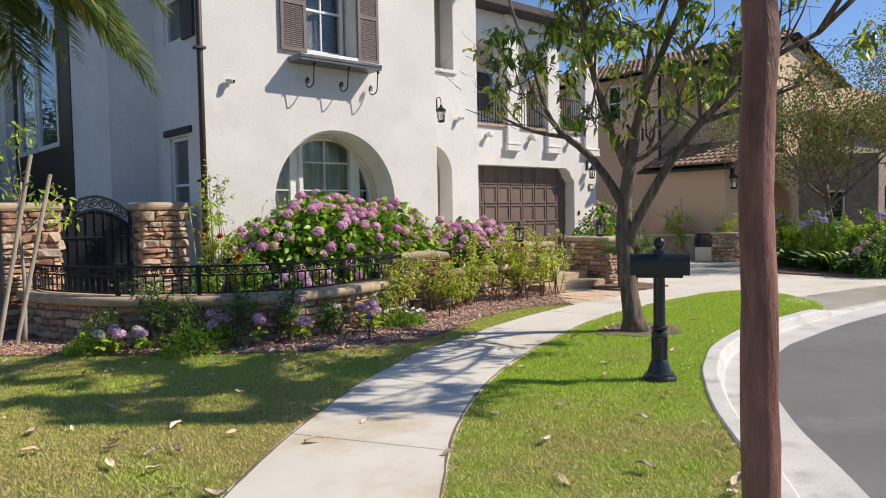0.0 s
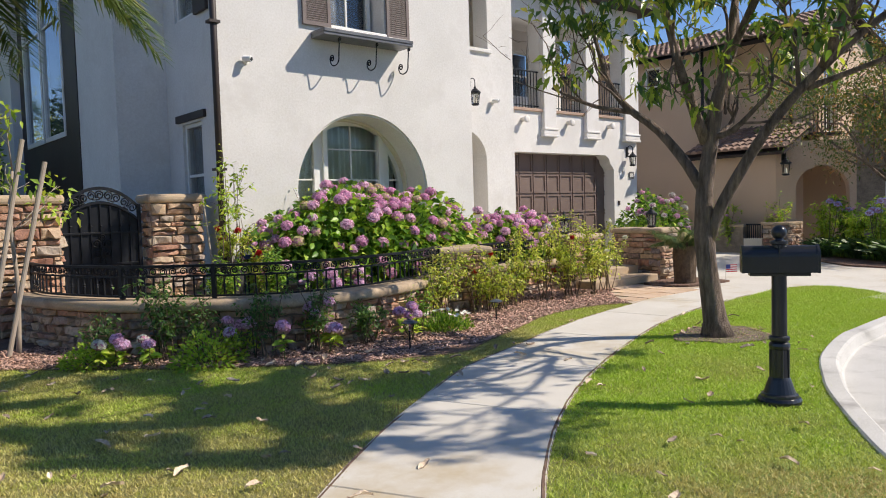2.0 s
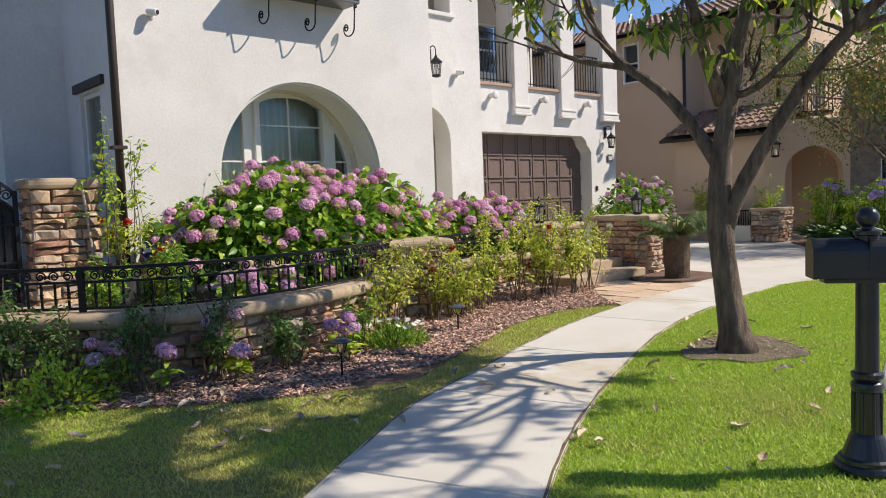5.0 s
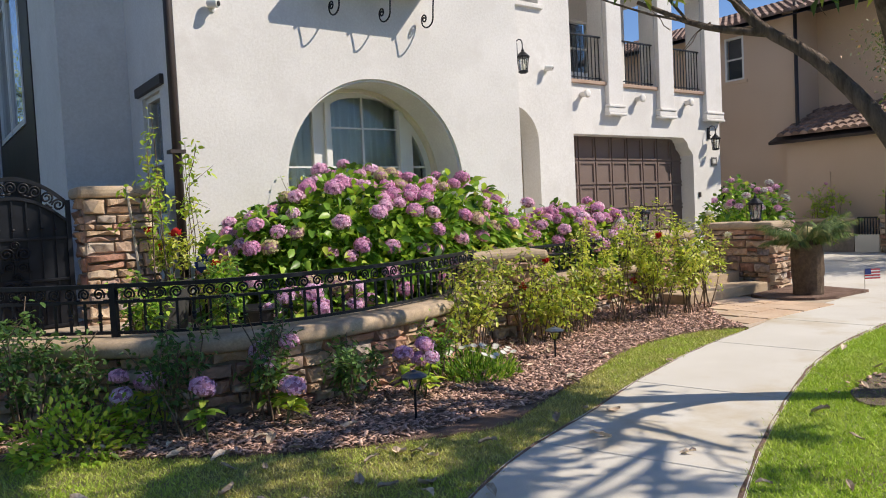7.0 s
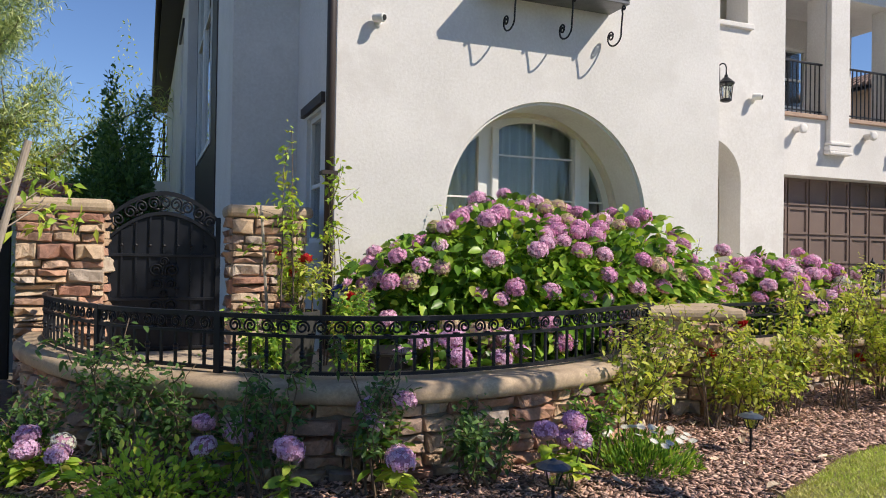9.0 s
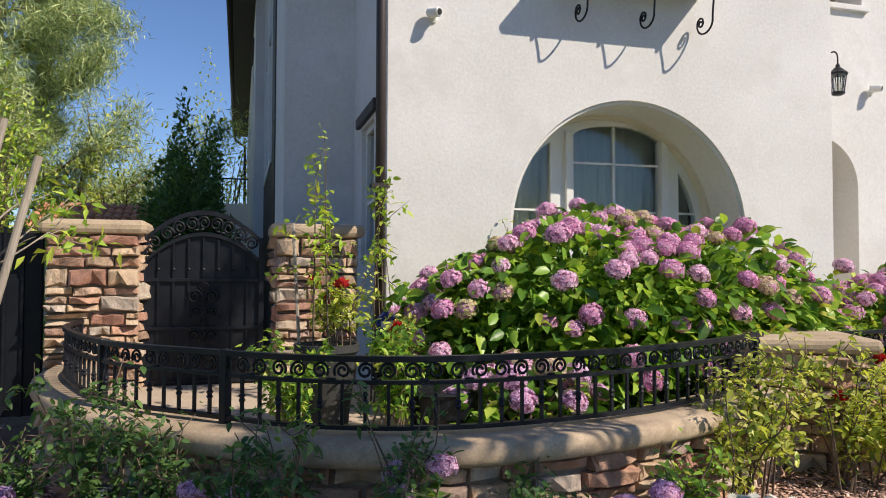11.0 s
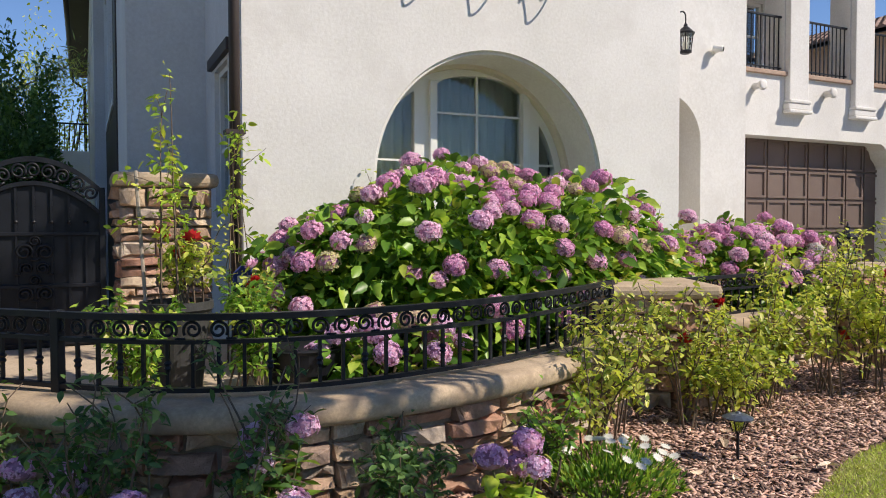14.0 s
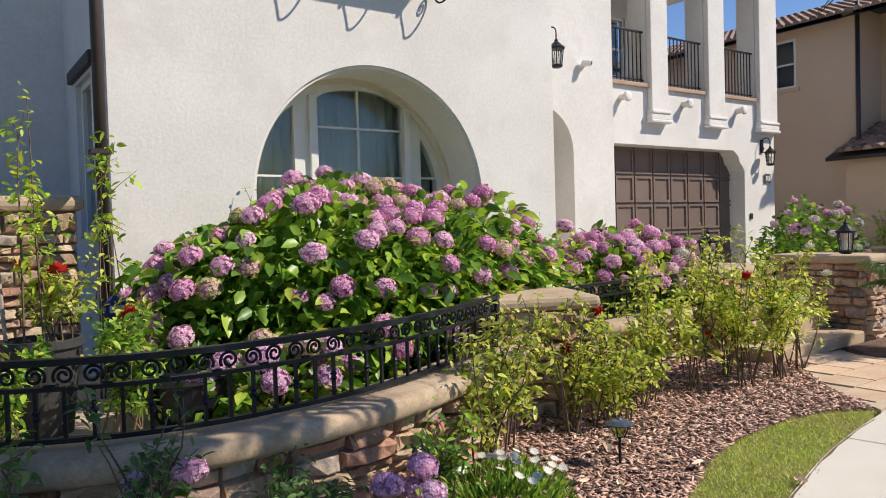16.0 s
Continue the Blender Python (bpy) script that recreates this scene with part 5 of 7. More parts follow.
def open_sun(p):
    """Crown points dropped so that sun reaches the dry lawn, rose bed and hydrangeas."""
    p = np.asarray(p)
    x, y = shade_at(p)
    gate = (np.abs(x + 0.9 * (y - 14.0) - 3.05) < 0.6) & (y > 13.6) & (y < 15.4)
    fringe = (p[..., 2] < 4.5) & (p @ RT < 0.1) & (np.sin(7 * p[..., 0]) + np.sin(6 * p[..., 1] + 5 * p[..., 2]) > 0.55)
    return ~gate & ~fringe & (((x + y < 8.7) & (x < 3.0)) | (y > 10.8 - np.clip(x - 4.4, 0, 9)) | ((x > 5.1) & (y > 8.7)))


def low_edge(p):
    a = p @ RT
    x, y = shade_at(p)
    # leaf gaps laid out by ground position to shape the dappled sun
    gaps = np.sin(5.1 * x + 1.2 * y) + np.sin(4.3 * y - 2.0 * x) > np.where(y > 8.5, 0.35, 0.75)
    clump = (p[:, 2] > 4.9) | (np.sin(6.1 * p[:, 0] + 3.0 * p[:, 2]) + np.sin(5.3 * p[:, 1] - 4.0 * p[:, 2]) > -0.15)
    return ~gaps & clump & ~open_sun(p) & (p[:, 2] > 2.75 + 0.3 * np.sin(2.3 * a) + 0.2 * np.sin(5 * (p @ DP)) + 0.25 * np.clip(-a - 1.2, 0, 2)) & (a > np.where(p[:, 2] < 5.0, -2.05, -2.9))


limbs = [(p, q) for p, q in limbs if min(np.asarray(p) @ RT) > -2.9 and not open_sun(p[-1])]
ends = [(p, q) for p, q in ends if p @ RT > -2.9 and not (p @ RT > 1.1 and p[2] < 4.3 and r.random() < 0.5)]
ends = [e for e in ends if r.random() < 0.55]
tree_parts(tree, limbs, ends, r, 34000, 0.17, 0.36, BARK, TREE_LEAF, 0.085, 0.9, 6, low_edge)
tree.scale = (0.95, 0.95, 0.95)
PIT = surface("bare_soil", (0.17, 0.125, 0.09), (0.33, 0.26, 0.20), 6, 60, 0.95, 1.0, 0.04)
ring = bmesh.new()
prism(ring, [(7.98 + 0.58 * math.cos(a) * (1 + 0.14 * math.sin(3 * a) + 0.08 * math.sin(7 * a + 1)), 6.74 + 0.48 * math.sin(a) * (1 + 0.12 * math.sin(5 * a + 2))) for a in np.linspace(0, 2 * math.pi, 60)[:-1]], -0.1, 0.006)
solo("tree_pit", ring, PIT, "bare soil ring round the street tree", "soil", kind="structure")

# the slim red-barked tree close to the path
near_tree = thing("street_tree", (1.94, 2.375, 0.0), "slim young tree with smooth reddish bark beside the path", "tree")
r = np.random.default_rng(8)
bm = bmesh.new()
c = spline([(0.0, 0.0, -0.02), (0.01, -0.01, 0.8), (0.0, 0.0, 1.5), (0.03, 0.01, 2.3), (0.06, 0.03, 3.4)], 22)
tube(bm, [tuple(p) for p in c], list(np.linspace(0.062, 0.05, 22)), 14)
for v in bm.verts:
    v.co += Vector(noise.noise_vector(v.co * 9)) * 0.006 + Vector(noise.noise_vector(v.co * 3.1)) * 0.011
part("trunk", bm, REDBARK, near_tree, "smooth reddish brown bark", True)
limbs, ends = [], []
for k in range(5):
    grow(r, c[-1 - k], (math.cos(k * 1.3 + 0.5), math.sin(k * 1.3 + 0.5), 0.8), 1.0, 0.03, 2, 0.35, 0.6, 3, limbs, ends, 0.3)
tree_parts(near_tree, limbs, ends, r, 1800, 0.12, 0.34, REDBARK, TREE_LEAF, 0.16, 0.8)

# ---- palm at the edge of the lawn ----
palm = thing("palm_tree", (0.5, 9.7, 0.0), "palm tree with long arching fronds", "palm")
r = np.random.default_rng(23)
bm = bmesh.new()
tube(bm, [(0, 0, -0.05), (0.03, 0, 1.5), (0.1, -0.03, 3.2), (0.15, -0.05, 4.3)], [0.24, 0.19, 0.17, 0.2], 12)
part("trunk", bm, BARK, palm, smooth=True)


def frond(parent, at, az, length, rise, sag, n, leaf, w, material, r):
    """One feather frond: a rib and many narrow leaflets."""
    d = np.array((math.cos(az), math.sin(az), 0))
    u = np.linspace(0, 1, 14)
    rib = np.array(at) + d * (u * length)[:, None] + UPV * ((rise * u - sag * u * u) * length)[:, None]
    bm = bmesh.new()
    tube(bm, [tuple(p) for p in rib], list(np.linspace(0.014, 0.003, 14) * min(1, length)), 5)
    f = part("frond", bm, material, parent)
    k = np.linspace(0.12, 0.99, n)
    base = np.stack([np.interp(k, u, rib[:, i]) for i in range(3)], 1)
    side = np.array((-d[1], d[0], 0))
    pos = np.concatenate([base, base])
    sg = np.r_[np.ones(n), -np.ones(n)][:, None]
    ax = unit(side * sg + d * 0.9 + np.array((0, 0, -0.25)) + 0.12 * r.normal(size=(2 * n, 3)))
    sz = np.tile(np.sin(np.pi * (0.15 + 0.8 * k)) * leaf + 0.25 * leaf, 2)
    piece("leaf_blade", leaf_mesh("leaf_blade", pos, ax, sz, w, material, r, 0.2, 0.35, 0.2), f)


for k in range(34):
    frond(palm, (0.15, -0.05, 4.3), k * 2.4 + r.uniform(-0.2, 0.2), r.uniform(1.9, 2.4), r.uniform(0.25, 0.9), r.uniform(0.85, 1.25), 95, 0.5, 0.075, PALM_LEAF, r)

# cycad by the driveway pillar
cyc = thing("cycad", (12.4, 9.9, 0.0), "small cycad with stiff fronds on a rough stump", "palm")
bm = bmesh.new()
lathe(bm, [(0.2, -0.03), (0.19, 0.12), (0.2, 0.35), (0.21, 0.6), (0.19, 0.72), (0.1, 0.78)], 18)
for v in bm.verts:
    v.co += Vector(noise.noise_vector(v.co * 25)) * 0.025
part("stump", bm, surface("cycad_stump", (0.07, 0.045, 0.03), (0.16, 0.11, 0.07), 12, 45, 0.95, 0.9, 0.03), cyc)
for k in range(24):
    frond(cyc, (0, 0, 0.74), k * 2.4, r.uniform(0.5, 0.68), r.uniform(0.3, 1.1), r.uniform(0.3, 0.6), 40, 0.16, 0.085, PALM_LEAF, r)
bm = bmesh.new()
bmesh.ops.create_icosphere(bm, subdivisions=3, radius=0.13, matrix=pose(0, 0, 0.86) @ Matrix.Diagonal((1, 1, 0.8, 1)))
for v in bm.verts:
    v.co += Vector(noise.noise_vector(v.co * 30)) * 0.03
part("cone", bm, surface("cycad_cone", (0.42, 0.33, 0.14), (0.55, 0.45, 0.22), 9, 50, 0.9, 0.5, 0.01), cyc, "tan woolly cone")
bm = bmesh.new()
prism(bm, [(12.03, 9.62), (12.35, 9.5), (13.25, 9.48), (13.5, 10.6), (12.05, 10.55), (11.7, 10.08)], -0.1, 0.03)
solo("planting_soil", bm, SOIL, "dark soil round the cycad", "soil", kind="structure")

# ---- bushes along the house ----
hydrangea((6.85, 12.1, 0.34), 2.05, 1.05, 1.5, 11500, 118, "large hydrangea bush covered in pink flower heads", 3, face=(-0.2, -0.9, 0.4))
hydrangea((8.85, 12.35, 0.34), 0.85, 0.75, 1.1, 2600, 9, "yellow-green flowering bush with a few pink heads", 4, 0.1, ("pink",), LIME_LEAF, face=(-0.2, -0.9, 0.4))
hydrangea((10.0, 12.1, 0.34), 1.05, 0.65, 1.02, 2900, 56, "hydrangea bush crowded with pink heads", 6, kinds=("pink",) * 9 + ("white",), low=0.45, face=(-0.4, -0.8, 0.4))
hydrangea((11.15, 12.6, 0.0), 0.8, 0.55, 1.36, 2000, 22, "hydrangea bush with pink and white heads by the steps", 7, kinds=("pink", "pink", "pink", "white"), low=0.7, face=(-0.4, -0.8, 0.4))
hydrangea((16.7, 13.4, 0.0), 1.0, 0.9, 1.7, 2600, 26, "hydrangea bush with pink and white heads by the garage", 8, kinds=("pink", "pink", "white"), low=0.7, face=(-0.6, -0.8, 0.3))
hydrangea((5.5, 11.0, 0.34), 0.55, 0.3, 0.42, 300, 9, "low hydrangea with lilac heads behind the railing", 9, kinds=("lilac", "lilac", "lilac", "fading"), low=0.2, head=1.1, face=(0, -1, 0.2))
r = np.random.default_rng(31)
for x, y, h, s in ((8.75, 12.75, 1.75, 0.3), (9.35, 12.9, 1.62, 0.3), (6.2, 12.9, 2.0, 0.25)):
    rose_bush((x, y, 0.34), h - 0.34, s, 420, "tall bronze-green shrub behind the hydrangeas", int(x * 10), (), 0.06, LIME_LEAF, 8, "shrub", "shrub")

# ---- roses and small plants in the bark bed ----
for i, (x, y, h, s, n, bl) in enumerate((
        (6.75, 10.2, 0.92, 0.34, 700, ()), (7.4, 10.2, 0.8, 0.34, 560, ("red",)), (7.9, 10.2, 0.75, 0.34, 600, ("red",)), (8.45, 10.45, 1.0, 0.42, 900, ("white",)),
        (9.1, 10.4, 1.08, 0.42, 1000, ("red", "white")), (9.6, 10.25, 1.05, 0.42, 1000, ("red", "red")), (10.15, 10.2, 0.95, 0.42, 950, ("white",)), (6.35, 9.85, 0.7, 0.3, 480, ()), (10.65, 10.35, 0.95, 0.42, 900, ("white", "white")), (9.9, 10.6, 1.1, 0.4, 800, ()), (8.2, 10.35, 0.42, 0.36, 520, ()), (7.7, 10.2, 0.5, 0.3, 380, ()))):
    rose_bush((x, y, 0.0), h * 1.24, s * 1.15, int(n * 1.15), "leggy rose bush with light green leaves in bark mulch", 200 + i, bl, 0.06, ROSE_LEAF, 9)
# deep green leaves here carry the shade before the wall in their colour
for i, (x, y, h, s, n, mt) in enumerate((
        (2.95, 10.3, 1.05, 0.36, 1000, DEEP_LEAF), (3.3, 10.15, 0.7, 0.3, 500, DEEP_LEAF), (3.75, 9.55, 0.8, 0.36, 700, DEEP_LEAF), (4.95, 9.4, 0.55, 0.34, 800, DEEP_LEAF), (2.45, 10.75, 0.55, 0.3, 500, DEEP_LEAF),
        (4.3, 9.5, 0.9, 0.3, 480, DEEP_LEAF), (5.75, 9.55, 0.55, 0.3, 460, HYD_LEAF))):
    rose_bush((x, y, 0.0), h, s, int(n * 0.8), "sprawling green rose in front of the curved wall", 300 + i, (), 0.056, mt, 9)


def small_hydrangea(x, y, kinds, hs, seed, leaf=0.115):
    r = np.random.default_rng(seed)
    t = thing("hydrangea_plant", (x, y, 0), "small hydrangea with round " + kinds[0] + " flower heads", "flower", "small hydrangeas")
    bm = bmesh.new()
    P, A = [], []
    for i, k in enumerate(kinds):
        q = np.array((0.13 * math.cos(i * 2.2 + seed), 0.1 * math.sin(i * 2.2 + seed), hs * (1 - 0.1 * i)))
        if len(kinds) == 1:
            q[:2] *= 0.2
        tube(bm, [(0.02 * i, 0, 0), tuple(q * np.array((0.6, 0.6, 0.5))), tuple(q)], [0.008, 0.006, 0.004], 5)
        s = r.uniform(0.7, 0.98)
        piece("flower_head", HEADS[k][i % 3], t, "", Matrix.Translation(q + np.array((0, 0, 0.02))) @ pose(0, 0, 0, r.uniform(-20, 20), r.uniform(-20, 20)) @ Matrix.Diagonal((s, s, s, 1)))
        for j in range(14):
            P.append(q * np.array((0.9, 0.9, r.uniform(0.35, 0.85))))
            a = r.uniform(0, 6.28)
            A.append((math.cos(a), math.sin(a), r.uniform(-0.3, 0.3)))
    part("stem", bm, STEM, t)["kind"] = "stuff"
    n = len(P)
    piece("leaves", oval_leaves("leaves", np.array(P), np.array(A), r.uniform(0.7, 1.2, n) * leaf, 0.6, LIME_LEAF if seed % 2 else HYD_LEAF, r, 0.15, 0.2, 0.3), t)


small_hydrangea(2.42, 10.3, ("lilac", "white", "lilac"), 0.26, 1)
small_hydrangea(2.75, 10.1, ("white", "lilac"), 0.25, 2)
small_hydrangea(3.55, 9.75, ("pink", "lilac", "pink", "lilac"), 0.4, 3)
small_hydrangea(3.82, 9.3, ("lilac",), 0.34, 4)
small_hydrangea(4.34, 9.29, ("lilac", "lilac"), 0.26, 5)
small_hydrangea(4.38, 9.55, ("pink", "lilac", "lilac"), 0.5, 6)
small_hydrangea(5.42, 9.25, ("lilac", "lilac", "lilac", "lilac"), 0.36, 7)
r = np.random.default_rng(77)
lime = thing("lime_shrub", (3.14, 9.65, 0), "low bright lime-green shrub in the bark bed", "shrub")
p, d = dome_points(r, 900, 0.36, 0.3, 0.33, 0.0, 0.6, 0.14)
piece("leaves", oval_leaves("leaves", p, unit(d + 0.6 * r.normal(size=d.shape) + UPV * 0.4), r.uniform(0.035, 0.07, 900), 0.5, LIME_LEAF, r), lime)
bm = bmesh.new()
for k in range(9):
    tube(bm, [(0.02 * k - 0.08, 0.03 * (k % 3), -0.01), (0.3 * math.cos(k * 2.4) * 0.6, 0.26 * math.sin(k * 2.4) * 0.6, 0.28)], [0.006, 0.003], 5)
part("stem", bm, STEM, lime)["kind"] = "stuff"
lime = thing("lime_shrub", (2.3, 10.6, 0), "low yellow-green shrub in the bark bed", "shrub")
p, d = dome_points(r, 800, 0.3, 0.25, 0.22, 0.0, 0.6)
piece("leaves", oval_leaves("leaves", p, unit(d + 0.6 * r.normal(size=d.shape) + UPV * 0.4), r.uniform(0.035, 0.07, 800), 0.5, LIME_LEAF, r), lime)
bm = bmesh.new()
for k in range(7):
    tube(bm, [(0.02 * k - 0.06, 0.02 * (k % 3), -0.01), (0.24 * math.cos(k * 2.4) * 0.6, 0.2 * math.sin(k * 2.4) * 0.6, 0.16)], [0.006, 0.003], 5)
part("stem", bm, STEM, lime)["kind"] = "stuff"
DAISY = leaf_mesh("bloom", np.zeros((14, 3)), np.stack([np.cos(np.arange(14) * 0.449), np.sin(np.arange(14) * 0.449), np.full(14, 0.15)], 1), np.full(14, 0.034), 0.4, WHITE_PETAL, r, 0.05, 0.0, 0.05)
dz = thing("daisy_clump", (6.15, 9.45, 0), "clump of white daisies with fine green leaves", "flower")
p, d = dome_points(r, 1500, 0.33, 0.28, 0.2, 0.0, 0.7)
piece("leaves", leaf_mesh("leaves", p, unit(d + UPV * 1.2 + 0.5 * r.normal(size=d.shape)), r.uniform(0.04, 0.08, 1500), 0.24, HYD_LEAF, r), dz)
for i in range(22):
    a, k = r.uniform(0, 6.28), r.random() ** 0.5 * 0.34
    piece("bloom", DAISY, dz, "", pose(math.cos(a) * k, math.sin(a) * k * 0.8, 0.28 - k * 0.22, r.uniform(-5, 40), r.uniform(-25, 25)))

# ---- street furniture and small things ----
mail = thing("mailbox", (5.64, 5.01, 0.0), "black cast mailbox post with two boxes and ball finial", "mailbox")
AXIS = math.degrees(math.atan2(-0.83, 0.55))
bm = bmesh.new()
lathe(bm, [(0.16, -0.02), (0.165, 0.02), (0.155, 0.04), (0.14, 0.045), (0.138, 0.065), (0.12, 0.075), (0.105, 0.12), (0.085, 0.18), (0.075, 0.2)], 24)
part("base", bm, MAILBLACK, mail, smooth=False)
bm = bmesh.new()
lathe(bm, [(0.072, 0.2), (0.068, 0.42), (0.075, 0.43), (0.08, 0.45), (0.075, 0.47), (0.062, 0.48), (0.078, 0.5), (0.078, 0.52), (0.058, 0.53), (0.055, 1.0), (0.055, 1.25), (0.066, 1.255), (0.066, 1.275), (0.035, 1.285), (0.03, 1.3)], 24)
part("post", bm, MAILBLACK, mail)
for i in range(8):
    a = i * math.pi / 4
    part("flute", boxed(-0.006, 0.006, -0.006, 0.006, 0.2, 0.42), MAILBLACK, mail, at=pose(0.071 * math.cos(a), 0.071 * math.sin(a), 0))
bm = bmesh.new()
bmesh.ops.create_uvsphere(bm, u_segments=20, v_segments=12, radius=0.057, matrix=pose(0, 0, 1.345))
part("ball_finial", bm, MAILBLACK, mail, smooth=True)
part("bracket", boxed(-0.22, 0.22, -0.06, 0.06, 1.005, 1.03, 0.004), MAILBLACK, mail, at=pose(0, 0, 0, 0, 0, AXIS))
prof = [(-0.085, 0.0), (0.085, 0.0)] + [(0.085 * math.cos(a), 0.125 + 0.085 * math.sin(a)) for a in np.linspace(0, math.pi, 14)]
bm = bmesh.new()
plate(bm, prof, [], -0.27, 0.54)
mb = part("box", bm, MAILBLACK, mail, at=pose(0, 0, 1.032, 0, 0, AXIS - 90))
for y in (-0.28, 0.262):
    bm = bmesh.new()
    plate(bm, [(x * 1.05, z * 1.03 - 0.002) for x, z in prof], [], y, 0.02)
    part("door", bm, MAILBLACK, mb)
part("seam", boxed(-0.088, 0.088, -0.012, -0.004, 0.0, 0.214), MAILBLACK, mb)

mail.scale = (0.945, 0.945, 0.945)

SOLAR_TOP = surface("bluish_lamp_cap", (0.06, 0.075, 0.10), (0.10, 0.12, 0.15), 8, 60, 0.35, 0.1, 0.002, metal=0.3)


def path_light(x, y, tall, tilt=0):
    t = thing("path_light", (x, y, 0.0), "small solar path light on a stake in mulch", "garden lamp", "path lights")
    bm = bmesh.new()
    tube(bm, [(0, 0, -0.03), (0, 0, tall * 0.62)], 0.009, 8)
    part("stake", bm, IRON, t)
    bm = bmesh.new()
    lathe(bm, [(0.028, tall * 0.6), (0.03, tall * 0.63), (0.058, tall * 0.86)], 8)
    part("glass", bm, LAMPGLASS, t, "frosted ribbed glass")
    bm = bmesh.new()
    lathe(bm, [(0.088, tall * 0.86), (0.09, tall * 0.885), (0.05, tall * 0.95), (0.02, tall * 0.97), (0.01, tall)], 12)
    part("cap", bm, SOLAR_TOP, t)
    for i in range(4):
        a = i * math.pi / 2 + 0.4
        bm = bmesh.new()
        tube(bm, [(0.03 * math.cos(a), 0.03 * math.sin(a), tall * 0.6), (0.064 * math.cos(a), 0.064 * math.sin(a), tall * 0.87)], 0.004, 4)
        part("rib", bm, IRON, t)


path_light(7.09, 9.5, 0.3)
path_light(5.05, 8.77, 0.34)
path_light(2.92, 10.4, 0.33)
for x, y, z in ((10.9, 11.5, 0.98), (13.0, 11.0, 1.03)):
    t = thing("pier_lantern", (x, y, z), "black glazed lantern on the pillar cap", "lantern", "pillar lanterns")
    lantern_body(t, 1.0, 0.0)

flag = thing("small_flag", (13.0, 9.42, 0.0), "tiny striped flag on a thin stick", "flag")
bm = bmesh.new()
tube(bm, [(0, 0, -0.03), (0, 0, 0.34)], 0.004, 5)
part("stick", bm, PALEWOOD, flag)
REDCLOTH = surface("red_cloth", (0.45, 0.03, 0.04), (0.55, 0.05, 0.06), 8, 60, 0.9, 0.1, 0.002)
BLUECLOTH = surface("blue_cloth", (0.03, 0.045, 0.18), (0.04, 0.06, 0.22), 8, 60, 0.9, 0.1, 0.002)
for i in range(7):
    part("stripe", boxed(0.004, 0.22, -0.001, 0.001, 0.2 + 0.02 * i, 0.2195 + 0.02 * i, 0, pose(0, 0, 0, 0, 0, -35)), REDCLOTH if i % 2 == 0 else WHITE, flag)
part("canton", boxed(0.004, 0.09, -0.003, 0.003, 0.265, 0.341, 0, pose(0, 0, 0, 0, 0, -35)), BLUECLOTH, flag)

# pots and climbing roses by the gate
POT = surface("grey_pot", (0.025, 0.026, 0.026), (0.05, 0.05, 0.05), 4, 60, 0.7, 0.3, 0.004)
pot = thing("plant_pot", (4.2, 11.4, 0.34), "tapered grey plastic plant pot on the terrace", "pot")
bm = bmesh.new()
lathe(bm, [(0.15, 0.0), (0.205, 0.5), (0.225, 0.52), (0.225, 0.57), (0.205, 0.57), (0.195, 0.52)], 28)
part("body", bm, POT, pot)
bm = bmesh.new()
lathe(bm, [(0.195, 0.5), (0.195, 0.53)], 20)
part("soil", bm, SOIL, pot)
rose_bush((4.2, 11.4, 0.86), 1.62, 0.07, 240, "tall climbing rose in a grey pot", 401, (), 0.066, LIME_LEAF, 3)
rose_bush((4.28, 11.45, 0.86), 0.6, 0.3, 520, "potted rose with crimson blooms", 402, ("red", "red", "red"), 0.06, ROSE_LEAF, 8)
rose_bush((4.72, 12.2, 0.34), 1.95, 0.1, 280, "thin climbing vine beside the downspout", 403, (), 0.07, LIME_LEAF, 4)
rose_bush((4.75, 11.6, 0.34), 0.85, 0.3, 600, "rose with dark red blooms on the terrace", 404, ("red", "red", "pink"), 0.055, ROSE_LEAF, 8)
bm = bmesh.new()
tube(bm, [(4.02, 11.5, 0.9), (3.98, 11.62, 1.75)], 0.012, 6)
solo("plant_stake", bm, PALEWOOD, "thin pale wooden plant stake leaning in the pot", "stake")
rose_bush((3.95, 11.0, 0.34), 0.62, 0.3, 800, "dark leafy rose behind the railing", 405, (), 0.06, HYD_LEAF, 8)
rose_bush((4.55, 10.95, 0.34), 0.7, 0.32, 900, "dark leafy rose with one red bloom behind the railing", 406, ("red",), 0.06, HYD_LEAF, 8)
yard = thing("yard_sign", (4.75, 12.0, 0.34), "small dark blue hexagonal yard sign", "sign")
bm = bmesh.new()
plate(bm, [(0.1 * math.cos(a), 0.66 + 0.1 * math.sin(a)) for a in np.arange(8) * math.pi / 4 + math.pi / 8], [], -0.006, 0.012)
part("plate", bm, BLUECLOTH, yard)
part("mark_bar", boxed(-0.06, 0.06, -0.011, -0.007, 0.63, 0.68), WHITE, yard, "white unreadable mark")
part("stake", boxed(-0.012, 0.012, 0.007, 0.02, -0.02, 0.66), IRON, yard)
urn = thing("plant_pot", (4.95, 11.15, 0.34), "dark bowl planter behind the railing", "pot")
bm = bmesh.new()
lathe(bm, [(0.16, 0.0), (0.24, 0.1), (0.27, 0.24), (0.29, 0.26), (0.26, 0.27)], 26)
part("body", bm, IRON, urn)

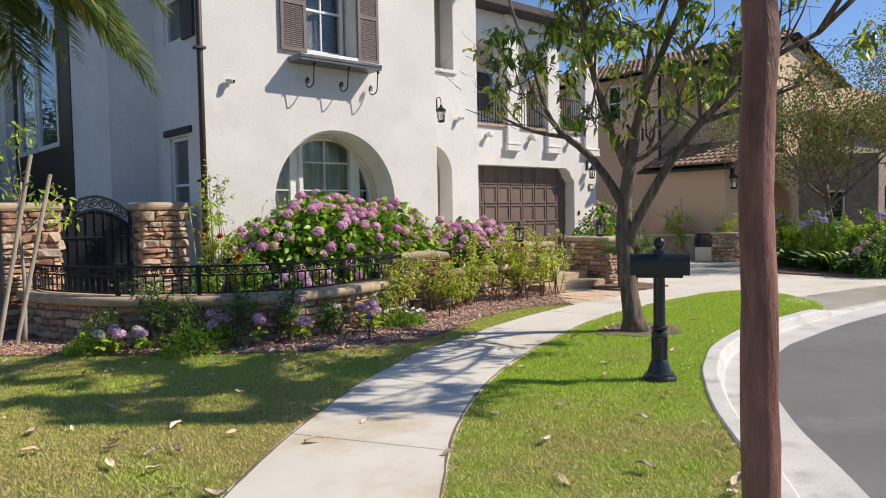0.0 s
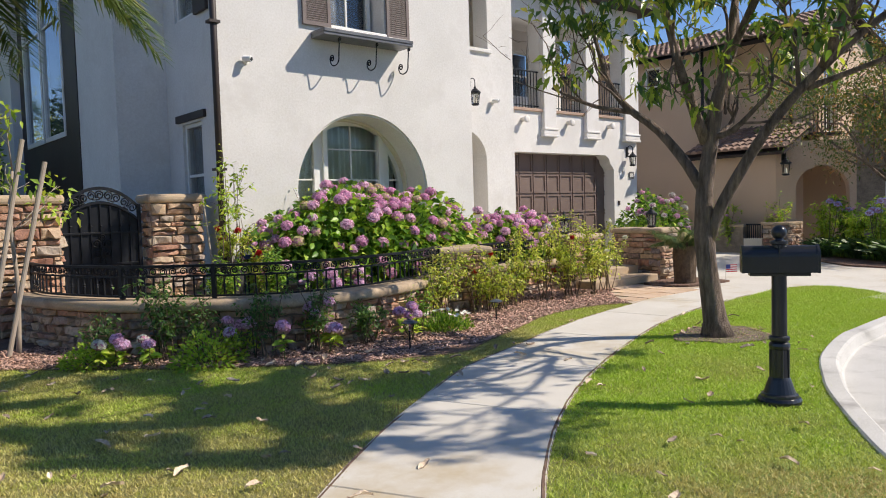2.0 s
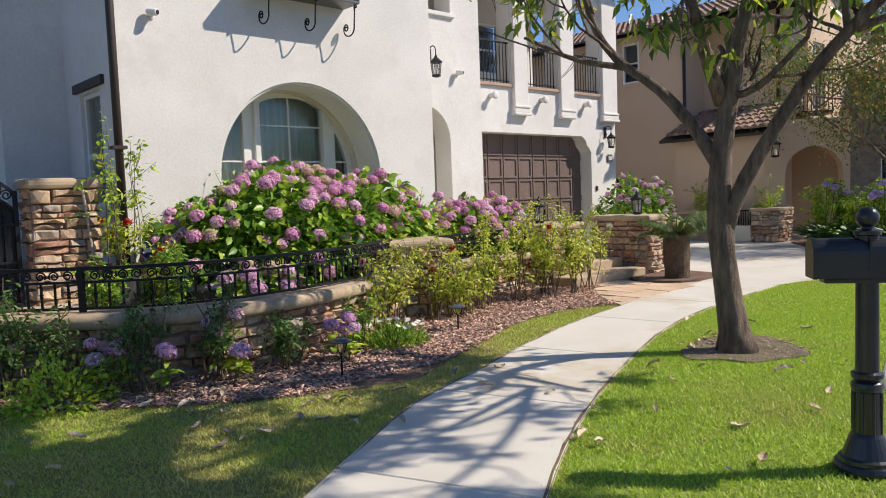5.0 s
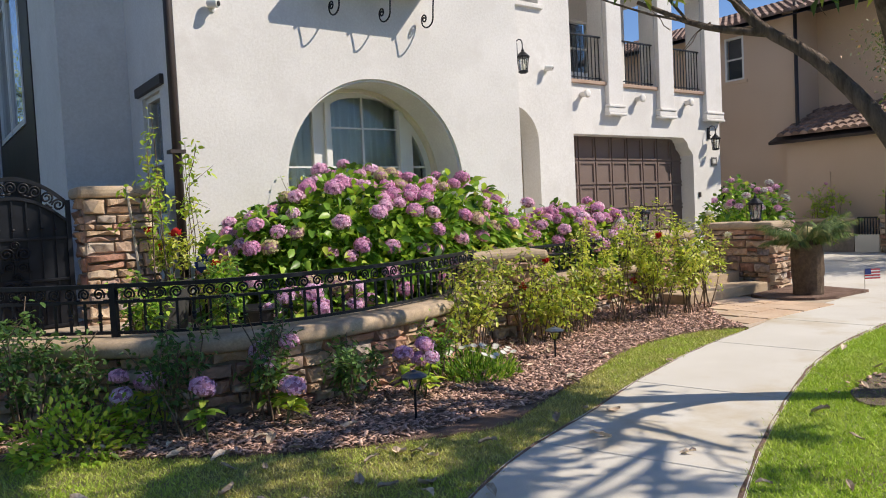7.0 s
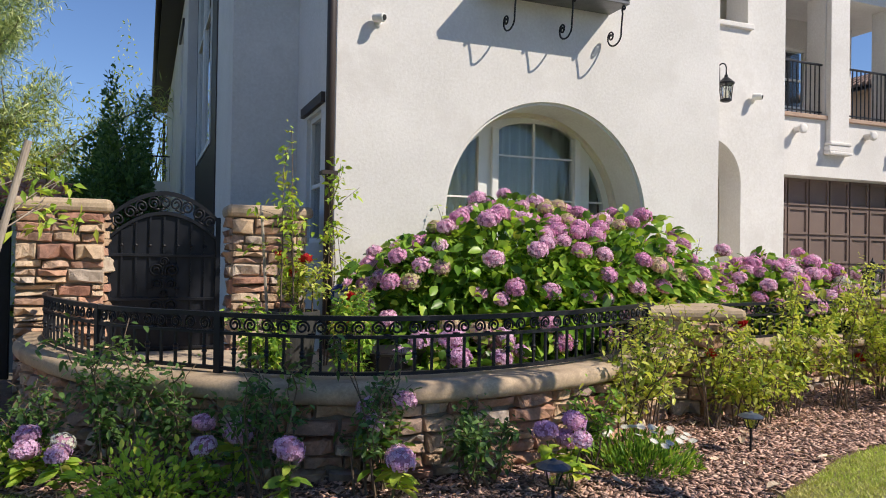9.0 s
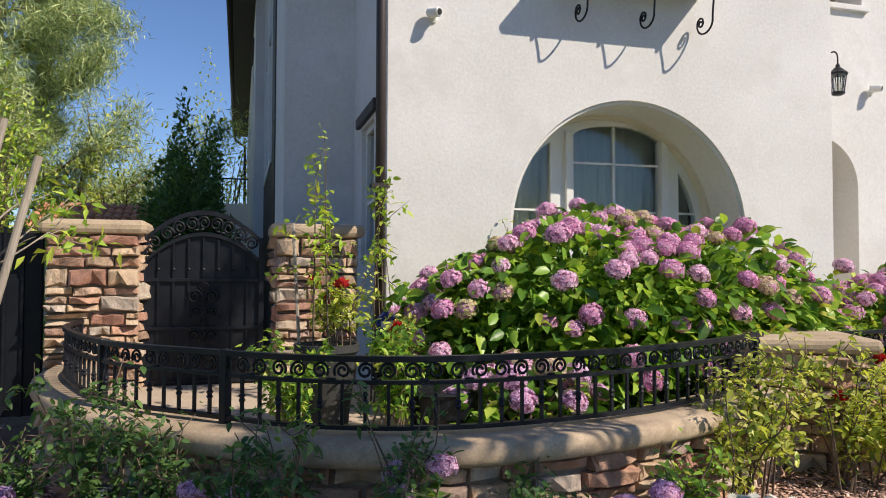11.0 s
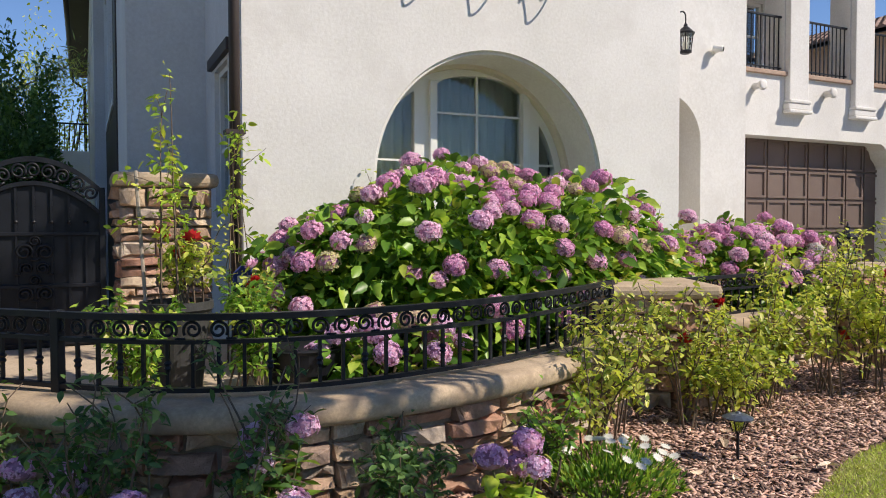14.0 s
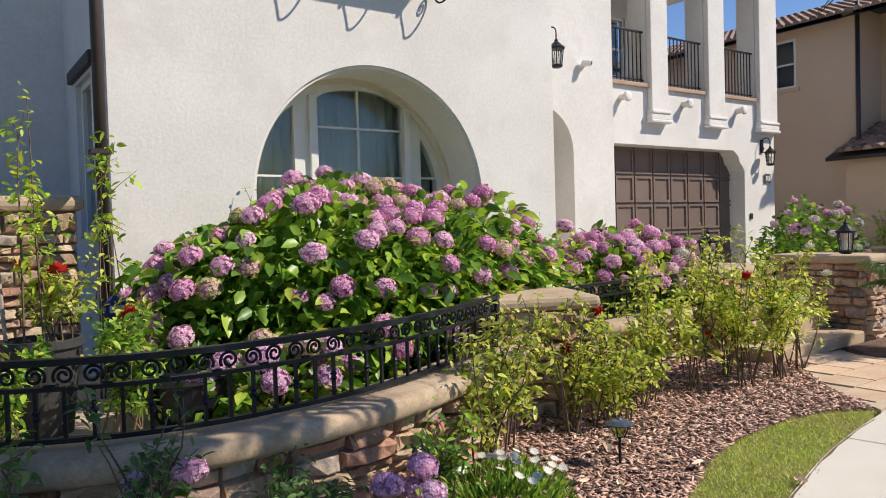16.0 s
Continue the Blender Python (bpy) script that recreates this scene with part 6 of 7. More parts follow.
# staked sapling
sap = thing("sapling", (1.9, 12.05, 0.0), "bare young tree with sparse leaves tied between stakes", "tree")
r = np.random.default_rng(91)
limbs, ends = [], []
trunk = spline([(0, 0, -0.02), (0.03, 0.02, 0.8), (0.0, 0.03, 1.5), (0.05, 0.05, 2.1)], 10)
limbs.append((list(trunk), list(np.linspace(0.03, 0.015, 10))))
for k in range(5):
    grow(r, trunk[6 + k % 4], (math.cos(k * 1.5), math.sin(k * 1.5), 0.9), 0.5, 0.011, 1, 0.4, 0.6, 3, limbs, ends, 0.2)
tree_parts(sap, limbs, ends, r, 150, 0.11, 0.42, PALEWOOD, LIME_LEAF, 0.1, 0.6)
for a, b in (((1.55, 11.85, -0.05), (2.04, 11.95, 2.45)), ((1.75, 11.85, -0.05), (2.26, 11.95, 2.2))):
    bm = bmesh.new()
    tube(bm, [a, b], 0.028, 10)
    solo("tree_stake", bm, PALEWOOD, "weathered round wooden tree stake leaning inwards", "stake", "tree stakes")

# ---- earth strips along the cut lawn edges, dark also for the gap's shadow ----
def earth_edge(line, side, seed, label):
    g = np.random.default_rng(seed)
    way = unit(np.gradient(line, axis=0)) @ np.array(((0, side), (-side, 0)))
    bm = bmesh.new()
    last = None
    for p, d in zip(line, way):
        w = g.uniform(0.03, 0.05)
        now = [bm.verts.new((*(p + d * k), z)) for k, z in ((0.001, -0.1), (0.001, -0.002), (w * 0.6, g.uniform(0.0, 0.006)), (w, -0.013))]
        if last:
            for a in range(3):
                bm.faces.new((last[a], now[a], now[a + 1], last[a + 1]))
        last = now
    bmesh.ops.recalc_face_normals(bm, faces=bm.faces)
    tagged(new("lawn_edge", mesh_of("lawn_edge", bm, SOIL)), label, "soil", kind="structure")


earth_edge(WALK_R[20:-4], 1, 31, "dark earth strip standing in for the shadowed gap between walk and lawn")
earth_edge(WALK_L[20:near(WALK_L, 9.5)], -1, 32, "dark earth strip standing in for the shadowed gap beside the walk")

# ---- lawns: blades, fallen leaves, bark chips ----
def grass_material(name, lo, hi, most):
    m, nt, b = nodes_of(name)
    rnd = nt.nodes.new("ShaderNodeNewGeometry").outputs["Random Per Island"]
    green = ramp(nt, rnd, [(0.0, (0.29, 0.45, 0.03)), (0.6, (0.48, 0.66, 0.055)), (1.0, (0.64, 0.76, 0.10))])
    straw = ramp(nt, rnd, [(0.0, (0.38, 0.33, 0.10)), (0.5, (0.62, 0.52, 0.19)), (1.0, (0.80, 0.68, 0.33))])
    n = noise_node(nt, 0.55, 6, 0.7)
    f = ramp(nt, n, [(lo, (0.03, 0.03, 0.03)), (hi, (most, most, most))])
    # the strip watered least, at the near end of both lawns, has dried out
    where = nt.nodes.new("ShaderNodeSeparateXYZ")
    nt.links.new(nt.nodes.new("ShaderNodeNewGeometry").outputs["Position"], where.inputs[0])
    near = nt.nodes.new("ShaderNodeMapRange")
    span = nt.nodes.new("ShaderNodeMath")
    nt.links.new(where.outputs["X"], span.inputs[0])
    nt.links.new(where.outputs["Y"], span.inputs[1])
    nt.links.new(span.outputs[0], near.inputs[0])
    near.inputs[1].default_value, near.inputs[2].default_value = 8.2, 10.6
    near.inputs[3].default_value, near.inputs[4].default_value = 1.0, 0.0
    dry = ramp(nt, noise_node(nt, 1.3, 6, 0.7), [(0.36, (0.1, 0.1, 0.1)), (0.6, (1.0, 1.0, 1.0))])
    strip = mix(nt, 1.0, dry, near.outputs[0], "MULTIPLY")
    col = mix(nt, f, green, straw)
    col = mix(nt, strip, col, straw)
    nt.links.new(col, b.inputs["Base Color"])
    b.inputs["Roughness"].default_value = 0.6
    t = nt.nodes.new("ShaderNodeBsdfTranslucent")
    nt.links.new(col, t.inputs[0])
    ms = nt.nodes.new("ShaderNodeMixShader")
    ms.inputs[0].default_value = 0.3
    nt.links.new(b.outputs[0], ms.inputs[1])
    nt.links.new(t.outputs[0], ms.inputs[2])
    nt.links.new(ms.outputs[0], nt.nodes["Material Output"].inputs[0])
    return m


GRASS = grass_material("green_grass_blade", 0.48, 0.70, 0.5)
GRASS_DRY = grass_material("drying_grass_blade", 0.36, 0.6, 0.8)


def scatter(poly, n, seed, x0, x1, y0, y1):
    g = np.random.default_rng(seed)
    x, y = g.uniform(x0, x1, n), g.uniform(y0, y1, n)
    k = inside(poly, x, y)
    return x[k], y[k]


def blades(name, poly, n, seed, window, label, material, h=0.026):
    g = np.random.default_rng(seed)
    x, y = scatter(poly, n, seed, *window)
    m = len(x)
    x, y = x + g.normal(0, 0.028, m), y + g.normal(0, 0.028, m)
    a = g.uniform(0, 2 * math.pi, m)
    w = g.uniform(0.003, 0.0058, m)
    hh = g.uniform(0.5, 1.15, m) * h
    lean = g.normal(0, 0.75, (m, 2)) * hh[:, None]
    v = np.zeros((m, 3, 3))
    v[:, 0] = np.stack([x - w * np.cos(a), y - w * np.sin(a), np.full(m, -0.014)], 1)
    v[:, 1] = np.stack([x + w * np.cos(a), y + w * np.sin(a), np.full(m, -0.014)], 1)
    v[:, 2] = np.stack([x + lean[:, 0], y + lean[:, 1], hh - 0.012], 1)
    ob = new(name, raw_mesh(name, v.reshape(-1, 3), np.arange(3 * m).reshape(-1, 3), material))
    return tagged(ob, label, "grass", kind="stuff")


blades("grass", LAWN_L, 900000, 1, (-2.0, 10.4, 1.5, 13.5), "short mown grass, partly dry and yellow", GRASS_DRY)
blades("grass", LAWN_R, 900000, 2, (-1.0, 13.6, -0.5, 8.3), "short bright green mown grass beside the kerb", GRASS)


def chips(name, poly, n, seed, window, label, material, size=0.03, z=0.004):
    """Flat bark pieces lying any way round, boxes of eight corners."""
    g = np.random.default_rng(seed)
    x, y = scatter(poly, n, seed, *window)
    m = len(x)
    L, W, T = g.uniform(0.3, 1.9, m) ** 1.2 * size, g.uniform(0.18, 0.7, m) * size, g.uniform(0.06, 0.16, m) * size
    a, tl = g.uniform(0, 6.283, m), g.normal(0, 0.22, m)
    u = np.stack([np.cos(a) * np.cos(tl), np.sin(a) * np.cos(tl), np.sin(tl)], 1)
    w = np.stack([-np.sin(a), np.cos(a), g.normal(0, 0.25, m)], 1)
    w = unit(w - u * np.sum(u * w, 1)[:, None])
    nn = np.cross(u, w)
    c = np.stack([x, y, z + np.abs(np.sin(tl)) * L * 0.4 + g.uniform(0, 0.012, m)], 1)
    V = np.stack([c + u * (sx * L / 2)[:, None] + w * (sy * W / 2)[:, None] + nn * (sz * T / 2)[:, None] for sx in (-1, 1) for sy in (-1, 1) for sz in (-1, 1)], 1)
    q = np.array([[0, 1, 3, 2], [4, 6, 7, 5], [0, 4, 5, 1], [2, 3, 7, 6], [0, 2, 6, 4], [1, 5, 7, 3]])
    F = (np.arange(m)[:, None, None] * 8 + q[None]).reshape(-1, 4)
    return tagged(new(name, raw_mesh(name, V.reshape(-1, 3), F, material)), label, "mulch", kind="stuff")


chips("bark_chips", BED, 70000, 3, (1.0, 11.0, 8.5, 12.3), "loose red-brown bark chips", CHIP, 0.032)
chips("bark_chips", [(7.4, 6.25), (8.55, 6.25), (8.55, 7.25), (7.4, 7.25)], 150, 4, (7.4, 8.55, 6.25, 7.25), "loose bark round the street tree", CHIP, 0.03, 0.008)

DRY = surface("dry_leaf", (0.42, 0.29, 0.18), (0.72, 0.60, 0.46), 14, 60, 0.8, 0.3, 0.003, vary=0.45)
g = np.random.default_rng(12)
FALLEN = []
for k in range(4):
    bm = bmesh.new()
    n = 7
    rows = []
    for i in range(n):
        u = i / (n - 1)
        w = 0.026 * math.sin(math.pi * min(0.97, 0.04 + 0.93 * u)) ** 0.8
        curl = 0.016 * math.sin(3.0 * u + k)
        rows.append([bm.verts.new((-w, u * 0.12, 0.012 + curl + 0.01 * g.random())), bm.verts.new((0, u * 0.12, 0.004 + curl)), bm.verts.new((w, u * 0.12, 0.012 + curl + 0.014 * g.random()))])
    for a, b in zip(rows, rows[1:]):
        for j in range(2):
            bm.faces.new((a[j], a[j + 1], b[j + 1], b[j]))
    FALLEN.append(mesh_of("fallen_leaf", bm, DRY))


def drop_leaves(poly, n, seed, window, z):
    x, y = scatter(poly, n, seed, *window)
    for i in range(len(x)):
        ob = new("fallen_leaf", FALLEN[i % 4])
        s = g.uniform(0.55, 1.15)
        ob.matrix_basis = pose(x[i], y[i], z, g.uniform(-12, 12), g.uniform(-12, 12), g.uniform(0, 360)) @ Matrix.Diagonal((s, s, s, 1))
        tagged(ob, "curled dry brown leaf lying on the ground", "leaf", "fallen leaves")


drop_leaves(LAWN_L, 210, 21, (0.0, 6.5, 4.5, 11), 0.02)
drop_leaves(LAWN_R, 110, 22, (2, 9.5, 3, 8), 0.02)
drop_leaves([tuple(p) for p in WALK_L] + [tuple(p) for p in WALK_R[::-1]], 36, 23, (1.5, 8, 3, 9), 0.004)
drop_leaves(BED, 60, 24, (2, 8.5, 8.6, 10.6), 0.02)

# ---- neighbouring houses ----
def tile_rows(bm, corner, along_v, down_v, cols, rows, w=0.21, l=0.36):
    """Barrel tiles in overlapping rows: corner at the ridge end, along the ridge and down the slope."""
    a, d = Vector(along_v).normalized(), Vector(down_v).normalized()
    up = a.cross(d)
    if up.z < 0:
        up = -up
    c0 = Vector(corner)
    for i in range(cols):
        for j in range(rows):
            o = c0 + a * (i + 0.5) * w + d * j * l
            ring = []
            for e, rr, lift in ((0, 0.45, 0.0), (l * 1.12, 0.52, 0.035)):
                ring.append([bm.verts.new(o + d * e + a * (rr * w * math.cos(t)) + up * (rr * w * math.sin(t) + lift)) for t in np.linspace(math.pi, 0, 6)])
            for k in range(5):
                bm.faces.new((ring[0][k], ring[0][k + 1], ring[1][k + 1], ring[1][k]))
            bm.faces.new(ring[1])


FARSTONE = surface("far_ledge_stone", (0.20, 0.165, 0.13), (0.36, 0.30, 0.235), 5, 22, 0.95, 0.8, 0.03)
tan = thing("house", (0, 0, 0), "tan stucco two-storey house with clay tile roofs", "house")
SIDE_T = pose(22.0, 0, 0, 0, 0, -90)
bm = bmesh.new()
wall_slab(bm, -26, -15.15, -0.2, 6.3, 0, 0.3, [rect(-17.15, -16.55, 4.83, 6.08)])
part("side_wall", bm, TAN, tan, at=SIDE_T)
window_unit(tan, -17.15, -16.55, 4.83, 6.08, 0.0, (), (5.45,), 0.06, m=SIDE_T)
part("sill", boxed(-17.25, -16.45, -0.05, -0.003, 4.74, 4.83), TAN, tan, at=SIDE_T)
part("side_wall", boxed(23.3, 23.6, 12.85, 15.1, 2.8, 6.5), TAN, tan)
part("side_wall", boxed(22.0, 23.6, 15.1, 15.4, 2.8, 6.5), TAN, tan)
part("lower_wall", boxed(21.6, 23.4, 12.5, 15.149, -0.2, 3.0), TAN, tan)
PORCH = pose(21.6, 12.5, 0, 0, 0, -53)
bm = bmesh.new()
wall_slab(bm, 0.0, 2.15, -0.2, 3.2, 0.002, 0.35, [arch(1.25, 0.72, 0.0, 1.75, 18)])
part("porch_wall", bm, TAN, tan, at=PORCH)
bm = bmesh.new()
wall_slab(bm, 2.153, 4.4, -0.2, 3.2, 0.03, 0.35, [rect(2.9, 3.5, 1.1, 2.1)])
part("stone_wall", bm, FARSTONE, tan, "tan ledgestone facing", at=PORCH)
window_unit(tan, 2.9, 3.5, 1.1, 2.1, 0.1, (), (), 0.06, DARKROOM, m=PORCH)
part("porch_back", boxed(0.2, 4.4, 2.6, 2.8, -0.2, 3.2), TAN, tan, at=PORCH)
part("porch_ceiling", boxed(0.0, 4.4, 0.36, 2.5, 3.0, 3.19), TAN, tan, at=PORCH)
UPPER = pose(23.3, 12.85, 0, 0, 0, -53)
bm = bmesh.new()
wall_slab(bm, 0.0, 0.75, 3.0, 6.5, 0.0, 0.3, [])
part("upper_wall", bm, TAN, tan, at=UPPER)
bm = bmesh.new()
plate(bm, [(23.95, 3.0), (29.5, 3.0), (29.5, 6.3), (25.6, 7.45), (23.95, 6.85)], [rect(24.3, 25.2, 3.6, 5.6)], 12.25, 0.25)
part("gable_wall", bm, TAN, tan)
window_unit(tan, 24.3, 25.2, 3.6, 5.6, 12.33, (24.75,), (), 0.07, DARKROOM)
bm = bmesh.new()
tube(bm, [(21.93, 15.0, 0.1), (21.93, 15.0, 6.6)], 0.05, 8)
part("downspout", bm, BROWN, tan, "dark downspout", True)
bm = bmesh.new()
tube(bm, [(23.24, 12.8, 3.6), (23.24, 12.8, 6.7)], 0.06, 8)
part("downspout", bm, BROWN, tan, "dark downspout", True)
part("lean_to_roof", boxed(0, 2.3, -3.1, 0.25, -0.08, 0.0, 0, pose(23.35, 15.2, 3.75, 0, 22, 180) @ pose(0, 0, 0) @ Matrix.Diagonal((1, -1, 1, 1))), BROWN, tan)
bm = bmesh.new()
tile_rows(bm, (23.35, 12.1, 3.8), (0, 1, 0), (-1, 0, -0.40), 15, 6)
part("roof_tiles", bm, TILE, tan, "weathered brown clay tiles")["kind"] = "stuff"
bm = bmesh.new()
tile_rows(bm, (25.6, 11.9, 7.62), (0, 1, 0), (-1, 0, -0.34), 60, 11)
part("roof_tiles", bm, TILE, tan, "weathered brown clay tiles")["kind"] = "stuff"
bm = bmesh.new()
v = [bm.verts.new(p) for p in ((25.6, 11.9, 7.57), (25.6, 26, 7.57), (21.6, 26, 6.2), (21.6, 15.0, 6.2), (22.2, 11.9, 6.42))]
bm.faces.new(v)
v = [bm.verts.new(p) for p in ((25.6, 11.9, 7.57), (25.6, 26, 7.57), (30.5, 26, 6.2), (30.5, 11.9, 6.2))]
bm.faces.new(v[::-1])
bmesh.ops.solidify(bm, geom=bm.faces[:], thickness=0.12)
part("roof", bm, BROWN, tan)
balc = part("balcony", boxed(0.3, 1.3, -0.6, -0.002, 3.4, 3.5), BROWN, tan, "small dark iron balcony", at=UPPER)
for x in np.linspace(0.32, 1.28, 10):
    part("picket", boxed(x - 0.01, x + 0.01, -0.59, -0.57, 3.5, 4.3), IRON, balc)
part("rail", boxed(0.3, 1.3, -0.6, -0.56, 4.3, 4.34), IRON, balc)
part("panel", boxed(-15.6 + 1.0, -14.1 + 1.0 - 0.9, -0.03, -0.003, 1.0, 2.0), TAN, tan, "small tan utility panel", at=pose(21.6, 0, 0, 0, 0, -90))
gatef = thing("arched_side_gate", (21.3, 17.2, 0.0), "dark arched side gate between the houses", "gate")
bm = bmesh.new()
plate(bm, arch(0, 0.62, 0, 1.35, 14), [], 0, 0.05)
part("leaf", bm, IRON, gatef)
part("wall", boxed(-2.6, -0.7, 0.0, 0.2, 0, 1.3), FARSTONE, gatef)
wall_lantern(21.47, 12.15, 2.2, 1.3, -53)
lowwall = thing("garden_wall", (21.0, 13.4, 0), "low tan stone wall in front of the neighbouring house", "garden wall")
part("core", boxed(-0.2, 0.15, -0.3, 1.6, 0.0, 0.75, 0.01), FARSTONE, lowwall)
part("coping", boxed(-0.25, 0.2, -0.35, 1.65, 0.75, 0.83, 0.02), COPING, lowwall)
lowgate = thing("low_gate", (20.85, 12.95, 0.0), "low black iron gate between stone piers", "gate")
for y in np.linspace(-0.4, 0.05, 8):
    part("bar", boxed(-0.01, 0.01, y - 0.01, y + 0.01, 0.42, 0.82), IRON, lowgate)
part("rail", boxed(-0.015, 0.015, -0.42, 0.08, 0.8, 0.84), IRON, lowgate)
part("kerb_wall", boxed(-0.12, 0.12, -0.45, 0.1, 0.0, 0.42), CREAM, lowgate, "cream rendered base")
pier("garden_pier", 20.7, 21.5, 11.75, 12.45, 0.0, 0.88, 0.08, "low tan stone pier by the neighbouring drive", 81, "fl", 0.05, 0.02)

ston = thing("house", (0, 0, 0), "stone-faced house front behind a small tree", "house")
bm = bmesh.new()
wall_slab(bm, 27.21, 40, -0.2, 4.2, 11.2, 0.4, [rect(29.0, 30.0, 1.3, 2.6), rect(32.0, 33.3, 0.0, 2.4)])
part("front_wall", bm, FARSTONE, ston)
window_unit(ston, 29.0, 30.0, 1.3, 2.6, 11.35, (29.5,), (), 0.06, DARKROOM)
part("side_wall", boxed(27.201, 27.5, 11.61, 22, -0.2, 4.2), FARSTONE, ston)
part("upper_wall", boxed(28.5, 40, 12.5, 13, 4.2, 6.5), TAN, ston)
part("dark_door", boxed(32.0, 33.3, 11.5, 11.58, 0.0, 2.4), BROWN, ston)
bm = bmesh.new()
tile_rows(bm, (27.2, 12.5, 5.1), (1, 0, 0), (0, -1, -0.5), 60, 5)
part("roof_tiles", bm, TILE, ston, "weathered brown clay tiles")["kind"] = "stuff"

# planting beyond the driveway
r = np.random.default_rng(55)
FARBED = [(17.25, 7.6), (17.6, 6.7), (18.6, 5.8), (26, 4.5), (34, 4.5), (34, 11.1), (27, 11.1), (22.5, 11.6), (20.6, 11.4), (18.5, 10.0), (17.5, 9.0)]
bm = bmesh.new()
prism(bm, FARBED, -0.1, 0.03)
solo("planting_bed", bm, SOIL, "dark planting bed beyond the driveway", "flower bed", kind="structure")
UMBEL = mophead(BLUE_PETAL, 90, 70, 0.09, 0.85)
for i in range(24):
    k = i % 12
    x, y = 17.85 + 0.16 * k + 0.06 * max(0, k - 5) + 0.75 * (i // 12) + r.uniform(-0.1, 0.1), 6.9 + 0.33 * k + r.uniform(-0.15, 0.15)
    aga = thing("agapanthus", (x, y, 0.03), "agapanthus clump with strap leaves and blue flower balls", "flower", "agapanthus clumps")
    n = 170
    ang = r.uniform(0, 6.28, n)
    ax = np.stack([np.cos(ang), np.sin(ang), r.uniform(0.9, 3.2, n)], 1)
    piece("leaves", leaf_mesh("leaves", r.normal(0, 0.1, (n, 3)) * np.array((1, 1, 0)), ax, r.uniform(0.4, 1.0, n), 0.075, DEEP_LEAF if i % 3 else HYD_LEAF, r, 0.1, 0.4, 0.2), aga)
    for k in range(int(r.integers(0, 3)) if i > 1 else 0):
        q = (r.uniform(-0.25, 0.25), r.uniform(-0.25, 0.25), r.uniform(1.05, 1.4))
        bm = bmesh.new()
        tube(bm, [(0, 0, 0), (q[0] * 0.7, q[1] * 0.7, q[2] * 0.6), q], 0.009, 5)
        st = part("flower_stalk", bm, STEM, aga)
        piece("flower_head", UMBEL, st, "blue flower ball", pose(*q))
for i in range(9):
    rose_bush((18.5 + 0.2 * i + 0.5 * (i % 2), 7.1 + 0.42 * i, 0.03), r.uniform(1.0, 1.6), 0.5, 1500, "mixed green shrub in the far planting bed", 500 + i, ("pink", "pink") if i % 3 == 0 else (), 0.09, HYD_LEAF if i % 2 else LIME_LEAF, 9, "shrub", "shrub")
for i, (x, y) in enumerate(((17.95, 6.95), (18.5, 6.5), (19.3, 6.6), (20.2, 6.4), (21.2, 6.2))):
    hydrangea((x, y, 0.03), 0.62, 0.55, 0.95, 800, 9, "low flowering bush at the edge of the drive", 600 + i, 0.1, ("pink",), DEEP_LEAF, head=0.9)
for i, (x, y, z) in enumerate(((21.2, 12.2, 0.9), (21.0, 14.0, 0.8), (20.9, 13.6, 0.8))):
    rose_bush((x, y, 0.03), 1.7, 0.4, 700, "tall pale flowering shrub by the stone pier", 640 + i, ("white", "white", "pink"), 0.08, LIME_LEAF, 9, "shrub", "shrub")

myr = thing("myrtle_tree", (20.4, 8.85, 0.0), "fine-leaved young tree with bronze-tinted crown", "tree")
limbs, ends = [], []
grow(r, (0, 0, 0), (0.02, 0, 1), 2.2, 0.09, 0, 0.1, 0.5, 3, limbs, ends, 0.3)
ends.clear()
for k in range(7):
    grow(r, limbs[0][0][-1] - np.array((0, 0, 0.12 * k)), (math.cos(k * 0.9), math.sin(k * 0.9), 1.0), 2.2, 0.045, 2, 0.3, 0.6, 3, limbs, ends, 0.3)
tree_parts(myr, limbs, ends, r, 17000, 0.1, 0.42, BARK, MYRTLE_LEAF, 0.3, 0.2)
copy_thing(myr, pose(26.5, 8.0, 0, 0, 0, 120))

# ---- behind the gate ----
pine = thing("pine_tree", (-4.0, 33.0, 0.0), "tall airy pine with grey-green needles", "tree")
r = np.random.default_rng(66)
limbs, ends = [], []
trunk = spline([(0, 0, 0), (0.2, 0, 5), (-0.1, 0.1, 10), (0.2, 0, 17)], 20)
limbs.append((list(trunk), list(np.linspace(0.32, 0.06, 20))))
for k in range(46):
    j = 3 + int(16 * k / 46)
    a = k * 2.4
    lng = 4.6 * (1 - 0.6 * k / 46) * r.uniform(0.7, 1.1)
    grow(r, trunk[j], (math.cos(a), math.sin(a), r.uniform(0.0, 0.5)), lng, 0.07, 1, 0.25, 0.55, 4, limbs, ends, 0.12)
bm = bmesh.new()
for pts, rad in limbs:
    tube(bm, [tuple(p) for p in pts], rad, 6)
part("branch", bm, BARK, pine, smooth=True)["kind"] = "stuff"
allp = np.concatenate([np.array(p[2:]) for p, q in limbs[1:]])
n = 170000
pos = allp[r.integers(len(allp), size=n)] + r.normal(0, 0.27, (n, 3))
ax = unit(r.normal(size=(n, 3)) + np.array((0, 0, 0.25)))
piece("needles", leaf_mesh("needles", pos, ax, r.uniform(0.22, 0.42, n), 0.1, NEEDLE, r, 0.05, 0.1), pine)

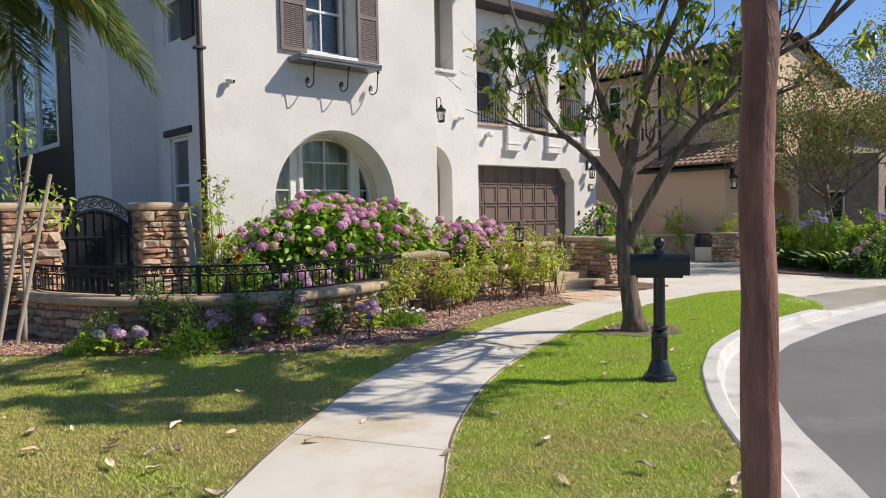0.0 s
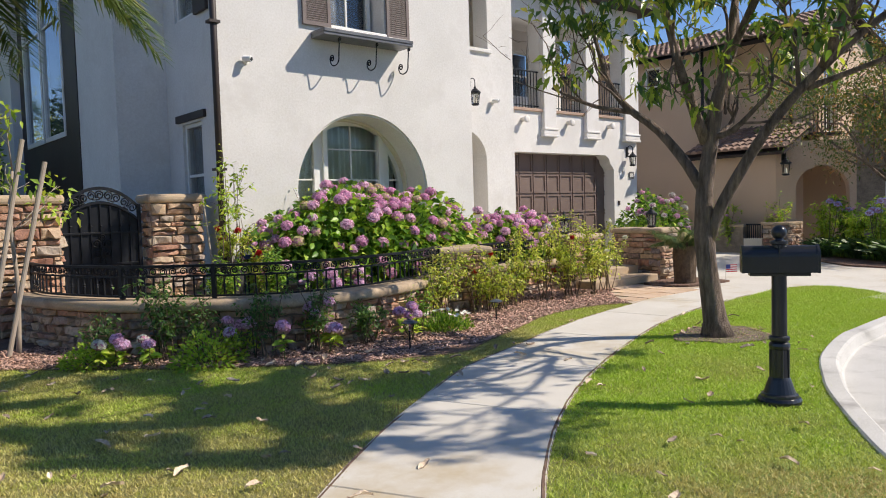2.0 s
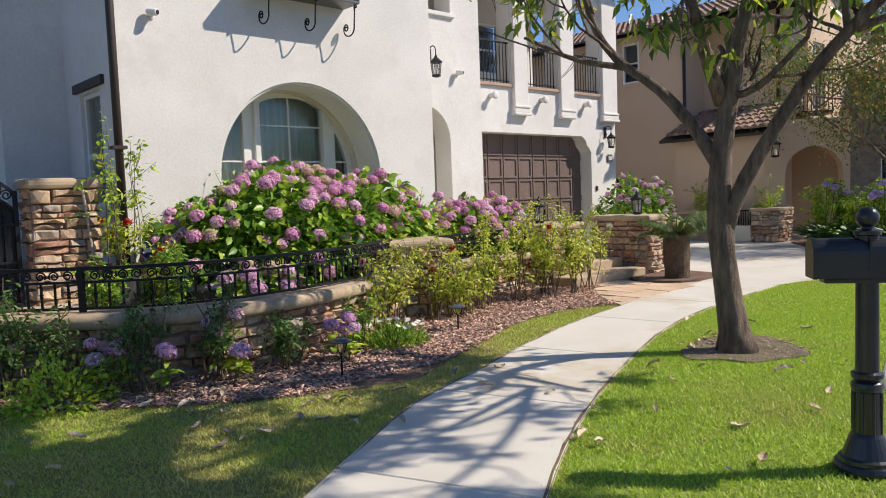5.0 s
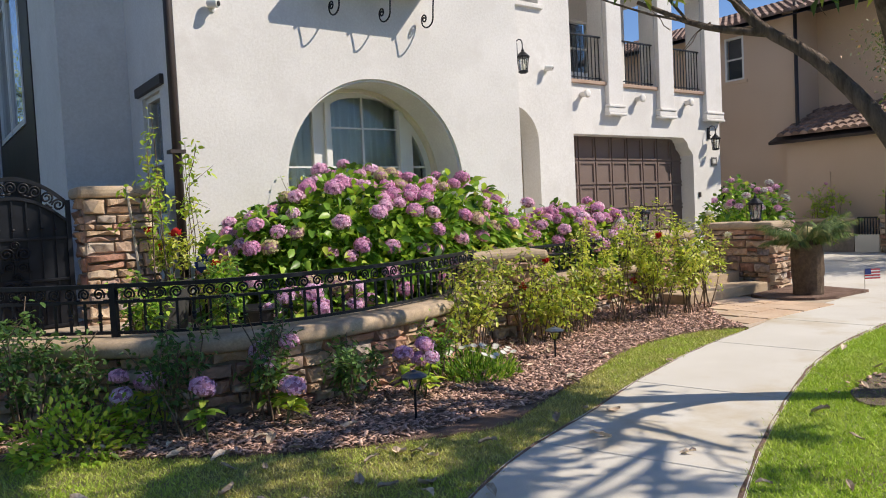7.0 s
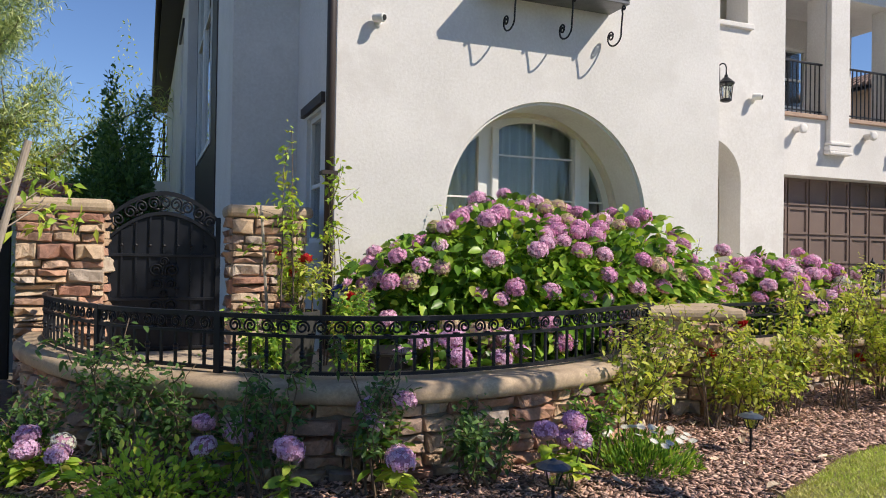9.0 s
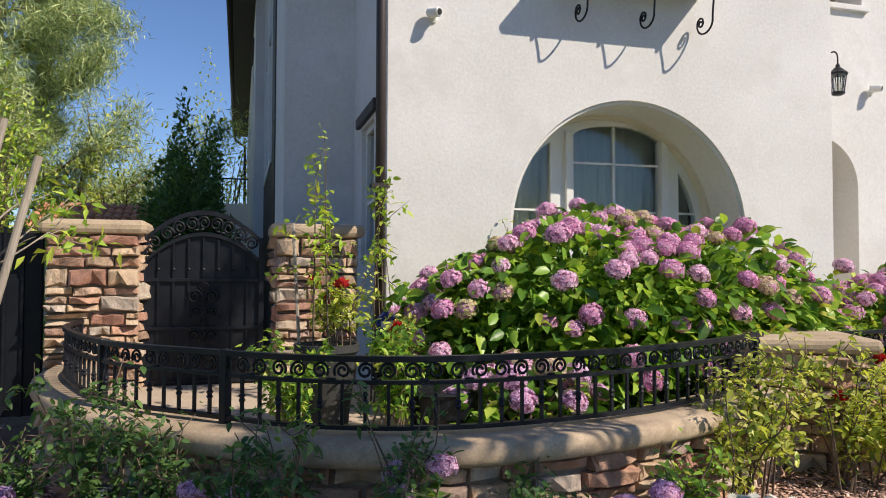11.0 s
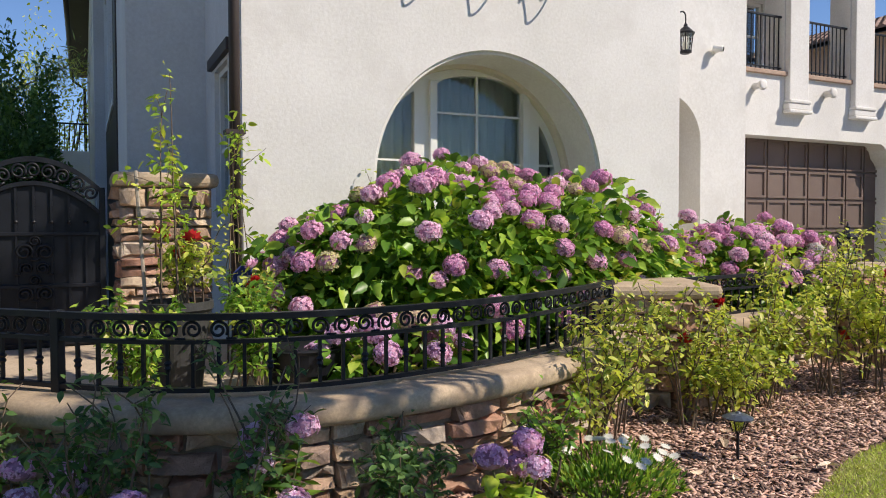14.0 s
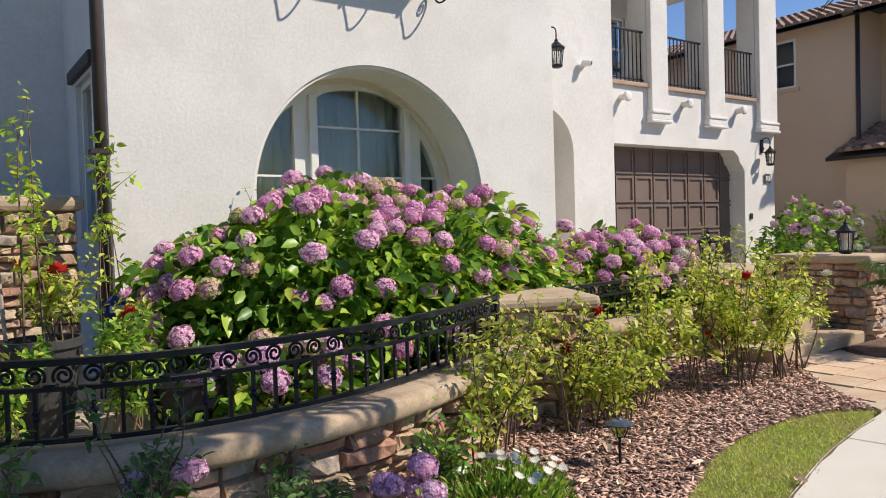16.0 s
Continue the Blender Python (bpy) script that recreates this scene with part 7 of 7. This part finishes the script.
for i, (x, y, rx, h, m, n, lf) in enumerate(((2.6, 20.5, 0.82, 3.15, DEEP_LEAF, 16000, 0.13), (2.5, 24.0, 0.95, 4.4, DEEP_LEAF, 14000, 0.17), (-1.7, 22.5, 2.0, 4.7, LIME_LEAF, 9000, 0.15), (-4.2, 25.0, 2.6, 5.0, ROSE_LEAF, 6500, 0.16), (0.4, 30.0, 2.2, 5.2, ROSE_LEAF, 5200, 0.17), (2.6, 38, 2.2, 8.5, ROSE_LEAF, 5200, 0.2))):
    t = thing("tall_hedge_shrub", (x, y, 0.0), ("dark green" if m is DEEP_LEAF else "yellow-green") + " tall shrub behind the garden gate", "shrub")
    p, d = dome_points(r, n, rx, rx, h, 0.0, 0.5, 0.2)
    piece("leaves", leaf_mesh("leaves", p, unit(d + 0.8 * r.normal(size=d.shape)), r.uniform(0.6, 1.2, n) * lf, 0.42, m, r), t)
    bm = bmesh.new()
    for k in range(9):
        a = k * 2.4
        tube(bm, [(0.1 * math.cos(a), 0.1 * math.sin(a), -0.02), (rx * 0.35 * math.cos(a), rx * 0.35 * math.sin(a), h * 0.45), (rx * 0.6 * math.cos(a), rx * 0.6 * math.sin(a), h * 0.75)], [0.05, 0.035, 0.012], 6)
    part("stem", bm, STEM_BROWN, t)["kind"] = "stuff"
col = thing("terrace_column", (2.0, 34.0, 0.0), "pale stucco column of a far raised terrace", "column")
part("shaft", boxed(-0.32, 0.32, -0.32, 0.32, 0.0, 5.0), STUCCO, col)
part("cap", boxed(-0.38, 0.38, -0.38, 0.38, 5.0, 5.12, 0.02), STUCCO, col)
railb = thing("terrace_railing", (3.3, 34.0, 0.0), "black iron railing of a far terrace", "railing")
part("deck", boxed(-0.95, 1.0, -0.2, 3.0, 0.0, 3.9), STUCCO, railb)
part("rail", boxed(-0.95, 0.95, -0.02, 0.02, 4.8, 4.85), IRON, railb)
for x in np.linspace(-0.9, 0.9, 13):
    part("picket", boxed(x - 0.012, x + 0.012, -0.012, 0.012, 3.9, 4.8), IRON, railb)
shed = thing("far_roof", (0.2, 27.0, 0.0), "small far building with an orange tile roof", "house")
part("wall", boxed(-1.4, 1.4, -0.8, 1.5, 0.0, 2.2), STUCCO, shed)
bm = bmesh.new()
tile_rows(bm, (-1.6, 0.4, 3.15), (1, 0, 0), (0, -1, -0.45), 15, 5)
part("roof_tiles", bm, TILE_ORANGE, shed)["kind"] = "stuff"
part("roof", boxed(-1.6, 1.6, -1.3, 1.6, 2.2, 2.5), BROWN, shed)
for i in range(16):
    x = -60 + 9 * i
    t = thing("far_tree", (x + r.uniform(-2, 2), 62 + r.uniform(-4, 6), -0.2), "far tree beyond the gardens", "tree", "far trees")
    rr, h = r.uniform(3, 4.5), r.uniform(5, 8)
    p, d = dome_points(r, 1500, rr, rr, h, 0.0, 0.5, 0.25)
    piece("crown", leaf_mesh("crown", p, unit(d + 0.8 * r.normal(size=d.shape)), r.uniform(0.4, 0.8, 1500), 0.5, ROSE_LEAF if i % 2 else NEEDLE, r), t)
    bm = bmesh.new()
    tube(bm, [(0, 0, -0.1), (0.1, 0, h * 0.6)], [0.3, 0.15], 8)
    part("trunk", bm, BARK, t)
for i in range(13):
    x, y = (-45 + 9 * i, -34) if i < 11 else (-24, -16 + 9 * (i - 11))
    t = thing("far_tree", (x + r.uniform(-2, 2), y + r.uniform(-4, 4), -0.2), "leafy tree on the far side of the street", "tree", "far trees")
    rr, h = r.uniform(3.5, 5.0), r.uniform(7, 10)
    p, d = dome_points(r, 1500, rr, rr, h, 0.0, 0.5, 0.25)
    piece("crown", leaf_mesh("crown", p, unit(d + 0.8 * r.normal(size=d.shape)), r.uniform(0.4, 0.8, 1500), 0.5, DEEP_LEAF if i % 2 else TREE_LEAF, r), t)
    bm = bmesh.new()
    tube(bm, [(0, 0, -0.1), (0.1, 0, h * 0.6)], [0.3, 0.15], 8)
    part("trunk", bm, BARK, t)
